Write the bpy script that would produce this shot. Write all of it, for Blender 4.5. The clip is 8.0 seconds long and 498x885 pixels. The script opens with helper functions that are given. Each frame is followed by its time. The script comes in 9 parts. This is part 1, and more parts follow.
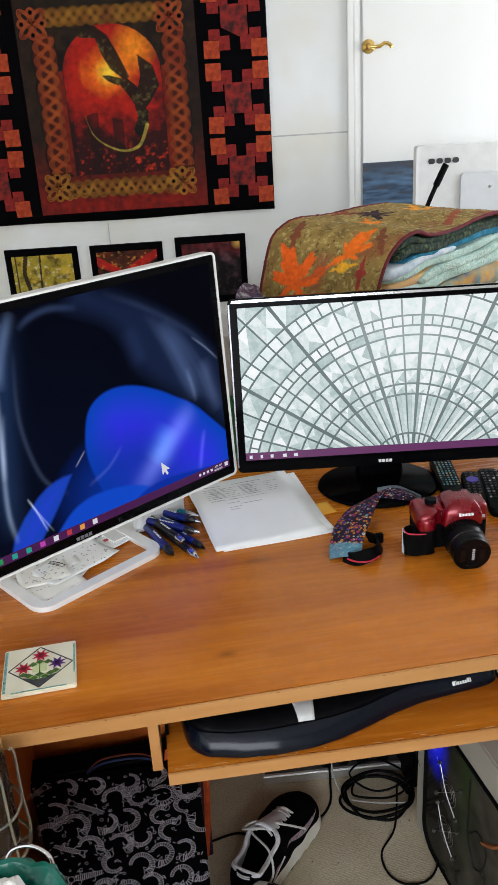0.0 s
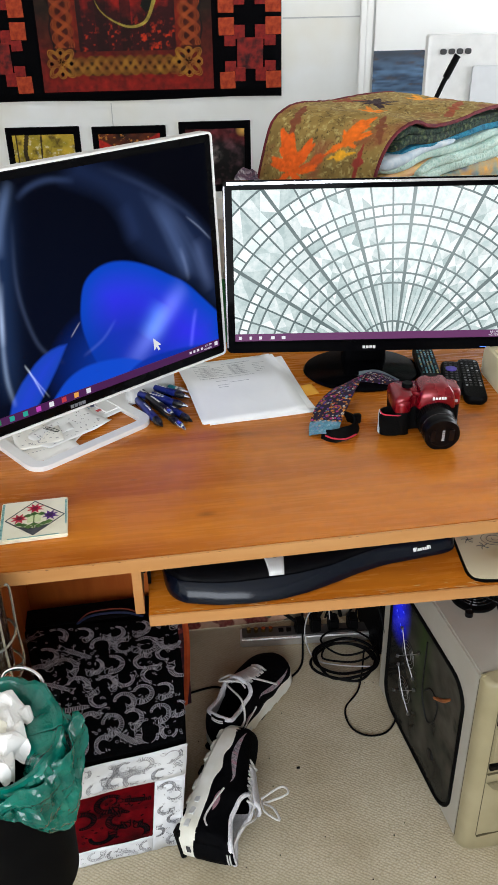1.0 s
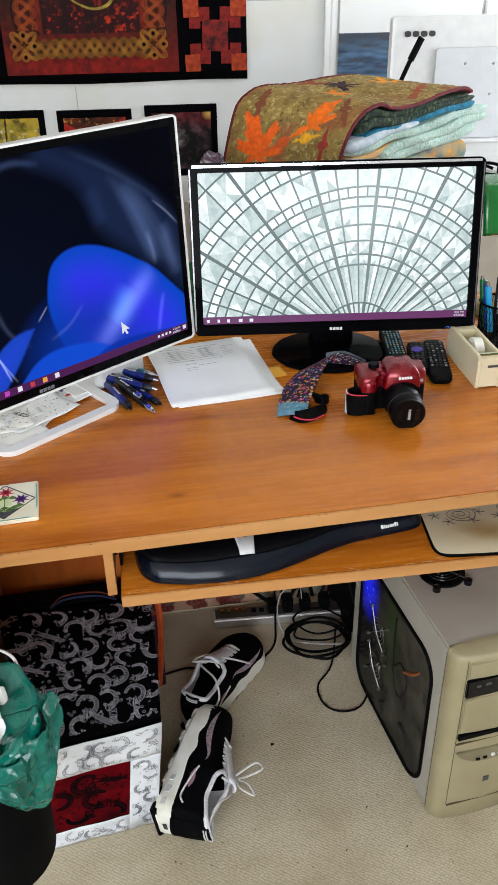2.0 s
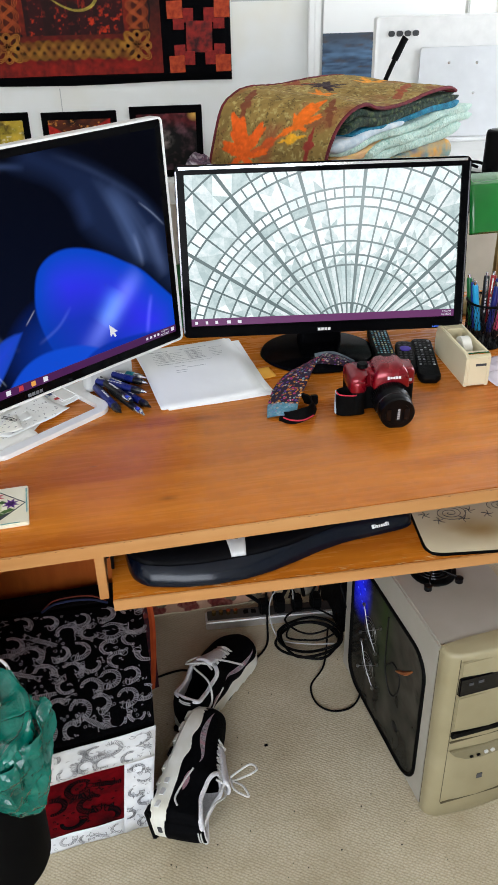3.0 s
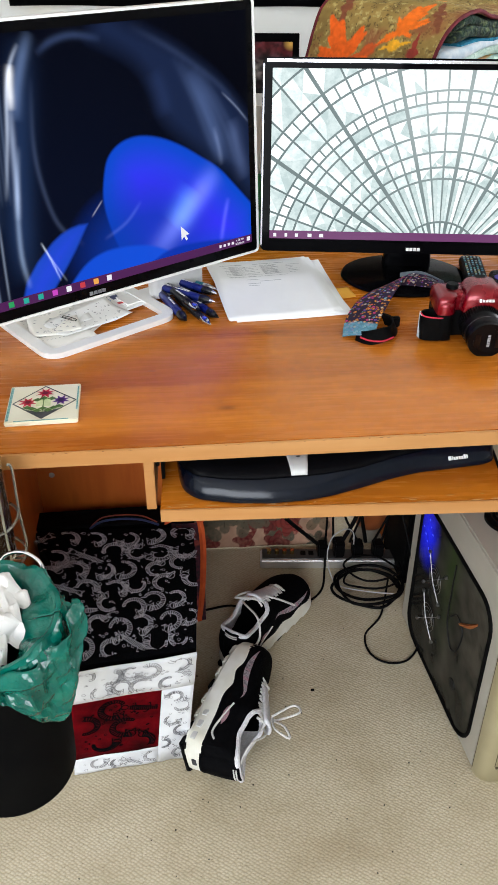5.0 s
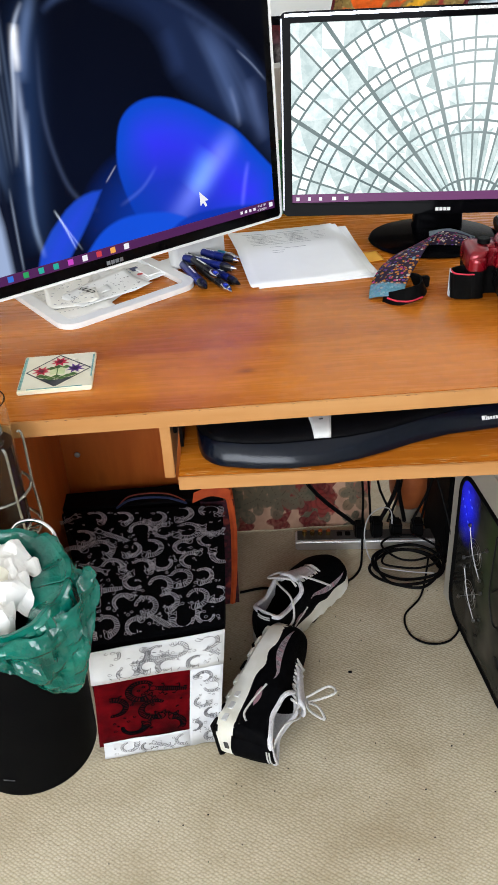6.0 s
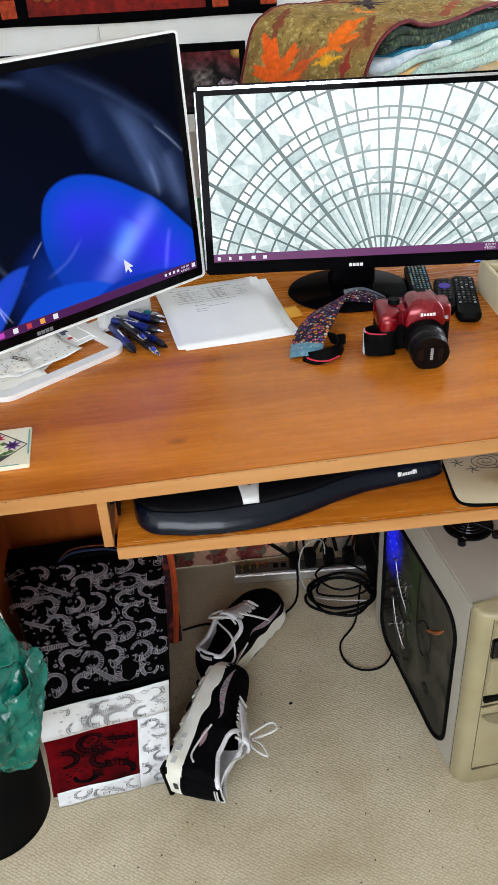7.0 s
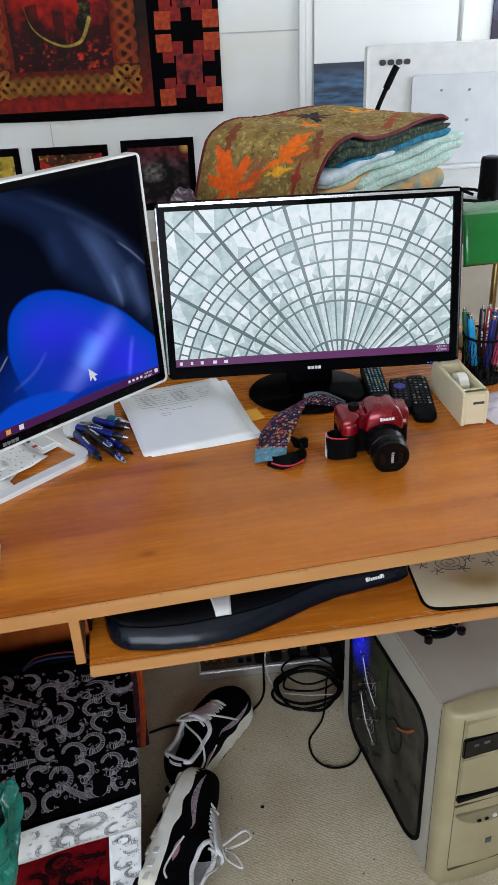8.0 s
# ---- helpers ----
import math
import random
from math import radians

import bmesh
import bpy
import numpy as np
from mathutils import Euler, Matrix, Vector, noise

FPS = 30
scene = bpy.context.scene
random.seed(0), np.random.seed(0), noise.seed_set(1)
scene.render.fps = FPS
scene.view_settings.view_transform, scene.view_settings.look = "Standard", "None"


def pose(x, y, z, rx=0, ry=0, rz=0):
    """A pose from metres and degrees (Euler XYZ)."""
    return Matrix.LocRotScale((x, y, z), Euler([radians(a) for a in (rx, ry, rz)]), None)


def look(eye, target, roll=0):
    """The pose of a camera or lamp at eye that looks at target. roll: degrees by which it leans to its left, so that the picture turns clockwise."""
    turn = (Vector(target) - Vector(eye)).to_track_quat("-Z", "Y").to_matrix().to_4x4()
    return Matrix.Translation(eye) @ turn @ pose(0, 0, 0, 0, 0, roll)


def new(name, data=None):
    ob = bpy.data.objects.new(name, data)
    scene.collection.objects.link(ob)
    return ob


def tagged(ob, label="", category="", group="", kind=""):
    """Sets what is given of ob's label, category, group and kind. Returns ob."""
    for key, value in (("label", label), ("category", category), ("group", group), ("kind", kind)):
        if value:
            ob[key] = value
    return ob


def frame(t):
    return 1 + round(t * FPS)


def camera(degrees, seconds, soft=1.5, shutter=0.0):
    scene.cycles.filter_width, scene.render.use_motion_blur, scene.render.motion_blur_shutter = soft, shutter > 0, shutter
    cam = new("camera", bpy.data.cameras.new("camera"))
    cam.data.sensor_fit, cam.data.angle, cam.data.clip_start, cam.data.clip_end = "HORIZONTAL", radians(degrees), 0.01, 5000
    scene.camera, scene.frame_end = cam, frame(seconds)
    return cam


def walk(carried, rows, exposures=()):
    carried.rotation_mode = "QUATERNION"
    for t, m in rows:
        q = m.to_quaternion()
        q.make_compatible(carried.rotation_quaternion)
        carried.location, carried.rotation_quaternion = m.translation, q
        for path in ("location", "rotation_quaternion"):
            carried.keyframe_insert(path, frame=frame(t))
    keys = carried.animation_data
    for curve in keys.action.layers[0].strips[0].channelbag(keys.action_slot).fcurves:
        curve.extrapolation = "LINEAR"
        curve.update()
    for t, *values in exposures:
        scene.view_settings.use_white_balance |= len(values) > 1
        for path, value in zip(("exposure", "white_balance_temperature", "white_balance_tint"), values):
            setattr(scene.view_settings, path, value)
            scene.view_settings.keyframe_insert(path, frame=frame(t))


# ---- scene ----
cam = camera(33.06, 8.0)
PATH = [
    (0, (-0.071, -0.943, 1.554), (0.155, 0.875, 0.755), -3.6),
    (0.5, (-0.068, -1.013, 1.556), (0.136, 0.718, 0.576), -2.2),
    (1, (-0.059, -1.038, 1.549), (0.146, 0.677, 0.54), -1.3),
    (1.5, (-0.049, -1.046, 1.546), (0.157, 0.656, 0.515), -1.5),
    (2, (-0.055, -1.056, 1.55), (0.211, 0.632, 0.511), -1.1),
    (3.5, (-0.058, -1.049, 1.552), (0.235, 0.634, 0.513), -1.4),
    (4, (-0.073, -1.039, 1.523), (0.12, 0.652, 0.474), -0.7),
    (4.5, (-0.076, -1.032, 1.461), (0.048, 0.65, 0.387), -0.4),
    (4.7, (-0.066, -1.006, 1.446), (0.072, 0.652, 0.336), 0.4),
    (5.8, (-0.001, -0.998, 1.347), (0.014, 0.674, 0.251), -2.8),
    (6, (-0.001, -0.99, 1.342), (0.002, 0.679, 0.241), -3.5),
    (6.5, (0.006, -0.987, 1.353), (0.009, 0.655, 0.209), -4.4),
    (7, (0.018, -0.995, 1.472), (0.166, 0.658, 0.355), -3.5),
    (7.5, (0.008, -0.991, 1.532), (0.254, 0.658, 0.427), -2.5),
    (8, (-0.007, -0.975, 1.543), (0.28, 0.741, 0.558), -2.6),
]
walk(cam, [(t, look(eye, target, roll)) for t, eye, target, roll in PATH],
     [(0, -0.24, 6350, 10), (0.5, -0.12, 6350, 10), (1, -0.04, 6350, 10), (3.5, 0.0, 6250, 10), (4.5, 0.12, 6380, 10), (6.0, 0.20, 6350, 10), (6.5, 0.16, 6350, 10), (7.2, 0.0, 6250, 10), (8.0, -0.32, 6000, 10)])

# ---- world and light ----
world = bpy.data.worlds.new("world")
scene.world = world
world.use_nodes = True
_n = world.node_tree.nodes
_sky = _n.new("ShaderNodeTexSky")
_sky.sky_type = "NISHITA"
_sky.sun_disc = False
_sky.sun_elevation = radians(42)
_sky.sun_rotation = radians(140)
world.node_tree.links.new(_sky.outputs["Color"], _n["Background"].inputs["Color"])
_n["Background"].inputs["Strength"].default_value = 0.12
scene.view_settings.exposure = 0.0


def area_light(name, eye, target, w, h, watts, colour):
    data = bpy.data.lights.new(name, "AREA")
    data.shape, data.size, data.size_y, data.energy, data.color = "RECTANGLE", w, h, watts, colour
    ob = new(name, data)
    ob.matrix_basis = look(eye, target)
    return ob


# daylight standing in the openings of the two windows
area_light("window_light_south", (-0.85, -2.70, 1.55), (-0.85, 0, 1.25), 2.3, 1.25, 88, (0.915, 0.948, 1.0))
area_light("window_light_east", (3.08, 1.6, 1.5), (0, 1.3, 1.2), 2.3, 1.25, 72, (0.915, 0.948, 1.0))

# ---- building helpers ----
def thing(name, label, category, loc=(0, 0, 0), rz=0.0, group="", kind="", rx=0.0, ry=0.0):
    ob = new(name)
    ob.empty_display_size = 0.05
    ob.matrix_basis = pose(*loc, rx, ry, rz)
    return tagged(ob, label, category, group, kind)


def mesh_of(name, bm, material, smooth=38):
    bmesh.ops.recalc_face_normals(bm, faces=bm.faces)
    me = bpy.data.meshes.new(name)
    bm.to_mesh(me)
    bm.free()
    if smooth:
        me.shade_smooth()
        me.set_sharp_from_angle(angle=radians(smooth))
    for m in material if isinstance(material, (list, tuple)) else [material]:
        me.materials.append(m)
    return me


def part(name, bm, material, parent=None, label="", smooth=38):
    ob = new(name, mesh_of(name, bm, material, smooth))
    if parent is not None:
        ob.parent = parent
    if label:
        ob["label"] = label
    return ob


def move(bm, m):
    bm.transform(m)
    return bm


def box(sx, sy, sz, at=(0, 0, 0), bevel=0.0, seg=2):
    """A box resting on at (the middle of its foot)."""
    bm = bmesh.new()
    bmesh.ops.create_cube(bm, size=1)
    bmesh.ops.transform(bm, matrix=Matrix.Translation((at[0], at[1], at[2] + sz / 2)) @ Matrix.Diagonal((sx, sy, sz, 1)), verts=bm.verts)
    if bevel:
        bmesh.ops.bevel(bm, geom=list(bm.edges), offset=bevel, segments=seg, affect="EDGES", clamp_overlap=True)
    return bm


def join(*bms):
    out = bmesh.new()
    for b in bms:
        me = bpy.data.meshes.new("tmp")
        b.to_mesh(me)
        b.free()
        out.from_mesh(me)
        bpy.data.meshes.remove(me)
    return out


def prism(outline, z0, z1, bevel=0.0, seg=2):
    bm = bmesh.new()
    low = [bm.verts.new((x, y, z0)) for x, y in outline]
    top = [bm.verts.new((x, y, z1)) for x, y in outline]
    n = len(outline)
    bm.faces.new(low[::-1])
    cap = bm.faces.new(top)
    for i in range(n):
        bm.faces.new((low[i], low[(i + 1) % n], top[(i + 1) % n], top[i]))
    if bevel:
        rim = [e for e in bm.edges if all(v in top for v in e.verts)] + [e for e in bm.edges if all(v in low for v in e.verts)]
        bmesh.ops.bevel(bm, geom=rim, offset=bevel, segments=seg, affect="EDGES", clamp_overlap=True)
    return bm


def rounded(w, h, r, n=5, cx=0.0, cy=0.0):
    pts = []
    for sx, sy, a0 in ((1, 1, 0), (-1, 1, 90), (-1, -1, 180), (1, -1, 270)):
        for i in range(n + 1):
            a = radians(a0 + 90 * i / n)
            pts.append((cx + sx * (w / 2 - r) + r * math.cos(a), cy + sy * (h / 2 - r) + r * math.sin(a)))
    return pts


def ring_frame(w, h, bar, r, z0, z1, n=5):
    """A flat rectangular frame with rounded corners."""
    bm = bmesh.new()
    out, inn = rounded(w, h, r, n), rounded(w - 2 * bar, h - 2 * bar, max(r - bar, 0.002), n)
    vs = [[bm.verts.new((x, y, z)) for x, y in o] for o, z in ((out, z0), (out, z1), (inn, z1), (inn, z0))]
    m = len(out)
    for k in range(4):
        a, b = vs[k], vs[(k + 1) % 4]
        for i in range(m):
            bm.faces.new((a[i], a[(i + 1) % m], b[(i + 1) % m], b[i]))
    return bm


def lathe(profile, seg=28, caps=True):
    bm = bmesh.new()
    rings = []
    for r, z in profile:
        rings.append([bm.verts.new((r * math.cos(2 * math.pi * i / seg), r * math.sin(2 * math.pi * i / seg), z)) for i in range(seg)])
    for a, b in zip(rings, rings[1:]):
        for i in range(seg):
            bm.faces.new((a[i], a[(i + 1) % seg], b[(i + 1) % seg], b[i]))
    if caps:
        bm.faces.new(rings[0][::-1])
        bm.faces.new(rings[-1])
    return bm


def loft(rings, caps=True, closed=True):
    bm = bmesh.new()
    vs = [[bm.verts.new(p) for p in ring] for ring in rings]
    n = len(vs[0])
    for a, b in zip(vs, vs[1:]):
        for i in range(n if closed else n - 1):
            bm.faces.new((a[i], a[(i + 1) % n], b[(i + 1) % n], b[i]))
    if caps and closed:
        bm.faces.new(vs[0][::-1])
        bm.faces.new(vs[-1])
    return bm


def smooth_path(points, steps=6, closed=False):
    """A Catmull-Rom line through the points."""
    p = [Vector(q) for q in points]
    n = len(p)
    out = []
    for i in range(n if closed else n - 1):
        if closed:
            a, b, c, d = p[(i - 1) % n], p[i], p[(i + 1) % n], p[(i + 2) % n]
        else:
            a, b, c, d = p[max(i - 1, 0)], p[i], p[i + 1], p[min(i + 2, n - 1)]
        for k in range(steps):
            t = k / steps
            out.append(0.5 * ((2 * b) + (c - a) * t + (2 * a - 5 * b + 4 * c - d) * t * t + (3 * b - a - 3 * c + d) * t ** 3))
    if not closed:
        out.append(p[-1])
    return out


def tube(points, r, seg=8, closed=False, steps=6, taper=None):
    pts = smooth_path(points, steps, closed)
    n = len(pts)
    bm = bmesh.new()
    up = Vector((0, 0, 1))
    rings = []
    side = None
    for i, q in enumerate(pts):
        ahead = (pts[(i + 1) % n] if closed or i < n - 1 else q) - (pts[i - 1] if closed or i > 0 else q)
        ahead.normalize()
        if side is None:
            side = ahead.cross(up if abs(ahead.z) < 0.9 else Vector((1, 0, 0))).normalized()
        else:
            side = (side - ahead * side.dot(ahead)).normalized()
        top = side.cross(ahead)
        rr = r * (taper(i / max(n - 1, 1)) if taper else 1)
        rings.append([bm.verts.new(q + rr * (math.cos(2 * math.pi * k / seg) * side + math.sin(2 * math.pi * k / seg) * top)) for k in range(seg)])
    for i in range(n if closed else n - 1):
        a, b = rings[i], rings[(i + 1) % n]
        for k in range(seg):
            bm.faces.new((a[k], a[(k + 1) % seg], b[(k + 1) % seg], b[k]))
    if not closed:
        bm.faces.new(rings[0][::-1])
        bm.faces.new(rings[-1])
    return bm


def ribbon(points, widths, thick, steps=5):
    """A strap along points; widths gives the half-width vector at each point."""
    c, w = smooth_path(points, steps), smooth_path(widths, steps)
    rings = []
    for i, (q, v) in enumerate(zip(c, w)):
        ahead = (c[min(i + 1, len(c) - 1)] - c[max(i - 1, 0)]).normalized()
        nrm = ahead.cross(v).normalized() * thick / 2
        rings.append([q - v - nrm, q + v - nrm, q + v + nrm, q - v + nrm])
    return loft(rings)


def sheet(nu, nv, f):
    """A surface f(u, v) over the unit square."""
    bm = bmesh.new()
    vs = [[bm.verts.new(f(i / nu, j / nv)) for j in range(nv + 1)] for i in range(nu + 1)]
    for i in range(nu):
        for j in range(nv):
            bm.faces.new((vs[i][j], vs[i + 1][j], vs[i + 1][j + 1], vs[i][j + 1]))
    return bm


def thicken(ob, t, offset=0.0):
    m = ob.modifiers.new("thickness", "SOLIDIFY")
    m.thickness, m.offset = t, offset
    return ob


def value_noise(x, y, seed=0):
    """Smooth value noise on arrays, 0 to 1."""
    xi, yi = np.floor(x), np.floor(y)
    fx, fy = x - xi, y - yi
    fx, fy = fx * fx * (3 - 2 * fx), fy * fy * (3 - 2 * fy)

    def h(a, b):
        v = np.sin(a * 127.1 + b * 311.7 + seed * 74.7) * 43758.5453
        return v - np.floor(v)

    return (h(xi, yi) * (1 - fx) + h(xi + 1, yi) * fx) * (1 - fy) + (h(xi, yi + 1) * (1 - fx) + h(xi + 1, yi + 1) * fx) * fy


def fractal(x, y, seed=0, octaves=4):
    out, amp, tot = 0, 1.0, 0
    for k in range(octaves):
        out = out + amp * value_noise(x * 2 ** k, y * 2 ** k, seed + k)
        tot, amp = tot + amp, amp * 0.5
    return out / tot


def mixc(a, b, t):
    t = np.clip(t, 0, 1)[..., None]
    return np.asarray(a) * (1 - t) + np.asarray(b) * t


def printed(name, nu, nv, place, colour, material, parent, label=""):
    """A printed sheet: place(u, v) gives the surface, colour(U, V) the dye, kept in an attribute of the mesh."""
    u, v = np.meshgrid(np.linspace(0, 1, nu + 1), np.linspace(0, 1, nv + 1), indexing="ij")
    rgb = np.clip(colour(u, v), 0, 1)
    flat_u, flat_v = u.ravel(), v.ravel()
    verts = [tuple(place(a, b)) for a, b in zip(flat_u, flat_v)]
    k = nv + 1
    faces = [(i * k + j, (i + 1) * k + j, (i + 1) * k + j + 1, i * k + j + 1) for i in range(nu) for j in range(nv)]
    me = bpy.data.meshes.new(name)
    me.from_pydata(verts, [], faces)
    me.shade_smooth()
    att = me.color_attributes.new("dye", "FLOAT_COLOR", "POINT")
    att.data.foreach_set("color", np.concatenate([rgb.reshape(-1, 3), np.ones((rgb.size // 3, 1))], axis=1).astype(np.float32).ravel())
    me.materials.append(material)
    ob = new(name, me)
    ob.parent = parent
    if label:
        ob["label"] = label
    return ob


def words(text, size, m, mat, parent, label=""):
    """Flat lettering in the built-in font, as a mesh."""
    cu = bpy.data.curves.new("words", "FONT")
    cu.body, cu.size, cu.align_x, cu.extrude = text, size, "RIGHT", 0.0001
    tmp = bpy.data.objects.new("words", cu)
    me = bpy.data.meshes.new_from_object(tmp)
    bpy.data.objects.remove(tmp)
    me.transform(m)
    me.materials.clear()
    me.materials.append(mat)
    ob = new("lettering", me)
    ob.parent = parent
    if label:
        ob["label"] = label
    return ob


# ---- materials ----
def lin(r, g, b):
    return tuple(((c / 255 + 0.055) / 1.055) ** 2.4 if c > 10 else c / 255 / 12.92 for c in (r, g, b)) + (1.0,)


def material(name, c1, c2=None, scale=30.0, rough=0.5, bump=0.0, bscale=200.0, metal=0.0, stretch=(1, 1, 1), coat=0.0, rvar=0.1, island=False, c3=None, scale3=4.0, sheen=0.0, spec=0.5, bdist=0.002):
    """A surface with grain at one scale, stains at a coarser one, and fine relief."""
    m = bpy.data.materials.new(name)
    m.use_nodes = True
    t = m.node_tree
    b = t.nodes["Principled BSDF"]
    tc = t.nodes.new("ShaderNodeTexCoord")
    mp = t.nodes.new("ShaderNodeMapping")
    mp.inputs["Scale"].default_value = stretch
    t.links.new(tc.outputs["Object"], mp.inputs["Vector"])

    def grain(s, detail=5.0):
        n = t.nodes.new("ShaderNodeTexNoise")
        n.inputs["Scale"].default_value, n.inputs["Detail"].default_value = s, detail
        t.links.new(mp.outputs["Vector"], n.inputs["Vector"])
        return n.outputs["Fac"]

    def mix(f, a, c):
        x = t.nodes.new("ShaderNodeMix")
        x.data_type = "RGBA"
        t.links.new(f, x.inputs["Factor"])
        for sock, val in ((x.inputs["A"], a), (x.inputs["B"], c)):
            if isinstance(val, tuple):
                sock.default_value = val
            else:
                t.links.new(val, sock)
        return x.outputs["Result"]

    c2 = c2 or tuple(min(1, v * 0.82) for v in c1[:3]) + (1.0,)
    ramp = t.nodes.new("ShaderNodeMapRange")
    ramp.inputs["From Min"].default_value, ramp.inputs["From Max"].default_value = 0.32, 0.68
    t.links.new(grain(scale), ramp.inputs["Value"])
    col = mix(ramp.outputs["Result"], c1, c2)
    if c3:
        r3 = t.nodes.new("ShaderNodeMapRange")
        r3.inputs["From Min"].default_value, r3.inputs["From Max"].default_value = 0.5, 0.75
        t.links.new(grain(scale3, 3.0), r3.inputs["Value"])
        col = mix(r3.outputs["Result"], col, c3)
    if island:
        g = t.nodes.new("ShaderNodeNewGeometry")
        hs = t.nodes.new("ShaderNodeHueSaturation")
        vr = t.nodes.new("ShaderNodeMapRange")
        vr.inputs["To Min"].default_value, vr.inputs["To Max"].default_value = 0.7, 1.2
        t.links.new(g.outputs["Random Per Island"], vr.inputs["Value"])
        t.links.new(vr.outputs["Result"], hs.inputs["Value"])
        t.links.new(col, hs.inputs["Color"])
        col = hs.outputs["Color"]
    t.links.new(col, b.inputs["Base Color"])
    rr = t.nodes.new("ShaderNodeMapRange")
    rr.inputs["To Min"].default_value, rr.inputs["To Max"].default_value = max(rough - rvar, 0.02), min(rough + rvar, 1)
    t.links.new(grain(scale * 0.4), rr.inputs["Value"])
    t.links.new(rr.outputs["Result"], b.inputs["Roughness"])
    b.inputs["Metallic"].default_value = metal
    b.inputs["Coat Weight"].default_value = coat
    b.inputs["Coat Roughness"].default_value = 0.12
    b.inputs["Sheen Weight"].default_value = sheen
    b.inputs["Specular IOR Level"].default_value = spec
    if bump:
        bp = t.nodes.new("ShaderNodeBump")
        bp.inputs["Strength"].default_value = min(bump, 1.0)
        bp.inputs["Distance"].default_value = bdist
        t.links.new(grain(bscale, 3.0), bp.inputs["Height"])
        t.links.new(bp.outputs["Normal"], b.inputs["Normal"])
    return m


def dyed(name, rough=0.8, glow=0.0, bump=0.3, bscale=900.0, spec=0.3):
    """Shows the dye of a printed sheet, or the picture of a lit screen."""
    m = bpy.data.materials.new(name)
    m.use_nodes = True
    t = m.node_tree
    b = t.nodes["Principled BSDF"]
    a = t.nodes.new("ShaderNodeVertexColor")
    a.layer_name = "dye"
    b.inputs["Roughness"].default_value = rough
    if glow:
        t.links.new(a.outputs["Color"], b.inputs["Emission Color"])
        b.inputs["Emission Strength"].default_value = glow
        b.inputs["Base Color"].default_value = (0.0012, 0.0012, 0.0015, 1)
        b.inputs["Specular IOR Level"].default_value = 0.01
    else:
        t.links.new(a.outputs["Color"], b.inputs["Base Color"])
        b.inputs["Specular IOR Level"].default_value = spec
        n = t.nodes.new("ShaderNodeTexNoise")
        n.inputs["Scale"].default_value = bscale
        tc = t.nodes.new("ShaderNodeTexCoord")
        t.links.new(tc.outputs["Object"], n.inputs["Vector"])
        bp = t.nodes.new("ShaderNodeBump")
        bp.inputs["Strength"].default_value, bp.inputs["Distance"].default_value = bump, 0.001
        t.links.new(n.outputs["Fac"], bp.inputs["Height"])
        t.links.new(bp.outputs["Normal"], b.inputs["Normal"])
    return m


def glowing(name, colour, strength):
    m = bpy.data.materials.new(name)
    m.use_nodes = True
    b = m.node_tree.nodes["Principled BSDF"]
    b.inputs["Base Color"].default_value = (0.004, 0.004, 0.005, 1)
    b.inputs["Roughness"].default_value = 0.35
    b.inputs["Specular IOR Level"].default_value = 0.15
    b.inputs["Emission Color"].default_value = colour
    b.inputs["Emission Strength"].default_value = strength
    return m


def clear(name, colour=(1, 1, 1, 1), rough=0.02, ior=1.45):
    m = bpy.data.materials.new(name)
    m.use_nodes = True
    b = m.node_tree.nodes["Principled BSDF"]
    b.inputs["Base Color"].default_value = colour
    b.inputs["Roughness"].default_value = rough
    b.inputs["IOR"].default_value = ior
    b.inputs["Transmission Weight"].default_value = 1.0
    return m


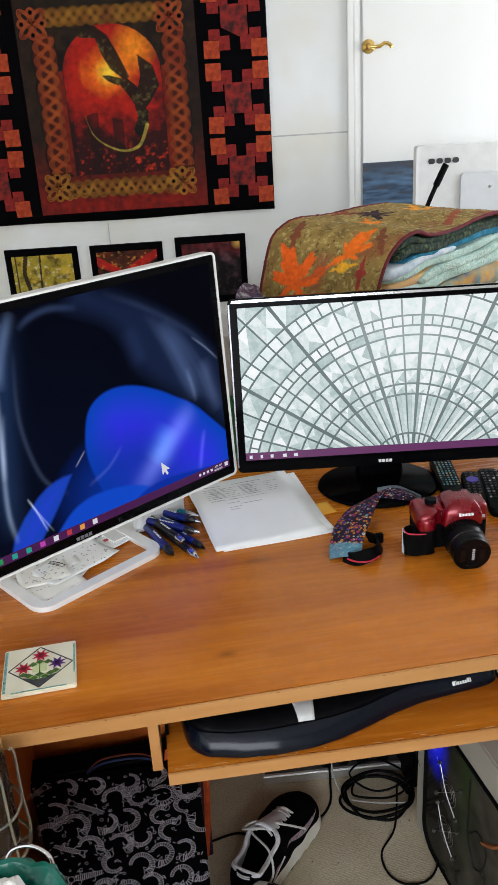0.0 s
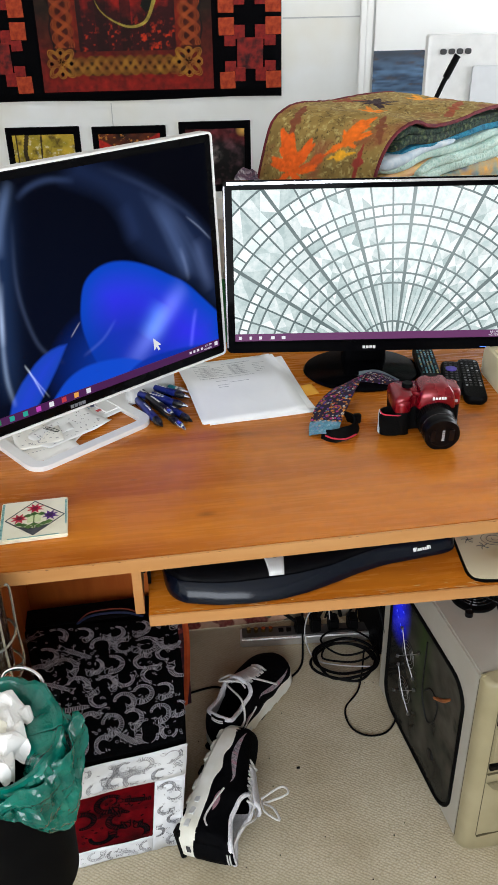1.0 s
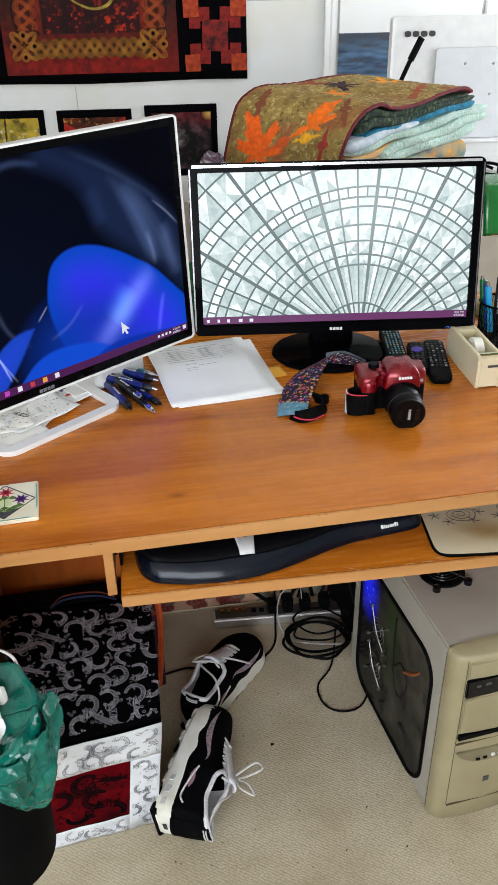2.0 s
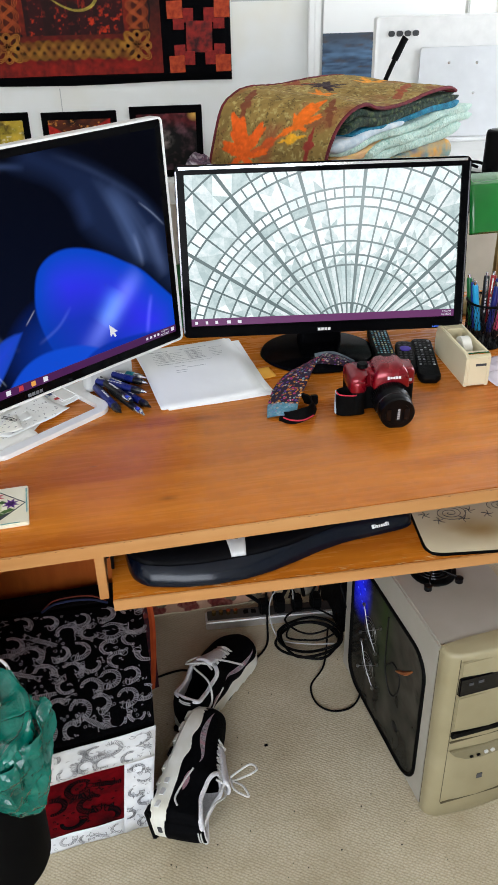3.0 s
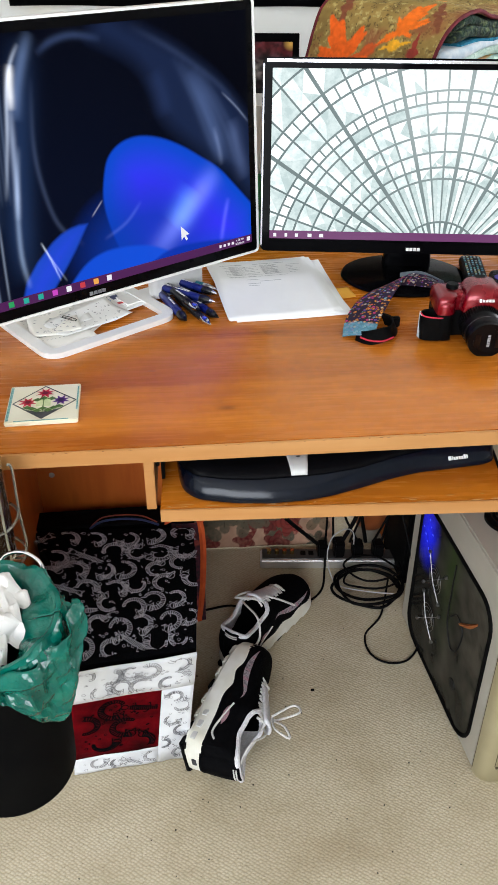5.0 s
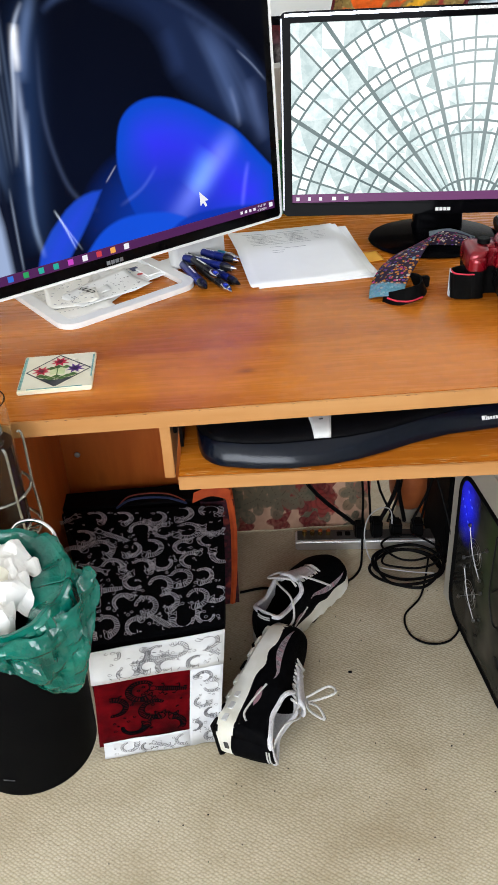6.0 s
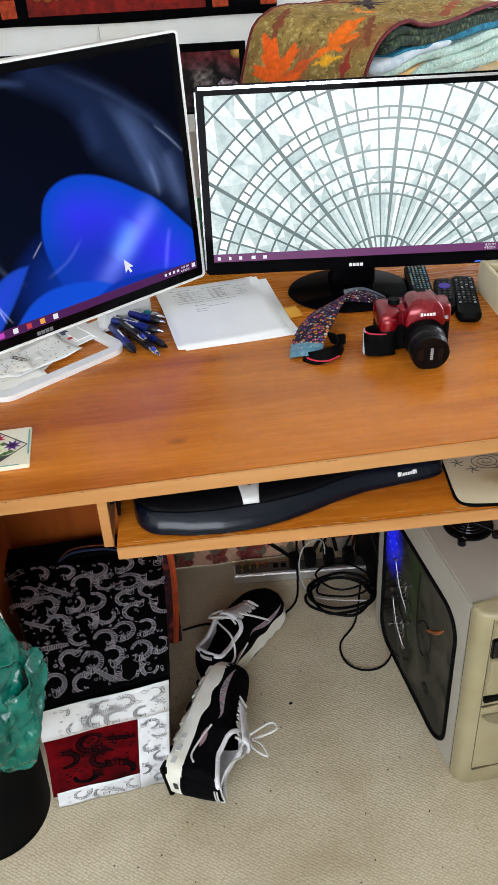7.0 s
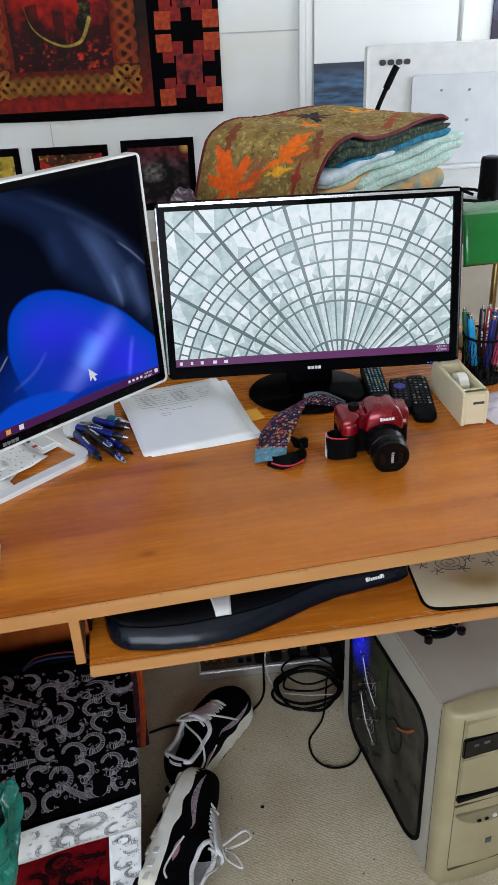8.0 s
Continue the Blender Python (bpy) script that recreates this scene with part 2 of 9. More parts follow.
def wood(name, light, dark, knot, along=(1.0, 9.0, 9.0), rough=0.34, coat=0.25, spots=()):
    """Laminate with long grain, broad bands and a few small knots."""
    m = bpy.data.materials.new(name)
    m.use_nodes = True
    t = m.node_tree
    b = t.nodes["Principled BSDF"]
    tc = t.nodes.new("ShaderNodeTexCoord")
    mp = t.nodes.new("ShaderNodeMapping")
    mp.inputs["Scale"].default_value = along
    mp.inputs["Rotation"].default_value = (0, 0, radians(-2))
    t.links.new(tc.outputs["Object"], mp.inputs["Vector"])
    band = t.nodes.new("ShaderNodeTexNoise")
    band.inputs["Scale"].default_value, band.inputs["Detail"].default_value, band.inputs["Distortion"].default_value = 1.6, 4, 0.8
    fine = t.nodes.new("ShaderNodeTexNoise")
    fine.inputs["Scale"].default_value, fine.inputs["Detail"].default_value = 14, 8
    for n in (band, fine):
        t.links.new(mp.outputs["Vector"], n.inputs["Vector"])
    add = t.nodes.new("ShaderNodeMath")
    add.operation = "MULTIPLY_ADD"
    add.inputs[1].default_value = 0.24
    t.links.new(fine.outputs["Fac"], add.inputs[0])
    t.links.new(band.outputs["Fac"], add.inputs[2])
    ramp = t.nodes.new("ShaderNodeValToRGB")
    ramp.color_ramp.elements[0].position, ramp.color_ramp.elements[0].color = 0.46, dark
    ramp.color_ramp.elements[1].position, ramp.color_ramp.elements[1].color = 0.83, light
    t.links.new(add.outputs[0], ramp.inputs["Fac"])
    vor = t.nodes.new("ShaderNodeTexVoronoi")
    vor.inputs["Scale"].default_value = 1.0
    mp2 = t.nodes.new("ShaderNodeMapping")
    mp2.inputs["Scale"].default_value = tuple(0.55 * a ** 0.55 * 4 for a in along)
    t.links.new(tc.outputs["Object"], mp2.inputs["Vector"])
    t.links.new(mp2.outputs["Vector"], vor.inputs["Vector"])
    kr = t.nodes.new("ShaderNodeMapRange")
    kr.inputs["From Min"].default_value, kr.inputs["From Max"].default_value = 0.015, 0.085
    kr.inputs["To Min"].default_value, kr.inputs["To Max"].default_value = 0.40, 0.0
    t.links.new(vor.outputs["Distance"], kr.inputs["Value"])
    mx = t.nodes.new("ShaderNodeMix")
    mx.data_type = "RGBA"
    t.links.new(kr.outputs["Result"], mx.inputs["Factor"])
    t.links.new(ramp.outputs["Color"], mx.inputs["A"])
    mx.inputs["B"].default_value = knot
    colour = mx.outputs["Result"]
    for sx, sy, size in spots:  # single dark knots, drawn out along the grain
        at = t.nodes.new("ShaderNodeMapping")
        at.vector_type = "POINT"
        at.inputs["Location"].default_value = (-sx / (2.6 * size), -sy / size, 0)
        at.inputs["Scale"].default_value = (1 / (2.6 * size), 1 / size, 0)
        t.links.new(tc.outputs["Object"], at.inputs["Vector"])
        ln = t.nodes.new("ShaderNodeVectorMath")
        ln.operation = "LENGTH"
        t.links.new(at.outputs["Vector"], ln.inputs[0])
        wob = t.nodes.new("ShaderNodeMath")
        wob.operation = "ADD"
        t.links.new(ln.outputs["Value"], wob.inputs[0])
        t.links.new(fine.outputs["Fac"], wob.inputs[1])
        rg = t.nodes.new("ShaderNodeMapRange")
        rg.inputs["From Min"].default_value, rg.inputs["From Max"].default_value = 0.6, 1.5
        rg.inputs["To Min"].default_value, rg.inputs["To Max"].default_value = 0.6, 0.0
        t.links.new(wob.outputs[0], rg.inputs["Value"])
        m2 = t.nodes.new("ShaderNodeMix")
        m2.data_type = "RGBA"
        t.links.new(rg.outputs["Result"], m2.inputs["Factor"])
        t.links.new(colour, m2.inputs["A"])
        m2.inputs["B"].default_value = knot
        colour = m2.outputs["Result"]
    t.links.new(colour, b.inputs["Base Color"])
    b.inputs["Coat Weight"].default_value, b.inputs["Coat Roughness"].default_value = coat, 0.22
    b.inputs["Specular IOR Level"].default_value = 0.32
    rr = t.nodes.new("ShaderNodeMapRange")
    rr.inputs["To Min"].default_value, rr.inputs["To Max"].default_value = rough - 0.06, rough + 0.12
    t.links.new(fine.outputs["Fac"], rr.inputs["Value"])
    t.links.new(rr.outputs["Result"], b.inputs["Roughness"])
    bp = t.nodes.new("ShaderNodeBump")
    bp.inputs["Strength"].default_value, bp.inputs["Distance"].default_value = 0.12, 0.001
    t.links.new(fine.outputs["Fac"], bp.inputs["Height"])
    t.links.new(bp.outputs["Normal"], b.inputs["Normal"])
    return m


def carpet_material():
    m = bpy.data.materials.new("berber_carpet")
    m.use_nodes = True
    t = m.node_tree
    b = t.nodes["Principled BSDF"]
    tc = t.nodes.new("ShaderNodeTexCoord")
    mp = t.nodes.new("ShaderNodeMapping")
    mp.inputs["Scale"].default_value = (1.0, 1.30, 1.0)
    mp.inputs["Rotation"].default_value = (0, 0, radians(42))
    t.links.new(tc.outputs["Object"], mp.inputs["Vector"])
    loops = t.nodes.new("ShaderNodeTexVoronoi")
    loops.feature = "F1"
    loops.inputs["Scale"].default_value, loops.inputs["Randomness"].default_value = 150, 0.42
    wide = t.nodes.new("ShaderNodeTexNoise")
    wide.inputs["Scale"].default_value, wide.inputs["Detail"].default_value = 5, 6
    fleck = t.nodes.new("ShaderNodeTexNoise")
    fleck.inputs["Scale"].default_value, fleck.inputs["Detail"].default_value = 210, 2
    for n in (loops, wide, fleck):
        t.links.new(mp.outputs["Vector"], n.inputs["Vector"])
    r1 = t.nodes.new("ShaderNodeValToRGB")
    r1.color_ramp.elements[0].position, r1.color_ramp.elements[0].color = 0.25, lin(204, 194, 170)
    r1.color_ramp.elements[1].position, r1.color_ramp.elements[1].color = 0.95, lin(172, 159, 131)
    t.links.new(loops.outputs["Distance"], r1.inputs["Fac"])
    r2 = t.nodes.new("ShaderNodeMapRange")
    r2.inputs["From Min"].default_value, r2.inputs["From Max"].default_value = 0.35, 0.7
    r2.inputs["To Min"].default_value, r2.inputs["To Max"].default_value = 0.0, 0.6
    t.links.new(wide.outputs["Fac"], r2.inputs["Value"])
    mx = t.nodes.new("ShaderNodeMix")
    mx.data_type = "RGBA"
    t.links.new(r2.outputs["Result"], mx.inputs["Factor"])
    t.links.new(r1.outputs["Color"], mx.inputs["A"])
    mx.inputs["B"].default_value = lin(156, 140, 110)
    r3 = t.nodes.new("ShaderNodeMapRange")
    r3.inputs["From Min"].default_value, r3.inputs["From Max"].default_value = 0.63, 0.72
    r3.inputs["To Min"].default_value, r3.inputs["To Max"].default_value = 0.0, 0.45
    t.links.new(fleck.outputs["Fac"], r3.inputs["Value"])
    mx2 = t.nodes.new("ShaderNodeMix")
    mx2.data_type = "RGBA"
    t.links.new(r3.outputs["Result"], mx2.inputs["Factor"])
    t.links.new(mx.outputs["Result"], mx2.inputs["A"])
    mx2.inputs["B"].default_value = lin(110, 92, 74)
    t.links.new(mx2.outputs["Result"], b.inputs["Base Color"])
    b.inputs["Roughness"].default_value = 0.95
    b.inputs["Specular IOR Level"].default_value = 0.1
    bp = t.nodes.new("ShaderNodeBump")
    bp.invert = True
    bp.inputs["Strength"].default_value, bp.inputs["Distance"].default_value = 0.45, 0.003
    t.links.new(loops.outputs["Distance"], bp.inputs["Height"])
    t.links.new(bp.outputs["Normal"], b.inputs["Normal"])
    return m


M_CARPET = carpet_material()
M_DESK = wood("pear_laminate", lin(207, 124, 34), lin(166, 88, 18), lin(78, 34, 7), along=(0.7, 8.0, 8.0), rough=0.24, coat=0.12, spots=((0.005, 0.100, 0.008), (-0.115, 0.225, 0.004)))
M_DESK_X = wood("pear_laminate_panel", lin(188, 100, 42), lin(164, 80, 30), lin(100, 44, 18), along=(9.0, 9.0, 1.4))
M_EDGE = wood("pear_edging", lin(190, 140, 86), lin(174, 120, 66), lin(146, 90, 46), rough=0.42, coat=0.1)
M_WALL = material("white_wall_paint", lin(236, 238, 238), lin(228, 229, 226), 3.0, 0.6, 0.15, 250, c3=lin(226, 222, 208), scale3=2.2)
M_DOOR = material("white_door_paint", lin(242, 242, 240), lin(236, 236, 232), 2.0, 0.4, 0.08, 120)
M_CEIL = material("ceiling_white", lin(240, 240, 238), lin(232, 232, 228), 6.0, 0.9, 0.3, 150)
M_BLACK_GLOSS = material("gloss_black_plastic", (0.003, 0.003, 0.0035, 1), (0.005, 0.005, 0.006, 1), 20, 0.1, rvar=0.04, spec=0.25)
M_BLACK = material("matt_black_plastic", (0.0018, 0.0018, 0.002, 1), (0.0034, 0.0034, 0.0036, 1), 60, 0.5, 0.2, 900, spec=0.06)
M_RUBBER = material("black_rubber", (0.0016, 0.0016, 0.0016, 1), (0.0036, 0.0036, 0.0036, 1), 80, 0.7, 0.3, 700, spec=0.05)
M_BEZEL = material("piano_black_frame", (0.0015, 0.0015, 0.002, 1), (0.0025, 0.0025, 0.003, 1), 20, 0.09, rvar=0.03, spec=0.06)
M_PIANO = material("reflecting_piano_black", (0.002, 0.002, 0.0025, 1), (0.003, 0.003, 0.0035, 1), 20, 0.06, rvar=0.02, spec=0.02)
M_CHROME = material("bright_chrome", (0.75, 0.75, 0.77, 1), (0.65, 0.65, 0.67, 1), 15, 0.16, metal=1.0, rvar=0.06)
M_DARK_CHROME = material("dark_chrome", (0.16, 0.16, 0.17, 1), (0.11, 0.11, 0.12, 1), 20, 0.22, metal=1.0)
M_BRASS = material("polished_brass", (0.80, 0.56, 0.20, 1), (0.66, 0.43, 0.13, 1), 20, 0.22, metal=1.0)
M_ANT_BRASS = material("aged_brass", (0.34, 0.25, 0.10, 1), (0.22, 0.15, 0.06, 1), 30, 0.35, metal=1.0)
M_SILVER = material("silver_plastic", lin(206, 206, 204), lin(190, 190, 188), 25, 0.35, rvar=0.08)
M_WHITE_P = material("white_plastic", lin(232, 232, 230), lin(222, 222, 220), 18, 0.35)
M_PAPER = material("white_paper", lin(238, 238, 236), lin(230, 230, 228), 8, 0.85, 0.1, 60)
M_BEIGE = material("aged_beige_plastic", lin(160, 150, 119), lin(144, 134, 102), 9, 0.42, 0.1, 500)
M_STEEL_CASE = material("grey_beige_steel", lin(174, 170, 159), lin(162, 157, 144), 7, 0.42, 0.08, 700)
M_INK = material("grey_print_ink", lin(140, 140, 142), lin(170, 170, 172), 60, 0.9)
M_DARKINK = material("dark_print_ink", lin(52, 52, 54), lin(76, 76, 78), 60, 0.9)
M_WHITE_INK = material("white_print_ink", lin(232, 232, 230), lin(214, 214, 212), 60, 0.7)
M_DYE = dyed("printed_cotton")

# ---- the room ----
# the panelled wall beyond the desk stands at a small angle to it: u along it, out towards the desk
WALL = pose(-0.379, 3.238, 0, 0, 0, -5.88)



def structure(name, bm, mat, label, category, m=None, smooth=38):
    ob = part(name, bm, mat, None, "", smooth)
    if m is not None:
        ob.matrix_basis = m
    return tagged(ob, label, category, kind="structure")


structure("floor", sheet(4, 4, lambda u, v: (-2.4 + 5.6 * u, -2.9 + 6.6 * v, 0)), M_CARPET, "beige looped berber carpet over the whole floor", "carpet")
structure("wall_north", box(6.6, 0.12, 2.55, (0.9, 0.06, 0)), M_WALL, "white painted panelled wall behind the quilts", "wall", WALL)
structure("wall_west", box(0.12, 6.6, 2.55, (-2.36, 0.4, 0)), M_WALL, "plain white painted side wall", "wall")
structure("ceiling", box(5.9, 6.9, 0.1, (0.42, 0.35, 2.5)), M_CEIL, "plain white ceiling", "ceiling")


def wall_with_window(name, width, a, b, z0, z1, height, m, label):
    bm = join(box(a + width / 2, 0.14, height, ((a - width / 2) / 2, 0, 0)),
              box(width / 2 - b, 0.14, height, ((b + width / 2) / 2, 0, 0)),
              box(b - a, 0.14, z0, ((a + b) / 2, 0, 0)),
              box(b - a, 0.14, height - z1, ((a + b) / 2, 0, z1)))
    return structure(name, bm, M_WALL, label, "wall", m)


wall_with_window("wall_south", 5.9, -2.45, -0.10, 0.9, 2.2, 2.55, pose(0.42, -2.86, 0), "white wall with a wide window in it")
wall_with_window("wall_east", 6.6, 0.05, 2.45, 0.85, 2.15, 2.55, pose(3.22, 0.35, 0, 0, 0, 90), "white wall with a wide window in it")


def window(name, w, h, m, label):
    win = thing(name, label, "window", kind="structure")
    win.matrix_basis = m
    part("window_frame", move(ring_frame(w, h, 0.05, 0.004, -0.03, 0.03, 1), pose(0, 0, h / 2, 90)), M_WHITE_P, win)
    part("mullion", box(0.04, 0.05, h - 0.1, (0, 0, 0.05), 0.004), M_WHITE_P, win)
    part("window_sill", box(w + 0.1, 0.2, 0.03, (0, -0.04, -0.03), 0.006), M_WHITE_P, win)
    return win


window("window_1", 2.35, 1.3, pose(-0.855, -2.86, 0.9, 0, 0, 180), "white framed window with daylight behind it")
window("window_2", 2.4, 1.3, pose(3.22, 1.6, 0.85, 0, 0, 90), "white framed window with daylight behind it")

# seams between the wall boards
M_SEAM = material("wall_seam_shadow_gap", lin(176, 178, 178), lin(196, 196, 194), 14, 0.8)
seam = thing("wall_trim", "thin batten seams between white wall boards", "trim", kind="structure")
seam.matrix_basis = WALL
part("seam", box(0.36, 0.003, 0.006, (1.20, -0.0015, 1.287)), M_SEAM, seam)
part("seam", box(0.004, 0.003, 0.95, (0.214, -0.0015, 0.0)), M_SEAM, seam)
part("seam", box(0.004, 0.003, 0.95, (-1.0, -0.0015, 0.0)), M_SEAM, seam)

# door in the same wall, with its casing
door = thing("door_1", "white flat door with a brass lever handle, closed", "door", kind="structure")
door.matrix_basis = WALL
part("door_leaf", box(0.655, 0.02, 2.3, (1.765, -0.010, 0.02), 0.003), M_DOOR, door)
part("casing", box(0.028, 0.024, 2.38, (1.383, -0.012, 0), 0.004), M_DOOR, door)
part("casing", box(0.030, 0.016, 2.36, (1.414, -0.008, 0), 0.004), M_DOOR, door)
part("casing", box(0.055, 0.024, 2.38, (2.135, -0.012, 0), 0.006), M_DOOR, door)
lever = part("door_handle", join(move(lathe([(0.001, 0), (0.030, 0), (0.030, 0.004), (0.023, 0.010), (0.014, 0.013), (0.011, 0.045), (0.001, 0.045)], 28), pose(1.463, -0.02, 1.643, 90))), M_BRASS, door, "polished brass lever handle")
part("lever", tube([(1.463, -0.062, 1.643), (1.50, -0.066, 1.640), (1.53, -0.066, 1.652), (1.555, -0.066, 1.642), (1.558, -0.066, 1.630)], 0.0085, 10), M_BRASS, lever)

# ---- the desk ----
desk = thing("desk", "orange-brown wood-laminate computer desk with a pull-out keyboard shelf", "desk")
DESK_T = pose(0, 0, 0, 0, 0, 1.2)  # the top stands at a small angle to its shelf
part("desktop", move(box(1.90, 0.842, 0.0245, (0.35, 0.423, 0.725), 0.0015), DESK_T), M_DESK, desk)
part("front_edging", move(box(1.90, 0.004, 0.0250, (0.35, 0.000, 0.7247), 0.001), DESK_T), M_EDGE, desk, "pale worn edging strip")
part("side_edging", move(box(0.004, 0.842, 0.0250, (-0.602, 0.423, 0.7247), 0.001), DESK_T), M_EDGE, desk)
part("side_panel", box(0.018, 0.78, 0.724, (-0.389, 0.43, 0)), M_DESK_X, desk)
part("side_panel", box(0.018, 0.78, 0.724, (1.27, 0.43, 0)), M_DESK_X, desk)
part("back_panel", box(0.275, 0.016, 0.45, (-0.2425, 0.448, 0.274)), M_DESK_X, desk)
part("divider", box(0.015, 0.43, 0.094, (-0.1165, 0.222, 0.6305), 0.001), M_EDGE, desk)
part("back_leg", box(0.10, 0.018, 0.724, (0.437, 0.66, 0)), M_DESK_X, desk)
part("slide_rail", box(0.006, 0.36, 0.030, (-0.1055, 0.222, 0.685), 0.001), M_BLACK, desk)
M_SCREW = material("zinc_screw_cover", lin(190, 190, 196), lin(160, 160, 168), 40, 0.4, metal=0.6)
part("screw_cap", move(lathe([(0.001, 0), (0.006, 0), (0.006, 0.002), (0.001, 0.003)], 14), pose(-0.35, 0.440, 0.395, 90)), M_SCREW, desk)
shelf = part("keyboard_shelf", move(box(1.20, 0.40, 0.0215, (0.60, 0.200, 0), 0.002), pose(-0.102, -0.0245, 0.633, 0, 0, -1.25)), M_DESK, desk)
part("shelf_edging", move(box(1.20, 0.004, 0.0220, (0.60, -0.0012, 0), 0.001), pose(-0.102, -0.0245, 0.6328, 0, 0, -1.25)), M_EDGE, shelf, "pale worn edging strip")
wear_rnd = random.Random(21)
M_WEAR = material("bare_worn_wood", lin(206, 158, 98), lin(190, 136, 78), 60, 0.6)
scuffs = []
for k in range(46):
    x, y, w_, h_ = wear_rnd.uniform(0.01, 0.95), abs(wear_rnd.gauss(0.0, 0.006)) + 0.0015, wear_rnd.uniform(0.002, 0.014), wear_rnd.uniform(0.0003, 0.0010)
    scuffs.append(move(prism([(-w_, 0), (-w_ * 0.3, -h_), (w_ * 0.7, -h_ * 0.6), (w_, 0), (w_ * 0.4, h_), (-w_ * 0.5, h_ * 0.7)], 0, 0.0003), pose(x, y, 0.0216, 0, 0, wear_rnd.uniform(-7, 7))))
part("worn_patches", move(join(*scuffs), pose(-0.102, -0.0245, 0.633, 0, 0, -1.25)), M_WEAR, shelf, "pale scuffs along the front", 0)["kind"] = "stuff"
chips = []
for k in range(26):
    x, w_, h_ = wear_rnd.uniform(-0.38, 0.60), wear_rnd.uniform(0.0008, 0.0035), wear_rnd.uniform(0.0003, 0.0007)
    chips.append(move(prism([(-w_, 0), (0, -h_), (w_, 0), (w_ * 0.2, h_)], 0, 0.0003), pose(x, -0.0021, 0.7485, 90)))
part("edge_chips", move(join(*chips), DESK_T), material("dark_edge_chip", lin(120, 70, 30), lin(92, 52, 22), 60, 0.7), desk, "small chips in the edging", 0)["kind"] = "stuff"
part("shelf_runner", box(0.005, 0.34, 0.075, (-0.0985, 0.222, 0.6545)), M_BLACK, desk)

# ---- keyboard on the pull-out shelf ----
M_KB = material("dark_keyboard_plastic", (0.0016, 0.0016, 0.002, 1), (0.003, 0.003, 0.004, 1), 50, 0.45, 0.1, 1200, spec=0.06)
M_KB_REST = material("blue_black_palm_rest", (0.0013, 0.0032, 0.0084, 1), (0.0020, 0.0040, 0.0100, 1), 40, 0.20, 0.04, 1500, spec=0.27, rvar=0.03)
KB = Vector((0.172, 0.03, 0.6555))
keyboard = thing("keyboard", "black split ergonomic keyboard with a wavy palm rest", "keyboard", tuple(KB))


def kb_front(x):
    """Where the wavy front of the palm rest runs."""
    return float(np.interp(x, (-0.077, -0.073, -0.066, -0.045, 0.008, 0.058, 0.112, 0.156, 0.201, 0.248, 0.295, 0.341, 0.405, 0.422, 0.429), (0.080, 0.036, 0.011, -0.008, -0.021, -0.025, -0.022, -0.012, 0.004, 0.023, 0.037, 0.043, 0.052, 0.060, 0.080)))


def kb_seam(x):
    return float(np.interp(x, (-0.077, -0.066, -0.05, -0.006, 0.045, 0.094, 0.143, 0.194, 0.25, 0.297, 0.34, 0.40, 0.429), (0.085, 0.032, 0.012, -0.001, -0.005, -0.002, 0.002, 0.013, 0.036, 0.052, 0.061, 0.070, 0.090)))


def smooth_of(f, x):
    """The line rounded off over a few centimetres, less towards the ends."""
    w = min(0.012, 0.6 * min(x + 0.077, 0.429 - x) + 0.0005)
    return sum(f(x + w * k / 3) * (4 - abs(k)) for k in range(-3, 4)) / 16


KB_X = [-0.077 + 0.506 * (0.5 - 0.5 * math.cos(math.pi * i / 110)) for i in range(111)]


def kb_loft(section):
    return move(loft([section(x, smooth_of(kb_front, x), smooth_of(kb_seam, x), min(1.0, min(x + 0.077, 0.429 - x) / 0.022 + 0.25) ** 0.5) for x in KB_X]), Matrix.Translation(-KB))


part("palm_rest", kb_loft(lambda x, f, s, e: [(x, f + 0.002, 0.6558), (x, f - 0.001, 0.6585), (x, f - 0.0008, 0.656 + 0.007 * e), (x, f + 0.10 * (s - f), 0.656 + 0.0135 * e), (x, f + 0.27 * (s - f), 0.656 + 0.0195 * e), (x, f + 0.48 * (s - f), 0.656 + 0.0245 * e), (x, f + 0.72 * (s - f), 0.656 + 0.0288 * e), (x, s - 0.001, 0.656 + 0.0315 * e), (x, s + 0.001, 0.656 + 0.0295 * e), (x, s + 0.001, 0.6558)]), M_KB_REST, keyboard, "smooth blue-black palm rest")
part("key_bed", kb_loft(lambda x, f, s, e: [(x, s + 0.0015, 0.656), (x, s + 0.0015, 0.656 + 0.0325 * e), (x, s + 0.006, 0.656 + 0.038 * e), (x, s + 0.025, 0.656 + 0.043 * e), (x, s + 0.07, 0.656 + 0.046 * e), (x, 0.215, 0.656 + 0.042 * e), (x, 0.225, 0.656)]), M_KB, keyboard)
band = part("centre_band", move(sheet(6, 12, lambda u, v: (0.105 + (u - 0.5) * (0.024 + 0.020 * v), -0.001 + 0.085 * v, float(np.interp(v, (0, 0.06, 0.25, 0.8, 1), (0.6895, 0.6955, 0.7005, 0.7040, 0.7040))))), Matrix.Translation(-KB)), M_SILVER, keyboard, "silver strip between the key halves")
thicken(band, 0.002)
for k in range(5):
    part("level_mark", move(box(0.006, 0.0016, 0.0008, (0.106, 0.028 + 0.008 * k, 0.7030 + 0.0003 * k)), Matrix.Translation(-KB)), M_DARKINK, band)
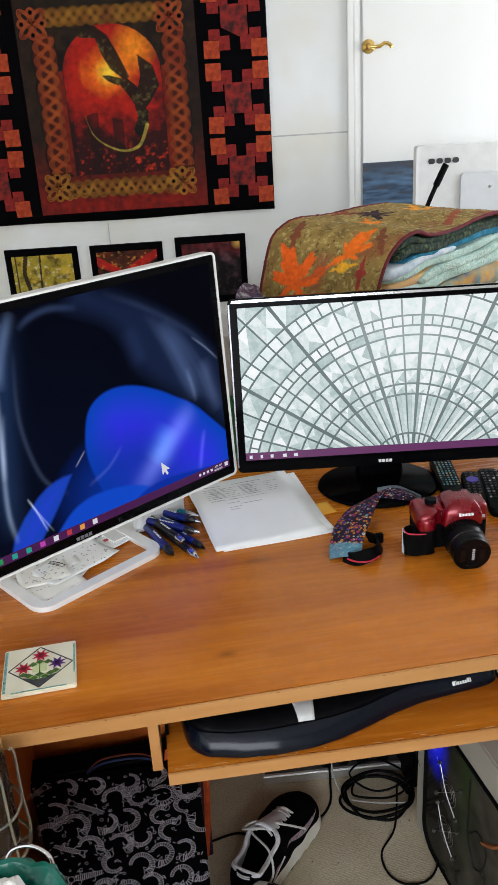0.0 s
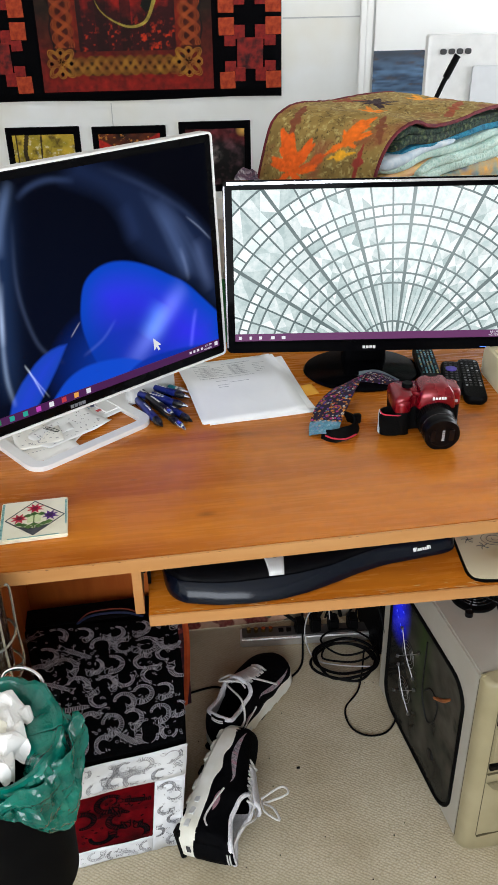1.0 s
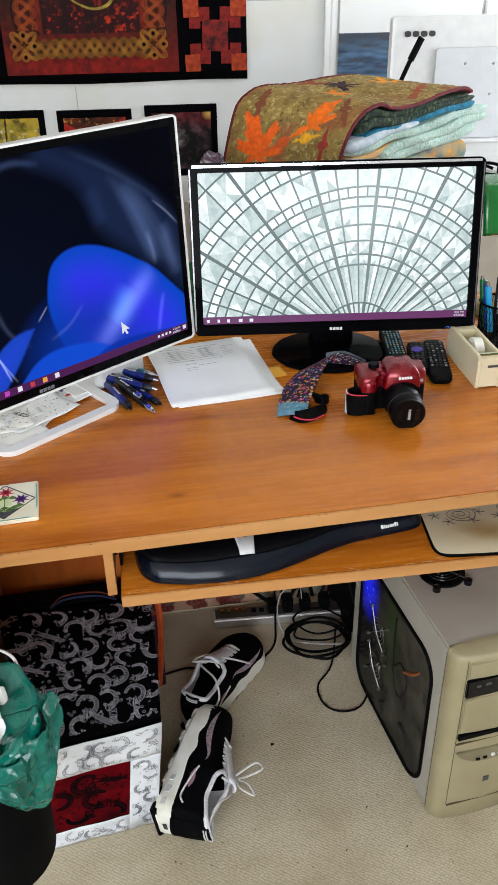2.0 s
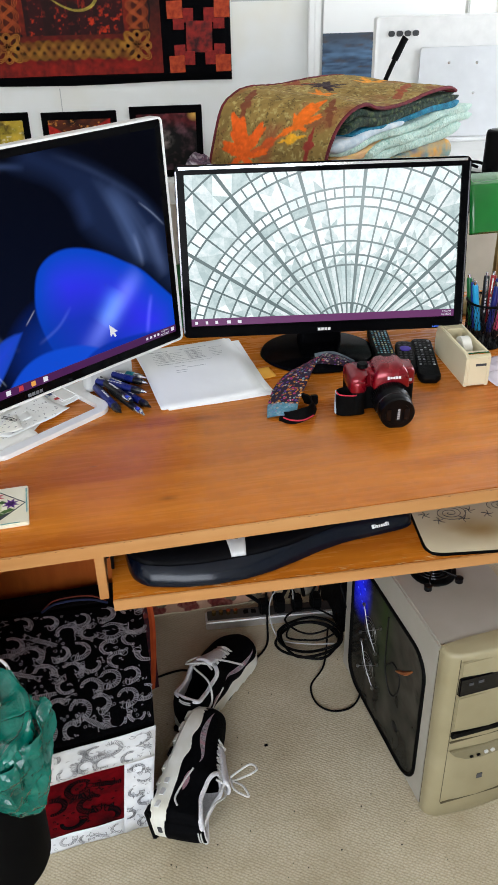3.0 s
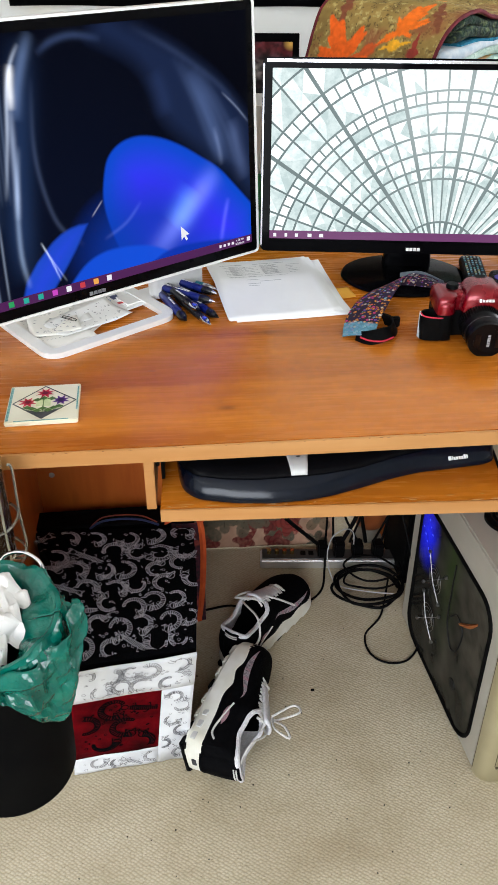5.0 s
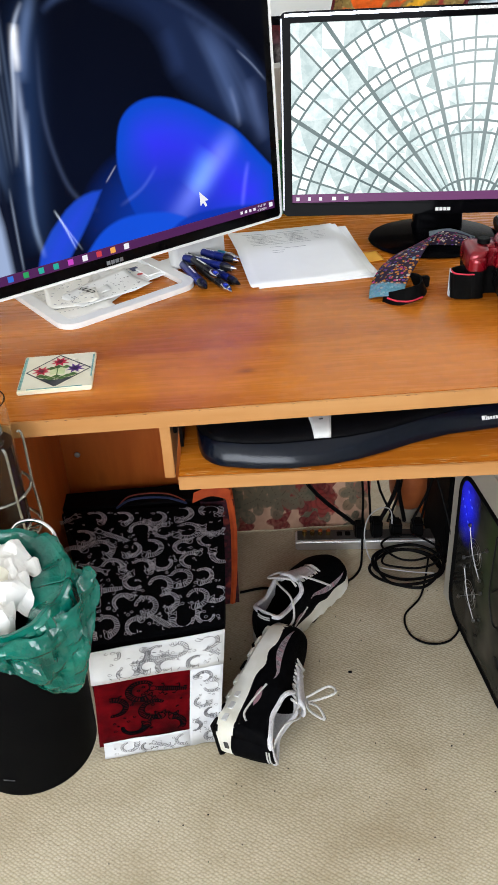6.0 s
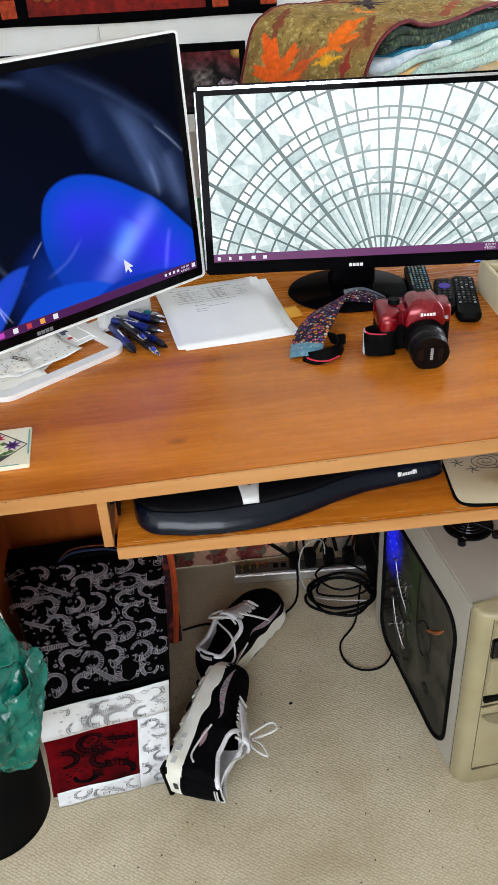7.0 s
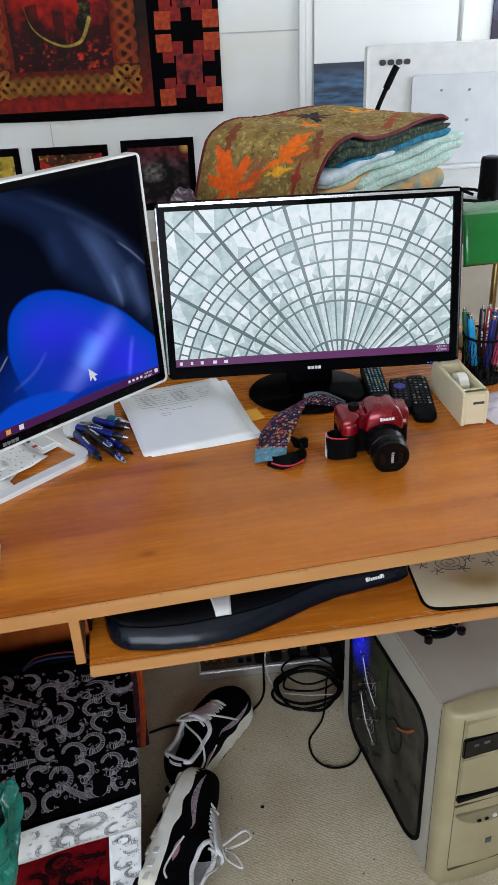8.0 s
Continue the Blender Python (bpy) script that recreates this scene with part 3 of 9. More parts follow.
# the maker's mark as plain bars
logo = part("maker_mark", join(*[box(w_, h_, 0.0006, (x_, (h_ - 0.0066) / 2, 0)) for x_, w_, h_ in ((-0.0150, 0.0050, 0.0066), (-0.0108, 0.0014, 0.0066), (-0.0075, 0.0034, 0.0046), (-0.0033, 0.0032, 0.0046), (0.0011, 0.0036, 0.0046), (0.0054, 0.0032, 0.0046), (0.0096, 0.0036, 0.0066), (0.0134, 0.0022, 0.0060))]), M_WHITE_INK, keyboard, "plain pale maker's mark")
logo.matrix_basis = pose(0.361 - KB.x, 0.0465 - KB.y, 0.6770 - KB.z, 52, 0, 8)
key_proto = None
for row in range(4):
    for col in range(14):
        x = -0.045 + 0.0335 * col
        if abs(x - 0.105) < 0.024:
            continue
        k = part("key", box(0.0165, 0.016, 0.006, (0, 0, 0), 0.0025, 1), M_BLACK, keyboard) if key_proto is None else new("key", key_proto.data)
        key_proto = key_proto or k
        k.parent = keyboard
        k.location = (x - KB.x, 0.118 + 0.0195 * row - KB.y, 0.6985 - KB.z)

# ---- mouse mat on the shelf ----
mat_ob = thing("mouse_mat", "cream fabric mouse mat with a brown scroll print and dark rim", "mouse mat", (0.5436, 0.058, 0.6548), -6)
part("rim", prism(rounded(0.232, 0.196, 0.026), 0.0, 0.0035, 0.001), M_RUBBER, mat_ob)


def mat_dye(u, v):
    n = fractal(u * 4, v * 4, 3)
    base = mixc(lin(212, 200, 170)[:3], lin(140, 106, 50)[:3], np.exp(-(((u - 0.45) / 0.34) ** 2 + ((v - 0.32) / 0.20) ** 2)) * (0.45 + 0.8 * n))
    base = mixc(base, np.array(lin(150, 120, 70)[:3]), np.clip((n - 0.6) * 3, 0, 0.6) * (v < 0.6))
    return base


printed("printed_top", 40, 30, lambda u, v: ((u - 0.5) * 0.226 * (1 - 0.060 * abs((2 * u - 1) * (2 * v - 1)) ** 7), (v - 0.5) * 0.190 * (1 - 0.070 * abs((2 * u - 1) * (2 * v - 1)) ** 7), 0.0042), mat_dye, M_DYE, mat_ob)
swirls = bmesh.new()
for cx, cy, r0, turns in ((-0.045, 0.014, 0.030, 3.2), (0.050, 0.030, 0.024, 2.6), (-0.088, 0.045, 0.014, 2.2), (0.088, -0.020, 0.016, 2.2), (-0.005, 0.060, 0.018, 2.4)):
    pts = [(cx + r0 * t * math.cos(turns * 6.28 * t), cy + 0.75 * r0 * t * math.sin(turns * 6.28 * t), 0.0046) for t in np.linspace(0.12, 1, 30)]
    me_t = bpy.data.meshes.new("tmp")
    b_t = tube(pts, 0.0006, 4, steps=2)
    b_t.to_mesh(me_t)
    b_t.free()
    swirls.from_mesh(me_t)
petal_at = [(-0.092, 0.012), (-0.070, -0.006), (-0.026, -0.004), (-0.010, 0.020), (0.020, 0.005), (0.075, 0.005), (-0.060, 0.050), (0.030, 0.060), (0.080, 0.055)]
for cx, cy in petal_at:
    for k in range(5):
        a = 1.26 * k + 9 * cx
        me_t = bpy.data.meshes.new("tmp")
        b_t = tube([(cx, cy, 0.0046), (cx + 0.005 * math.cos(a - 0.3), cy + 0.005 * math.sin(a - 0.3), 0.0046), (cx + 0.011 * math.cos(a), cy + 0.010 * math.sin(a), 0.0046)], 0.0007, 4, steps=2)
        b_t.to_mesh(me_t)
        b_t.free()
        swirls.from_mesh(me_t)
part("scroll_print", swirls, M_DARKINK, mat_ob)

# ---- the two monitors ----
def clip_poly(poly, x0, y0, x1, y1):
    for axis, lim, sign in ((0, x0, 1), (0, x1, -1), (1, y0, 1), (1, y1, -1)):
        out = []
        for i, p in enumerate(poly):
            q = poly[(i + 1) % len(poly)]
            a, b = sign * (p[axis] - lim), sign * (q[axis] - lim)
            if a >= 0:
                out.append(p)
            if (a >= 0) != (b >= 0):
                t = a / (a - b)
                out.append((p[0] + (q[0] - p[0]) * t, p[1] + (q[1] - p[1]) * t))
        poly = out
        if len(poly) < 3:
            return []
    return poly


def island_glow(name, dark, bright, strength):
    m = bpy.data.materials.new(name)
    m.use_nodes = True
    t = m.node_tree
    b = t.nodes["Principled BSDF"]
    b.inputs["Base Color"].default_value = (0.004, 0.004, 0.004, 1)
    b.inputs["Roughness"].default_value = 0.3
    b.inputs["Specular IOR Level"].default_value = 0.15
    g = t.nodes.new("ShaderNodeNewGeometry")
    mx = t.nodes.new("ShaderNodeMix")
    mx.data_type = "RGBA"
    mx.inputs["A"].default_value, mx.inputs["B"].default_value = dark, bright
    tc, n, add = t.nodes.new("ShaderNodeTexCoord"), t.nodes.new("ShaderNodeTexNoise"), t.nodes.new("ShaderNodeMath")
    n.inputs["Scale"].default_value, n.inputs["Detail"].default_value, n.inputs["Roughness"].default_value = 70, 5, 0.65
    t.links.new(tc.outputs["Object"], n.inputs["Vector"])
    spread = t.nodes.new("ShaderNodeMapRange")
    spread.inputs["From Min"].default_value, spread.inputs["From Max"].default_value = 0.32, 0.68
    spread.inputs["To Min"].default_value, spread.inputs["To Max"].default_value = -0.35, 0.85
    t.links.new(n.outputs["Fac"], spread.inputs["Value"])
    add.operation = "MULTIPLY_ADD"
    add.use_clamp = True
    add.inputs[1].default_value = 0.5
    t.links.new(g.outputs["Random Per Island"], add.inputs[0])
    t.links.new(spread.outputs["Result"], add.inputs[2])
    t.links.new(add.outputs["Value"], mx.inputs["Factor"])
    t.links.new(mx.outputs["Result"], b.inputs["Emission Color"])
    b.inputs["Emission Strength"].default_value = strength
    return m


# right monitor: leans back, glossy black, a glass dome on its screen
W, H = 0.603, 0.352
rm = thing("monitor", "glossy black widescreen monitor showing a glass dome", "monitor", (0.095, 0.607, 0.809), -7.3, "monitors on the desk")
RMT = pose(W / 2, 0, 0, -10.5)  # screen plane: x across, z up, front towards -y


def upright(bm, m):
    """From the flat x, y of a screen to its standing plane."""
    return move(bm, m @ pose(0, 0, 0, 90))


part("bezel", upright(join(move(ring_frame(W, H, 0.0185, 0.012, -0.012, 0.008), pose(0, H / 2, 0)), box(W - 0.03, 0.012, 0.0195, (0, 0.0175, -0.0118), 0.003)), RMT), M_PIANO, rm)
part("back_shell", upright(loft([[(x * s, H / 2 + (y - H / 2) * s, z) for x, y in rounded(W, H, 0.012, cx=0, cy=H / 2)] for s, z in ((1.0, -0.011), (0.985, -0.022), (0.90, -0.040), (0.6, -0.052))]), RMT), M_BLACK, rm)
# chrome strip added in place of the bright reflection on the black bezel
part("bevel_strip", upright(box(W - 0.012, 0.0100, 0.006, (0, H - 0.0060, 0.0035), 0.0025, 3), RMT), M_CHROME, rm, "chrome strip standing in for the bezel's bright reflection")
for sx in (-1, 1):
    part("side_chamfer", upright(box(0.0030, H - 0.02, 0.006, (sx * (W / 2 - 0.0025), H / 2, 0.0035), 0.0012), RMT), M_DARK_CHROME, rm)
SX0, SX1, SY0, SY1 = -0.2845, 0.2835, 0.024, 0.3335
M_PANE = island_glow("dome_panes", lin(206, 224, 222), lin(244, 250, 248), 1.0)
M_PANE_B = island_glow("dome_bright_panes", lin(226, 240, 237), (1, 1, 1, 1), 1.08)
M_FACET = island_glow("dome_facets", lin(184, 203, 201), lin(218, 232, 229), 0.97)
M_TASK = glowing("purple_taskbar", lin(118, 58, 112), 0.8)
M_ICON = glowing("white_icons", lin(236, 236, 240), 1.0)


def mullion_dye(u, v):
    """Grey-green glazing bars, paled in the upper middle, where overexposure is painted in."""
    d = np.exp(-(((u - 0.60) / 0.30) ** 2 + ((v - 0.80) / 0.42) ** 2))
    return mixc(mixc(lin(98, 114, 115)[:3], lin(132, 146, 145)[:3], fractal(u * 14, v * 9, 4)), lin(176, 188, 187)[:3], d * 0.9)


screen = printed("screen", 80, 44, lambda u, v: tuple(RMT @ pose(0, 0, 0, 90) @ Vector((SX0 + u * (SX1 - SX0), SY0 + v * (SY1 - SY0), 0.0015))), mullion_dye, dyed("lit_dome_picture", 0.3, glow=0.95), rm, "lit screen with a dome of glass panes")
# the rings of the dome, from the hub outwards: middle and radius; the ribs meet a little above
RINGS = [(0.0515, -0.020, 0.055), (0.0512, -0.0245, 0.086), (0.0510, -0.0412, 0.1836), (0.0511, -0.0448, 0.2083), (0.0542, -0.0468, 0.2384), (0.0575, -0.0480, 0.2721),
         (0.0615, -0.0500, 0.3108), (0.0612, -0.0515, 0.3310), (0.0606, -0.0480, 0.3476), (0.0620, -0.0500, 0.3970), (0.0620, -0.0500, 0.4220), (0.0620, -0.0500, 0.4800), (0.0620, -0.0500, 0.5500)]
KINDS = ("plain", "plain", "faceted", "faceted", "faceted", "faceted", "plain", "squares", "faceted", "squares", "faceted", "faceted")
HUB = (0.053, -0.036)


def on_ring(k, a, grow):
    """Where the rib at angle a meets ring k, drawn in or let out by a little."""
    cx, cy, r = RINGS[k]
    ex, ey = HUB[0] - cx, HUB[1] - cy
    c, sn = math.cos(a), math.sin(a)
    h = ex * c + ey * sn
    t = -h + math.sqrt(max(h * h - ex * ex - ey * ey + (r + grow) ** 2, 0))
    return (HUB[0] + t * c, HUB[1] + t * sn)


def add_pane(bm, pts):
    p = clip_poly(pts, SX0, SY0 + 0.0155, SX1, SY1)
    if len(p) >= 3:
        bm.faces.new([bm.verts.new((x, y, 0.0022)) for x, y in p])


def dome_pane(k, a0, a1, g0, g1, kind):
    mid_r = (RINGS[k][2] + RINGS[k + 1][2]) / 2
    a0, a1 = a0 + g0 / mid_r, a1 - g1 / mid_r
    am = (a0 + a1) / 2
    low = [on_ring(k, q, 0.0019) for q in (a0, am, a1)]
    high = [on_ring(k + 1, q, -0.0019) for q in (a0, am, a1)]
    ring = [low[0], high[0], high[1], high[2], low[2], low[1]]
    mid = (sum(q[0] for q in ring) / 6, sum(q[1] for q in ring) / 6)
    # brighter panes in the upper middle: overexposure painted in
    pale = math.exp(-(((mid[0] - 0.065) / 0.17) ** 2 + ((mid[1] - 0.30) / 0.15) ** 2))
    if kind == "squares":
        add_pane(bright if random.random() < 0.75 + pale else panes, ring)
    elif kind == "pleat":
        add_pane(facet, ring)
    elif kind == "plain":
        add_pane(bright if random.random() < pale else panes if k < 2 or random.random() < 0.8 else facet, ring)
    else:  # a shallow glass pyramid: its foot and one flank lie in shade
        tip = (mid[0] + random.uniform(-0.003, 0.003), mid[1] + random.uniform(-0.004, 0.002))
        for n, side in enumerate(((low[0], high[0]), (high[0], high[1]), (high[1], high[2]), (high[2], low[2]), (low[2], low[1]), (low[1], low[0]))):
            shade = (0.72, 0.10, 0.06, 0.10, 0.92, 0.92)[n] * (1 - pale) ** 1.5
            add_pane(facet if random.random() < shade else bright if random.random() < 0.2 + pale else panes, [side[0], side[1], tip])


panes, bright, facet = bmesh.new(), bmesh.new(), bmesh.new()
STEP = radians(20.95 / 3)
for k, kind in enumerate(KINDS):
    for i in range(-15, 19):
        a0 = radians(84.8) + STEP * i
        if not radians(-12) < a0 < radians(186):
            continue
        g0, g1 = (0.0036 if i % 3 == 0 else 0.0019), (0.0036 if i % 3 == 2 else 0.0019)
        if k < 2:
            g0, g1 = g0 * 0.75, g1 * 0.75
        if k == 1:  # the long panes round the hub are pleated
            for q in range(2):
                dome_pane(k, a0 + STEP * q / 2, a0 + STEP * (q + 1) / 2, 0.0001 if q else g0, g1 if q else 0.0001, "pleat" if q else "plain")
        elif kind == "squares":
            dome_pane(k, a0, a0 + STEP / 2, g0, 0.0016, kind)
            dome_pane(k, a0 + STEP / 2, a0 + STEP, 0.0016, g1, kind)
        else:
            dome_pane(k, a0, a0 + STEP, g0, g1, kind)
for nm, b, m in (("dome_panes", panes, M_PANE), ("bright_panes", bright, M_PANE_B), ("shaded_panes", facet, M_FACET)):
    tagged(part(nm, upright(b, RMT), m, screen, "", 0), kind="stuff")
bar = part("taskbar", upright(box(SX1 - SX0, 0.0155, 0.0008, ((SX0 + SX1) / 2, SY0 + 0.0077, 0.0018)), RMT), M_TASK, screen, "purple taskbar with small icons")
for k, w in ((0.012, 0.006), (0.034, 0.005), (0.055, 0.006), (0.081, 0.008), (0.104, 0.008)):
    part("icon", upright(box(w, 0.0065, 0.0006, (SX0 + k, SY0 + 0.0068, 0.0026)), RMT), M_ICON, bar)
for dy, text in ((0.0088, "4:55 PM"), (0.0026, "4/2/2020")):
    words(text, 0.0062, RMT @ pose(0, 0, 0, 90) @ pose(SX1 - 0.006, SY0 + dy, 0.0028), M_ICON, bar, "small white clock on the taskbar")
part("maker_mark", upright(join(*[box(0.0058, 0.0062, 0.0006, (-0.0100 + 0.0072 * k, 0.0085, 0.0085), 0.0002, 1) for k in range(4)]), RMT), M_WHITE_INK, rm, "plain silver maker's mark")
part("power_light", upright(box(0.022, 0.003, 0.004, (W / 2 - 0.055, 0.004, 0.004), 0.001), RMT), glowing("blue_power_light", (0.08, 0.2, 1.0, 1), 5.0), rm, "small blue power light")
part("neck", loft([[(0.30 + x, 0.055 + y, z) for x, y in rounded(0.10 - 0.02 * k, 0.035, 0.012)] for k, z in ((0, -0.050), (0.5, 0.02), (0, 0.09))]), M_BEZEL, rm)
foot = lathe([(0.001, 0), (0.124, 0), (0.127, 0.003), (0.124, 0.007), (0.09, 0.012), (0.05, 0.016), (0.001, 0.017)], 48)
part("foot", move(foot, pose(0.292, 0.02, -0.0585) @ Matrix.Diagonal((1.0, 0.84, 1, 1))), material("black_foot_gloss", (0.0015, 0.0015, 0.002, 1), (0.0022, 0.0022, 0.0028, 1), 20, 0.16, rvar=0.04, spec=0.025), rm, "glossy oval foot")
part("foot_mark", box(0.040, 0.0016, 0.0006, (0.292, -0.035, -0.0440)), M_CHROME, rm)

# left monitor: turned towards the chair, thin white frame, abstract blue wallpaper
LW, LH = 0.742, 0.454
lm = thing("monitor", "large white-edged monitor showing blue abstract petals", "monitor", (0.091, 0.618, 0.804), 34.6, "monitors on the desk")
LMT = pose(-LW / 2, 0, 0, -2.7)
part("edge_frame", upright(move(ring_frame(LW, LH, 0.0042, 0.010, -0.018, 0.0060), pose(0, LH / 2, 0)), LMT), M_WHITE_P, lm, "thin white outer frame")
part("black_border", upright(box(LW - 0.008, LH - 0.008, 0.012, (0, LH / 2, -0.0085), 0.0), LMT), M_BEZEL, lm)
part("back_shell", upright(loft([[(x * s, LH / 2 + (y - LH / 2) * s, z) for x, y in rounded(LW - 0.008, LH - 0.008, 0.010, cx=0, cy=LH / 2)] for s, z in ((1.0, -0.0095), (0.99, -0.022), (0.8, -0.036), (0.5, -0.045))]), LMT), M_WHITE_P, lm)
LX0, LX1, LY0, LY1 = -LW / 2 + 0.018, LW / 2 - 0.018, 0.023, LH - 0.019


def petals(u, v):
    """Layered translucent petals over a dark ground, u across, v up."""
    x, y = u * 16 / 9, v
    col = mixc([0.0004, 0.0007, 0.0028], [0.0012, 0.0026, 0.010], np.clip(1.3 - 1.2 * np.hypot(x - 0.75, y - 0.15), 0, 1))

    def streak(pts, width, tint, amount):
        nonlocal col
        best, along, n = None, None, len(pts) - 1
        for i, ((xa, ya), (xb, yb)) in enumerate(zip(pts, pts[1:])):
            dx, dy = xb - xa, yb - ya
            t = np.clip(((x - xa) * dx + (y - ya) * dy) / (dx * dx + dy * dy), 0, 1)
            d = np.hypot(x - xa - t * dx, y - ya - t * dy)
            if best is None:
                best, along = d, t / n
            else:
                along = np.where(d < best, (i + t) / n, along)
                best = np.minimum(best, d)
        fade = np.clip(np.sin(math.pi * np.clip(along, 0, 1)) * 1.25, 0, 1) ** 0.9
        col = col + (amount * fade * np.exp(-(best / width) ** 2))[..., None] * np.array(tint) * 0.75

    U = 16 / 9

    def within(pts):
        """Signed distance to a closed outline given in u, v: positive inside."""
        p = [(a * U, b) for a, b in pts]
        best, odd = None, np.zeros_like(x, dtype=bool)
        for (xa, ya), (xb, yb) in zip(p, p[1:] + p[:1]):
            dx, dy = xb - xa, yb - ya
            t = np.clip(((x - xa) * dx + (y - ya) * dy) / (dx * dx + dy * dy + 1e-9), 0, 1)
            d = np.hypot(x - xa - t * dx, y - ya - t * dy)
            best = d if best is None else np.minimum(best, d)
            odd ^= ((ya > y) != (yb > y)) & (x < dx * (y - ya) / (dy if abs(dy) > 1e-9 else 1e-9) + xa)
        return np.where(odd, best, -best)

    def curve(pts, closed=False):
        return [(q.x, q.y) for q in smooth_path([(a, b, 0) for a, b in pts], 5, closed)]

    def lay(d, soft, tint, amount=1.0):
        nonlocal col
        col = col + (np.asarray(tint) - col) * (amount * np.clip(d / soft + 0.5, 0, 1))[..., None]

    def line(pts, width, tint, amount):
        streak([(a * U, b) for a, b in curve(pts)], width, tint, amount)

    # the large hazy veil at the right and the dark bulb within it
    veil = within(curve([(0.60, 1.06), (0.66, 0.99), (0.785, 0.882), (0.917, 0.721), (1.01, 0.53)]) + [(1.02, 0.20), (0.99, 0.236)] + curve([(0.933, 0.355), (0.856, 0.447), (0.743, 0.618), (0.71, 0.763), (0.66, 0.87), (0.56, 0.96)]))
    lay(veil, 0.09, [0.012, 0.024, 0.075], 0.56)
    line([(0.66, 0.985), (0.785, 0.872), (0.917, 0.711), (1.0, 0.54)], 0.014, [0.04, 0.06, 0.13], 0.35)
    line([(0.915, 0.694), (0.96, 0.625), (1.0, 0.55)], 0.004, [0.35, 0.42, 0.60], 0.39)
    line([(0.715, 0.814), (0.735, 0.72), (0.745, 0.63)], 0.040, [0.04, 0.07, 0.20], 0.16)
    line([(0.82, 0.80), (0.86, 0.66), (0.892, 0.519), (0.906, 0.40)], 0.036, [0.07, 0.11, 0.24], 0.42)
    line([(0.887, 0.56), (0.900, 0.47), (0.908, 0.385)], 0.012, [0.16, 0.20, 0.32], 0.35)
    line([(0.945, 0.58), (0.96, 0.45), (0.985, 0.30)], 0.034, [0.10, 0.14, 0.28], 0.40)
    line([(0.427, 0.919), (0.466, 0.957), (0.521, 0.971), (0.591, 0.946)], 0.013, [0.08, 0.13, 0.30], 0.32)
    line([(0.409, 0.854), (0.392, 0.633), (0.395, 0.478), (0.416, 0.32), (0.448, 0.236), (0.485, 0.185)], 0.010, [0.11, 0.15, 0.28], 0.24)
    # blue petals
    blob = within(curve([(0.586, 0.10), (0.563, 0.211), (0.55, 0.323), (0.554, 0.413), (0.573, 0.509), (0.612, 0.560), (0.665, 0.573), (0.726, 0.55), (0.788, 0.5), (0.841, 0.442), (0.897, 0.377), (0.954, 0.275), (1.01, 0.17)]) + [(1.02, -0.05), (0.60, -0.05)])
    lay(blob, 0.012, [0.004, 0.050, 0.46])
    lay(blob - 0.10, 0.16, [0.030, 0.026, 0.72], 0.95)
    lay(-(np.hypot((x - 0.66 * U) / 0.30, (y - 0.12) / 0.22) - 1) * 0.2, 0.18, [0.003, 0.030, 0.30], 0.75)
    line([(0.895, 0.375), (0.85, 0.31), (0.809, 0.25), (0.74, 0.15), (0.67, 0.05)], 0.050, [0.16, 0.20, 0.50], 0.85)
    line([(0.815, 0.315), (0.79, 0.26), (0.772, 0.215), (0.745, 0.165)], 0.058, [0.10, 0.34, 0.56], 0.50)
    line([(0.925, 0.24), (0.908, 0.14), (0.893, 0.03)], 0.012, [0.10, 0.10, 0.40], 0.7)
    line([(0.538, 0.186), (0.606, 0.236), (0.655, 0.313)], 0.008, [0.05, 0.07, 0.16], 0.7)
    line([(0.512, 0.291), (0.546, 0.351)], 0.003, [0.35, 0.35, 0.42], 0.8)
    lay(within(curve([(0.415, 0.0), (0.475, 0.095), (0.532, 0.133), (0.596, 0.133), (0.669, 0.11), (0.72, 0.07)]) + [(0.74, -0.05), (0.41, -0.05)]), 0.014, [0.006, 0.060, 0.52], 0.95)
    lay(within(curve([(0.640, 0.0), (0.694, 0.052), (0.754, 0.072), (0.856, 0.06), (1.0, 0.02)]) + [(1.0, -0.05), (0.64, -0.05)]), 0.014, [0.003, 0.025, 0.30], 0.9)
    leaf = within([(0.498, 0.268), (0.475, 0.271), (0.451, 0.265), (0.425, 0.25), (0.4, 0.225), (0.355, 0.16), (0.322, 0.094), (0.300, 0.0), (0.36, -0.02), (0.395, 0.047), (0.43, 0.115), (0.457, 0.171)])
    lay(leaf, 0.014, [0.010, 0.052, 0.44], 0.95)
    lay(leaf - 0.03, 0.05, [0.016, 0.048, 0.55], 0.7)
    line([(0.371, 0.239), (0.39, 0.16), (0.409, 0.06)], 0.0035, [0.8, 0.9, 1.0], 0.5)
    line([(0.371, 0.239), (0.395, 0.15), (0.425, 0.05)], 0.0030, [0.6, 0.7, 0.9], 0.4)
    # bright folds at the left
    line([(0.40, 0.99), (0.375, 0.80), (0.345, 0.50), (0.325, 0.25), (0.325, 0.08)], 0.060, [0.025, 0.06, 0.17], 0.42)
    line([(0.42, 1.0), (0.394, 0.91), (0.370, 0.80), (0.359, 0.699)], 0.022, [0.16, 0.24, 0.44], 0.50)
    line([(0.391, 0.963), (0.368, 0.904), (0.349, 0.812), (0.333, 0.65), (0.306, 0.422)], 0.008, [0.70, 0.80, 1.0], 0.50)
    line([(0.366, 0.90), (0.358, 0.83), (0.352, 0.74)], 0.014, [1.0, 1.0, 1.0], 0.85)
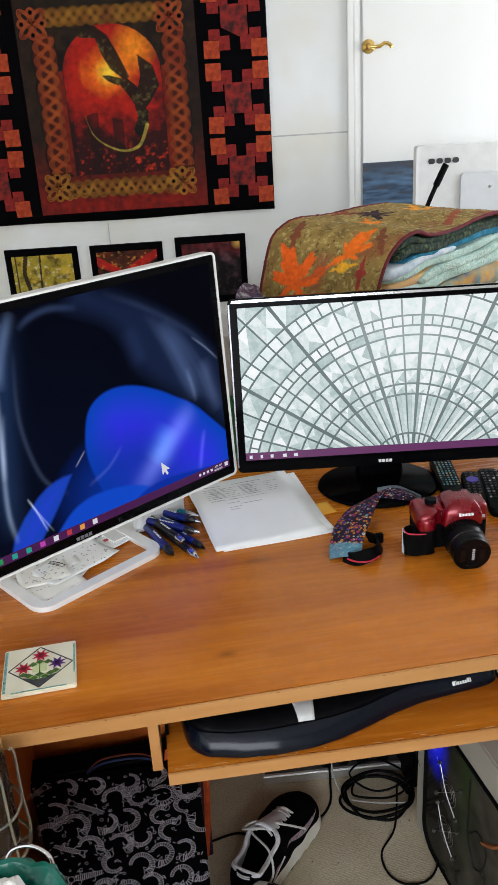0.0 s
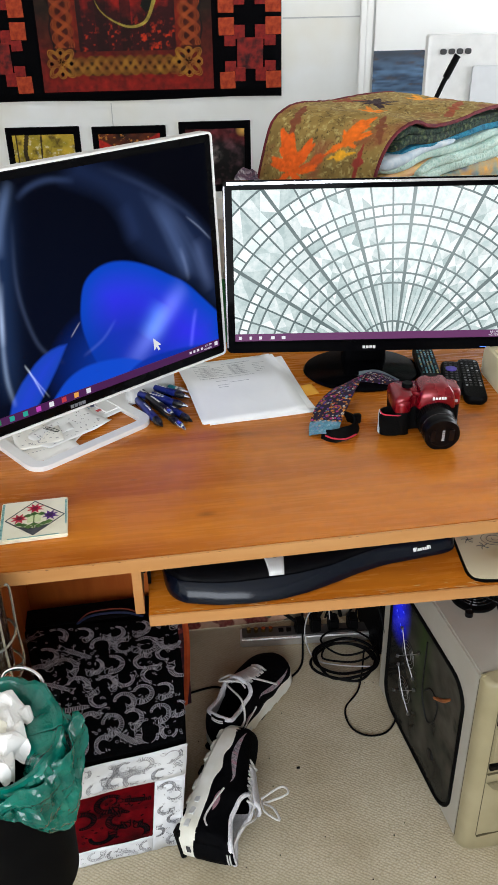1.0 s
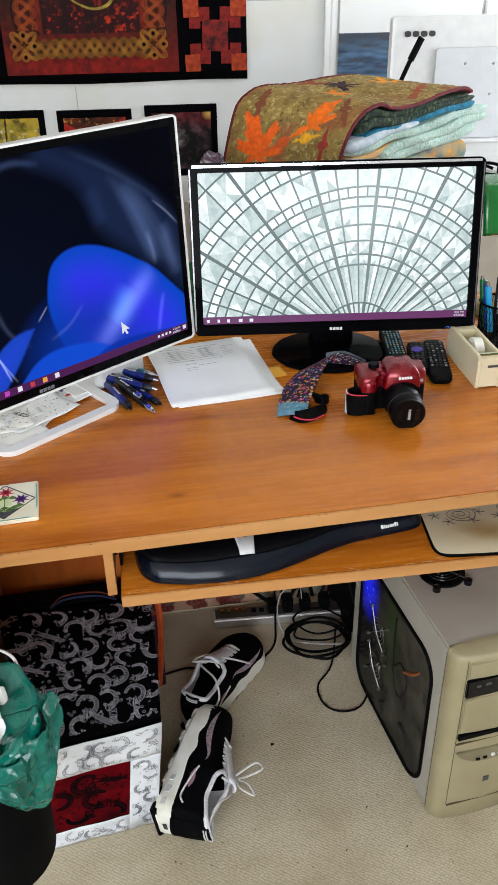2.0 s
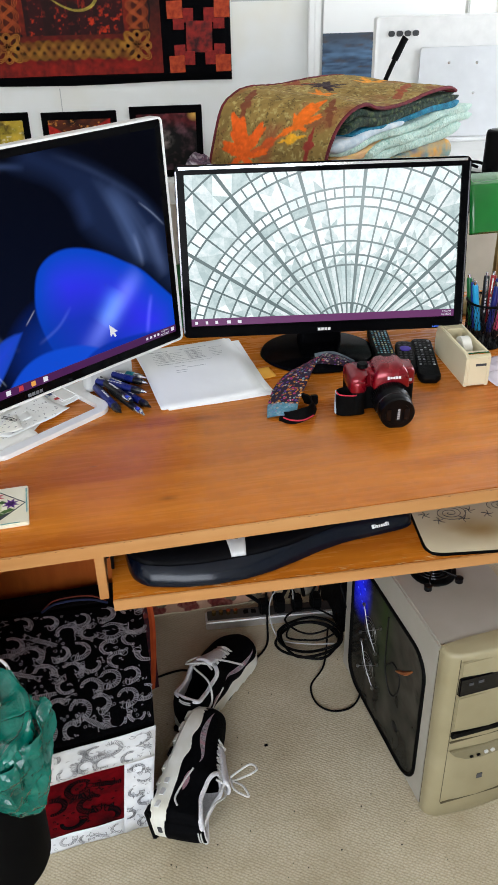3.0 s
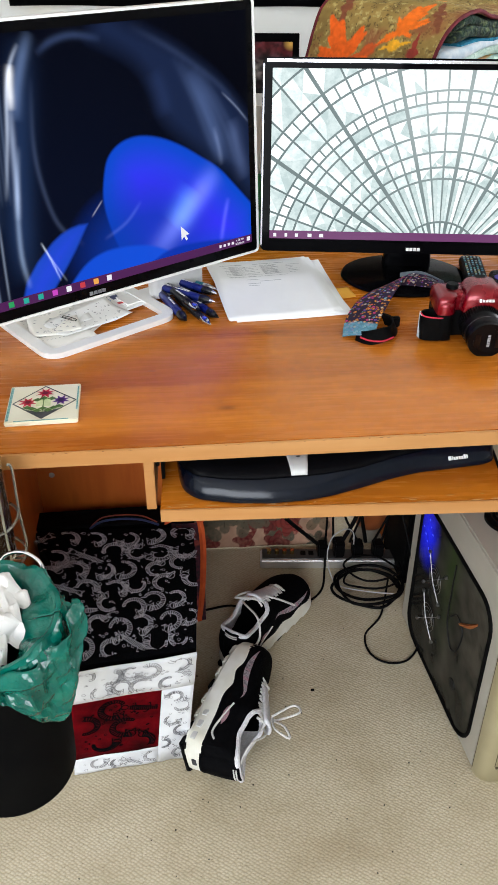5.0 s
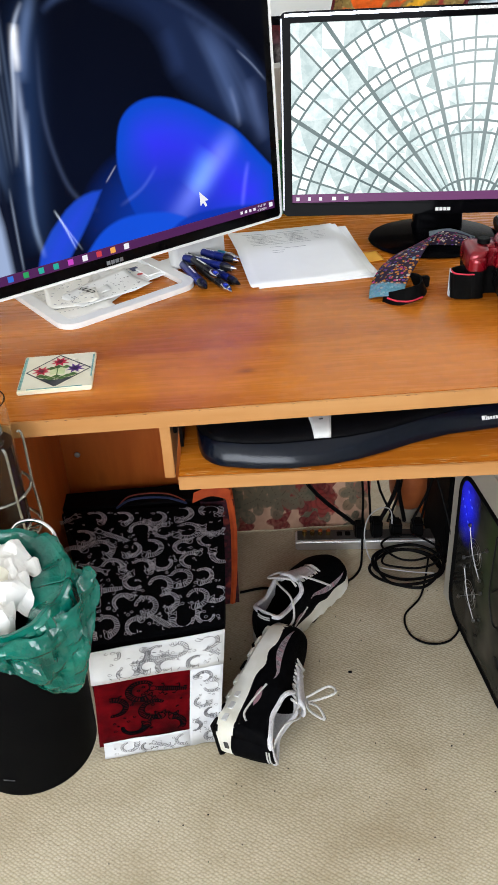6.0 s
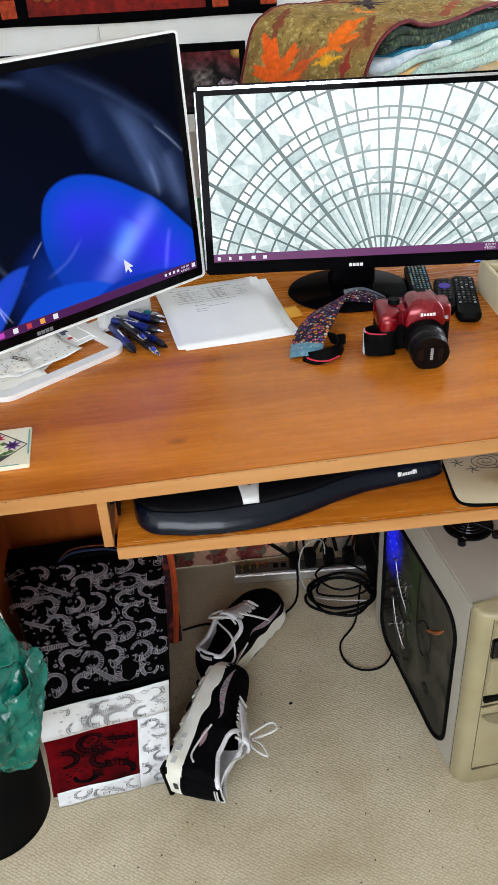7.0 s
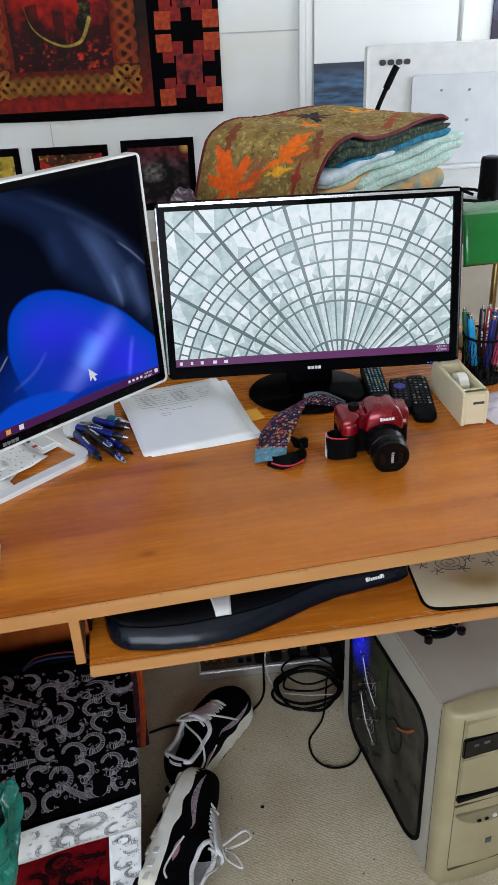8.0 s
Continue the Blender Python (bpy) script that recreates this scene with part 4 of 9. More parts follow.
    line([(0.352, 0.78), (0.343, 0.62), (0.334, 0.45), (0.326, 0.34)], 0.012, [0.42, 0.50, 0.68], 0.55)
    line([(0.330, 0.99), (0.318, 0.86), (0.310, 0.74)], 0.012, [0.40, 0.50, 0.68], 0.40)
    line([(0.355, 0.62), (0.330, 0.40), (0.319, 0.20), (0.328, 0.06)], 0.011, [0.30, 0.40, 0.58], 0.55)
    line([(0.275, 0.98), (0.268, 0.60), (0.262, 0.30)], 0.034, [0.10, 0.17, 0.34], 0.34)
    line([(0.22, 0.95), (0.20, 0.45)], 0.07, [0.08, 0.14, 0.30], 0.30)
    line([(0.279, 0.36), (0.274, 0.18), (0.270, 0.0)], 0.005, [0.5, 0.6, 0.8], 0.31)
    gap = within([(0.262, 0.40), (0.268, 0.34), (0.266, 0.18), (0.266, -0.02), (0.248, -0.02), (0.250, 0.20), (0.254, 0.34)])
    lay(gap, 0.02, [0.004, 0.006, 0.016], 0.9)
    lay(within([(0.238, 0.40), (0.246, 0.22), (0.244, -0.02), (0.19, -0.02), (0.19, 0.16), (0.222, 0.30)]), 0.03, [0.30, 0.38, 0.56], 0.85)
    # fine silk folds within the veil and the pale curtain
    for k in range(5):
        q = 0.02 * k
        line([(0.775 + q, 0.86 - 0.9 * q), (0.825 + q, 0.70 - 0.6 * q), (0.868 + q, 0.52), (0.905 + 0.8 * q, 0.40 - 0.5 * q)], 0.017, [0.10, 0.15, 0.30], 0.15 + 0.06 * (k % 2))
    for k in range(4):
        line([(0.300 + 0.013 * k, 0.98), (0.292 + 0.011 * k, 0.70), (0.284 + 0.010 * k, 0.40)], 0.007, [0.26, 0.36, 0.56], 0.10 + 0.07 * (k % 2))
    return col


M_SCREEN_L = dyed("lit_wallpaper", 0.25, glow=1.2)
lsc = printed("screen", 420, 236, lambda u, v: tuple(LMT @ pose(0, 0, 0, 90) @ Vector((LX0 + u * (LX1 - LX0), LY0 + v * (LY1 - LY0), 0.0042))), petals, M_SCREEN_L, lm, "lit screen with dark blue flowing petals")
M_TASK_L = glowing("dark_purple_taskbar", lin(84, 30, 90), 0.75)
lbar = part("taskbar", upright(box(LX1 - LX0, 0.0155, 0.0008, ((LX0 + LX1) / 2, LY0 + 0.0078, 0.0046)), LMT), M_TASK_L, lsc, "purple taskbar with coloured icons")
TINTS = {"white": lin(236, 236, 240), "teal": lin(40, 170, 150), "blue": lin(40, 110, 210), "green": lin(40, 160, 90), "pink": lin(200, 70, 190), "orange": lin(240, 170, 80), "red": lin(200, 60, 70)}
GLOW = {k: glowing("icon_" + k, c, 0.9) for k, c in TINTS.items()}
for k, tint in enumerate(("white", "blue", "blue", "green", "teal", "teal", "pink", "white", "red", "orange", "white")):
    part("icon", upright(box(0.0095, 0.0095, 0.0006, (LX0 + 0.112 + 0.0268 * k, LY0 + 0.0082, 0.0056), 0.0), LMT), GLOW[tint], lbar)
for k in range(4):
    part("tray_icon", upright(box(0.005, 0.005, 0.0006, (LX1 - 0.078 + 0.010 * k, LY0 + 0.0078, 0.0056)), LMT), GLOW["white"], lbar)
for dy, text in ((0.0090, "4:55 PM"), (0.0022, "4/2/2020")):
    words(text, 0.0060, LMT @ pose(0, 0, 0, 90) @ pose(LX1 - 0.020, LY0 + dy, 0.0058), GLOW["white"], lbar, "small white clock on the taskbar")
part("notice_icon", upright(box(0.008, 0.008, 0.0006, (LX1 - 0.009, LY0 + 0.0085, 0.0056)), LMT), GLOW["white"], lbar)
arrow = prism([(0, 0), (0, -0.022), (0.005, -0.017), (0.0085, -0.0245), (0.012, -0.023), (0.0085, -0.0155), (0.0155, -0.0155)], 0.0050, 0.0058)
part("pointer", upright(move(arrow, Matrix.Translation((LX1 - 0.166, LY0 + 0.066, 0)) @ Matrix.Diagonal((1.15, 1.15, 1, 1))), LMT), GLOW["white"], lsc, "white arrow pointer")
part("maker_mark", upright(join(*[box(0.0070, 0.0068, 0.0006, (-0.011 + 0.0085 * k, 0.0105, 0.0036), 0.0002, 1) for k in range(4)]), LMT), material("grey_maker_mark", lin(120, 122, 126), lin(96, 98, 102), 40, 0.4), lm, "plain grey maker's mark")
# the open frame of its foot, lying on the desk
base = ring_frame(0.272, 0.227, 0.021, 0.032, 0.0, 0.010, 6)
part("foot", move(base, lm.matrix_basis.inverted() @ pose(-0.244, 0.436, 0.7502, 0, 0, 36.0)), M_WHITE_P, lm, "white open rectangular foot")
part("stem", move(loft([[(x, y, z) for x, y in rounded(0.120, 0.03, 0.012)] for z in (0.0, 0.10, 0.22)]), lm.matrix_basis.inverted() @ pose(-0.075, 0.552, 0.752, 0, 0, 36.0)), M_SILVER, lm)
part("foot_arm", move(box(0.13, 0.05, 0.008, (0, 0, 0), 0.003), lm.matrix_basis.inverted() @ pose(-0.128, 0.528, 0.7502, 0, 0, 36.0)), M_WHITE_P, lm)

# ---- computer tower ----
tower = thing("computer_tower", "beige computer tower with a dark side window and blue glow", "computer", (0.458, -0.045, 0.0), 6.0)
TW, TD, TH = 0.200, 0.425, 0.456
part("case", box(TW, TD - 0.006, TH - 0.006, (TW / 2, 0.006 + (TD - 0.006) / 2, 0.004), 0.004), M_STEEL_CASE, tower)
bez = loft([[(x + 0.0 * k, y + k, z) for x, y in [(0, 0.0055), (0.0, 0.000), (0.002, -0.012), (0.009, -0.022), (0.022, -0.029), (0.06, -0.033), (TW / 2, -0.035), (TW - 0.06, -0.033), (TW - 0.022, -0.029), (TW - 0.009, -0.022), (TW - 0.002, -0.012), (TW, 0.0), (TW, 0.0055)]] for z, k in ((0.0, 0.004), (0.008, 0.0), (0.05, 0.0), (0.40, 0.0), (TH - 0.012, 0.0))]
           + [[(0.1 + (x - 0.1) * q, 0.0055 + (y - 0.0055) * q, z) for x, y in [(0, 0.0055), (0.0, 0.000), (0.002, -0.012), (0.009, -0.022), (0.022, -0.029), (0.06, -0.033), (TW / 2, -0.035), (TW - 0.06, -0.033), (TW - 0.022, -0.029), (TW - 0.009, -0.022), (TW - 0.002, -0.012), (TW, 0.0), (TW, 0.0055)]] for z, q in ((TH - 0.005, 0.99), (TH - 0.001, 0.95), (TH + 0.001, 0.88))])
front = part("front_bezel", bez, M_BEIGE, tower, "yellowed beige plastic front")
part("top_cap", move(prism([(0.001, 0.0), (TW - 0.001, 0.0), (TW - 0.001, 0.008), (0.15, 0.010), (0.06, 0.010), (0.001, 0.006)], TH - 0.004, TH + 0.0012, 0.001), pose(0, 0, 0)), M_BEIGE, front)
M_GROOVE = material("beige_groove", lin(96, 86, 62), lin(80, 72, 52), 20, 0.8)
part("panel_groove", box(0.0012, 0.004, 0.395, (0.0235, -0.0280, 0.052)), M_GROOVE, front)
part("panel_groove", box(0.150, 0.004, 0.0014, (0.098, -0.0330, 0.052)), M_GROOVE, front)
part("panel_groove", box(0.150, 0.004, 0.0012, (0.098, -0.0330, 0.232)), M_GROOVE, front)
part("drive_slot", box(0.145, 0.008, 0.044, (0.0975, -0.0325, 0.3585), 0.002), M_BLACK_GLOSS, front, "black optical drive front")
part("drive_mark", box(0.009, 0.001, 0.006, (0.047, -0.0369, 0.384)), M_DARKINK, front)
part("drive_mark", box(0.011, 0.001, 0.006, (0.067, -0.0369, 0.385)), M_DARKINK, front)
part("drive_cover", box(0.145, 0.005, 0.090, (0.0975, -0.0325, 0.264), 0.002), M_BEIGE, front)
part("drive_cover", box(0.145, 0.005, 0.036, (0.0975, -0.0325, 0.407), 0.002), M_BEIGE, front)
part("floppy_slot", box(0.145, 0.008, 0.013, (0.0975, -0.0325, 0.245), 0.001), M_BLACK, front)
M_OLIVE = material("olive_plastic", lin(132, 124, 96), lin(116, 108, 82), 14, 0.45)
part("button_panel", move(prism([(-0.072, 0.016), (0.072, 0.016), (0.060, 0.000), (0.035, -0.016), (0.0, -0.021), (-0.035, -0.016), (-0.060, 0.000)], 0, 0.006, 0.001), pose(0.0975, -0.0318, 0.192, 90)), M_OLIVE, front, "olive button panel")
for dx in (0.072, 0.087):
    part("button", move(box(0.007, 0.004, 0.003), pose(dx, -0.0385, 0.184, 90)), M_BLACK, front)
for dx in (0.104, 0.118):
    part("power_button", move(lathe([(0.001, 0), (0.0045, 0), (0.0045, 0.003), (0.001, 0.004)], 16), pose(dx, -0.0372, 0.186, 90)), M_SILVER, front)
part("badge", box(0.012, 0.001, 0.014, (0.101, -0.0352, 0.104)), M_DARKINK, front, "small dark case badge")
part("side_seam", box(0.0008, 0.0010, TH - 0.02, (-0.0002, 0.0058, 0.008)), M_GROOVE, tower)


# window in the near side: a large pane with rounded corners in a black rubber rim
def window_outline(grow):
    out = []
    for cy, cz, r, a0 in ((0.330, 0.326, 0.050, 0), (0.094, 0.326, 0.050, 90), (0.106, 0.078, 0.062, 180), (0.330, 0.064, 0.050, 270)):
        for k in range(7):
            a = radians(a0 + 15 * k)
            out.append((cy + (r + grow) * math.cos(a), cz + (r + grow) * math.sin(a)))
    full = []  # the straight stretches are filled in, so that the corners stay round
    for (ya, za), (yb, zb) in zip(out, out[1:] + out[:1]):
        n = max(1, int(math.hypot(yb - ya, zb - za) / 0.014))
        full += [(ya + (yb - ya) * k / n, za + (zb - za) * k / n) for k in range(n)]
    return full


def on_side(bm):
    return move(bm, Matrix(((0, 0, -1, 0), (1, 0, 0, 0), (0, 1, 0, 0), (0, 0, 0, 1))))


part("window_rim", tube([(-0.001, y, z) for y, z in window_outline(0.002)], 0.0046, 8, closed=True, steps=1), M_RUBBER, tower, "black rubber window rim")


def inside_dye(u, v):
    """Dim shapes behind smoked acrylic: boards, drive bay and a green circuit board."""
    n, n2 = fractal(u * 7, v * 7, 5), fractal(u * 22, v * 22, 9)
    c = mixc(np.array([0.012, 0.012, 0.010]), np.array([0.075, 0.070, 0.054]), n * 1.3 - 0.25)
    c = mixc(c, np.array([0.030, 0.055, 0.014]), np.exp(-((u - 0.52) / 0.09) ** 2) * np.clip(v * 1.6 - 0.3, 0, 1) * (0.4 + 0.6 * n2))
    c = mixc(c, np.array([0.075, 0.068, 0.054]), np.clip((0.40 - u) * 4, 0, 1) * np.clip((v - 0.25) * 3, 0, 1) * np.clip(n2 * 1.6 - 0.4, 0, 1) * 0.8)
    return mixc(c, np.array([0.010, 0.010, 0.009]), np.clip((u - 0.62) * 4, 0, 0.8))


M_SMOKED = dyed("smoked_window_inside", 0.14, bump=0.0, spec=0.03)


def pane_at(u, v):
    """Fills the rounded outline from its middle height outwards."""
    y = 0.044 + 0.336 * u
    def edge(sign):
        for cy, cz, r, side in ((0.330, 0.326, 0.050, 1), (0.094, 0.326, 0.050, 1), (0.106, 0.078, 0.062, -1), (0.330, 0.064, 0.050, -1)):
            if side == sign and ((cy > 0.2 and y > cy) or (cy < 0.2 and y < cy)):
                return cz + sign * math.sqrt(max(r * r - (y - cy) ** 2, 0))
        return 0.376 if sign > 0 else 0.015
    lo, hi = edge(-1), edge(1)
    return (-0.0012, y, lo + (hi - lo) * v)


glass = printed("side_window", 60, 60, pane_at, inside_dye, M_SMOKED, tower, "smoked acrylic side window")
M_SMOKED.node_tree.nodes["Principled BSDF"].inputs["Emission Strength"].default_value = 1.0
_att = M_SMOKED.node_tree.nodes.new("ShaderNodeVertexColor")
_att.layer_name = "fan_glow"
M_SMOKED.node_tree.links.new(_att.outputs["Color"], M_SMOKED.node_tree.nodes["Principled BSDF"].inputs["Emission Color"])
_co = np.array([v.co[:] for v in glass.data.vertices])
_r = np.hypot((_co[:, 1] - 0.345) / 0.052, (_co[:, 2] - 0.318) / 0.085)
_streak = 0.55 + 0.9 * fractal(_co[:, 1] * 90, _co[:, 2] * 90, 6)
_lum = np.clip(1.25 - _r, 0, 1) ** 1.3 * _streak
_glow = np.stack([0.010 * _lum, 0.014 * _lum, 0.62 * _lum, np.ones_like(_lum)], axis=1)
glass.data.color_attributes.new("fan_glow", "FLOAT_COLOR", "POINT").data.foreach_set("color", _glow.astype(np.float32).ravel())
for k in range(8):
    y, z = 0.322 + 0.011 * (k % 5), 0.270 + 0.011 * k
    part("light_spot", on_side(move(lathe([(0.001, 0), (0.0022 + 0.001 * (k % 2), 0), (0.001, 0.0006)], 8), pose(y, z, 0.0016))), glowing("blue_spark", (0.06, 0.10, 1.0, 1), 0.9) if k == 0 else bpy.data.materials["blue_spark"], glass, "blue light")
M_GUARD = material("dull_chrome_wire", (0.30, 0.30, 0.30, 1), (0.22, 0.22, 0.22, 1), 40, 0.35, metal=1.0)
for y0, z0 in ((0.278, 0.246), (0.281, 0.137)):
    fan = part("fan_guard", on_side(join(*[tube([(y0 + r * math.cos(a), z0 + r * math.sin(a), 0.004) for a in np.linspace(0, 6.28, 17)[:-1]], 0.0006, 5, closed=True, steps=2) for r in (0.014, 0.022, 0.030)],
               tube([(y0 + 0.034, z0 + 0.045, 0.006), (y0, z0, 0.009), (y0 - 0.036, z0 - 0.037, 0.006)], 0.0012, 6), tube([(y0 + 0.045, z0 - 0.047, 0.004), (y0 - 0.050, z0 + 0.048, 0.004)], 0.0008, 6))), M_GUARD, tower, "chrome wire fan guard")
    for dy, dz in ((0.034, 0.045), (-0.036, -0.037), (0.045, -0.047), (-0.050, 0.050)):
        part("screw", on_side(move(lathe([(0.001, 0), (0.004, 0), (0.004, 0.004), (0.001, 0.006)], 10), pose(y0 + dy, z0 + dz, 0.004))), M_GUARD, fan)
M_DIMCABLE = material("dim_inner_cable", (0.004, 0.004, 0.004, 1), (0.008, 0.008, 0.007, 1), 30, 0.6, spec=0.2)
part("inner_cable", on_side(tube([(0.202, 0.350, 0.002), (0.203, 0.280, 0.002), (0.199, 0.205, 0.002), (0.170, 0.163, 0.002), (0.143, 0.185, 0.002), (0.134, 0.240, 0.002), (0.165, 0.255, 0.002), (0.192, 0.225, 0.002)], 0.0020, 6)), M_DIMCABLE, glass)
part("orange_cable", on_side(tube([(0.152, 0.247, 0.002), (0.132, 0.262, 0.002), (0.110, 0.281, 0.002), (0.088, 0.308, 0.002)], 0.0042, 6, taper=lambda t: 0.5 + 0.6 * math.sin(math.pi * t))), material("orange_ribbon", lin(150, 88, 36), lin(120, 64, 24), 30, 0.6), glass)
part("window_lock", on_side(move(lathe([(0.001, 0), (0.013, 0), (0.012, 0.0015), (0.001, 0.002)], 16), pose(0.137, 0.094, 0.0012))), M_DIMCABLE, glass)
# round fan vent on its top with a guard
vent = part("top_vent", move(lathe([(0.001, 0), (0.046, 0), (0.046, 0.006), (0.001, 0.006)], 32), pose(0.082, 0.196, TH - 0.002)), M_BLACK, tower)
part("vent_guard", join(*[move(tube([(r * math.cos(a), r * math.sin(a), 0) for a in np.linspace(0, 6.28, 25)[:-1]], 0.0016, 6, closed=True, steps=2), pose(0.082, 0.196, TH + 0.009)) for r in (0.012, 0.020, 0.028, 0.036)],
     *[tube([(0.082, 0.196, TH + 0.010), (0.082 + 0.056 * math.cos(a), 0.196 + 0.056 * math.sin(a), TH + 0.009)], 0.0020, 6) for a in (-0.9, -2.2, 0.7, 2.4)]), M_BLACK_GLOSS, vent)
for a in (-0.9, -2.2, 0.7, 2.4):
    part("vent_foot", move(lathe([(0.001, 0), (0.008, 0), (0.008, 0.010), (0.004, 0.013), (0.001, 0.013)], 14), pose(0.082 + 0.056 * math.cos(a), 0.196 + 0.056 * math.sin(a), TH - 0.002)), M_BLACK_GLOSS, vent)

# ---- fabric storage cube with cat print ----
cube = thing("fabric_cube", "soft black and white cat-print fabric cube with red lining", "pet cube")
TOPZ = 0.318
foot_plan = [(-0.090, 0.040), (-0.305, 0.015), (-0.300, 0.165), (-0.375, 0.345), (-0.075, 0.350)]
top_plan = [(-0.060, 0.022), (-0.290, -0.012), (-0.296, 0.165), (-0.385, 0.350), (-0.060, 0.345)]
M_BLACK_COT = material("black_cotton", (0.0014, 0.0014, 0.002, 1), (0.003, 0.003, 0.0036, 1), 200, 0.9, 0.4, 900, spec=0.03)
M_WHITE_COT = material("white_cotton", lin(226, 228, 230), lin(212, 214, 218), 20, 0.9, 0.3, 900)
M_WHITE_THREAD = material("white_cat_print", lin(206, 206, 214), lin(150, 150, 162), 200, 0.9)
M_GREY_THREAD = material("grey_cat_print", lin(70, 70, 76), lin(130, 130, 136), 120, 0.9)
M_BLACK_THREAD = material("black_cat_print", (0.002, 0.0015, 0.002, 1), (0.004, 0.003, 0.004, 1), 200, 0.9, spec=0.02)


def plan_ring(plan, z, swell, wobble=0.0):
    cx, cy = sum(p[0] for p in plan) / len(plan), sum(p[1] for p in plan) / len(plan)
    out = []
    n = len(plan)
    for i, (x, y) in enumerate(plan):
        x2, y2 = plan[(i + 1) % n]
        for k in range(6):
            t = k / 6
            qx, qy = x + (x2 - x) * t, y + (y2 - y) * t
            b = swell * math.sin(math.pi * t)
            d = math.hypot(qx - cx, qy - cy)
            out.append((qx + (qx - cx) / d * b, qy + (qy - cy) / d * b, z + wobble * math.sin(7 * qx + 9 * qy)))
    return out


def between(a, b, t):
    return [(p[0] + (q[0] - p[0]) * t, p[1] + (q[1] - p[1]) * t) for p, q in zip(a, b)]


part("side_cover", loft([plan_ring(between(foot_plan, top_plan, t), 0.002 + (TOPZ - 0.012) * t, 0.006 * math.sin(3.14 * t)) for t in np.linspace(0, 1, 7)]), M_BLACK_COT, cube, "black cotton sides")
part("top_panel", loft([plan_ring(top_plan, TOPZ - 0.014, 0.0), plan_ring(top_plan, TOPZ - 0.003, 0.004), plan_ring([(p[0] * 0.97 - 0.006, p[1] * 0.96 + 0.008) for p in top_plan], TOPZ + 0.001, 0.003, 0.002)]), M_BLACK_COT, cube, "black top with white striped cats")


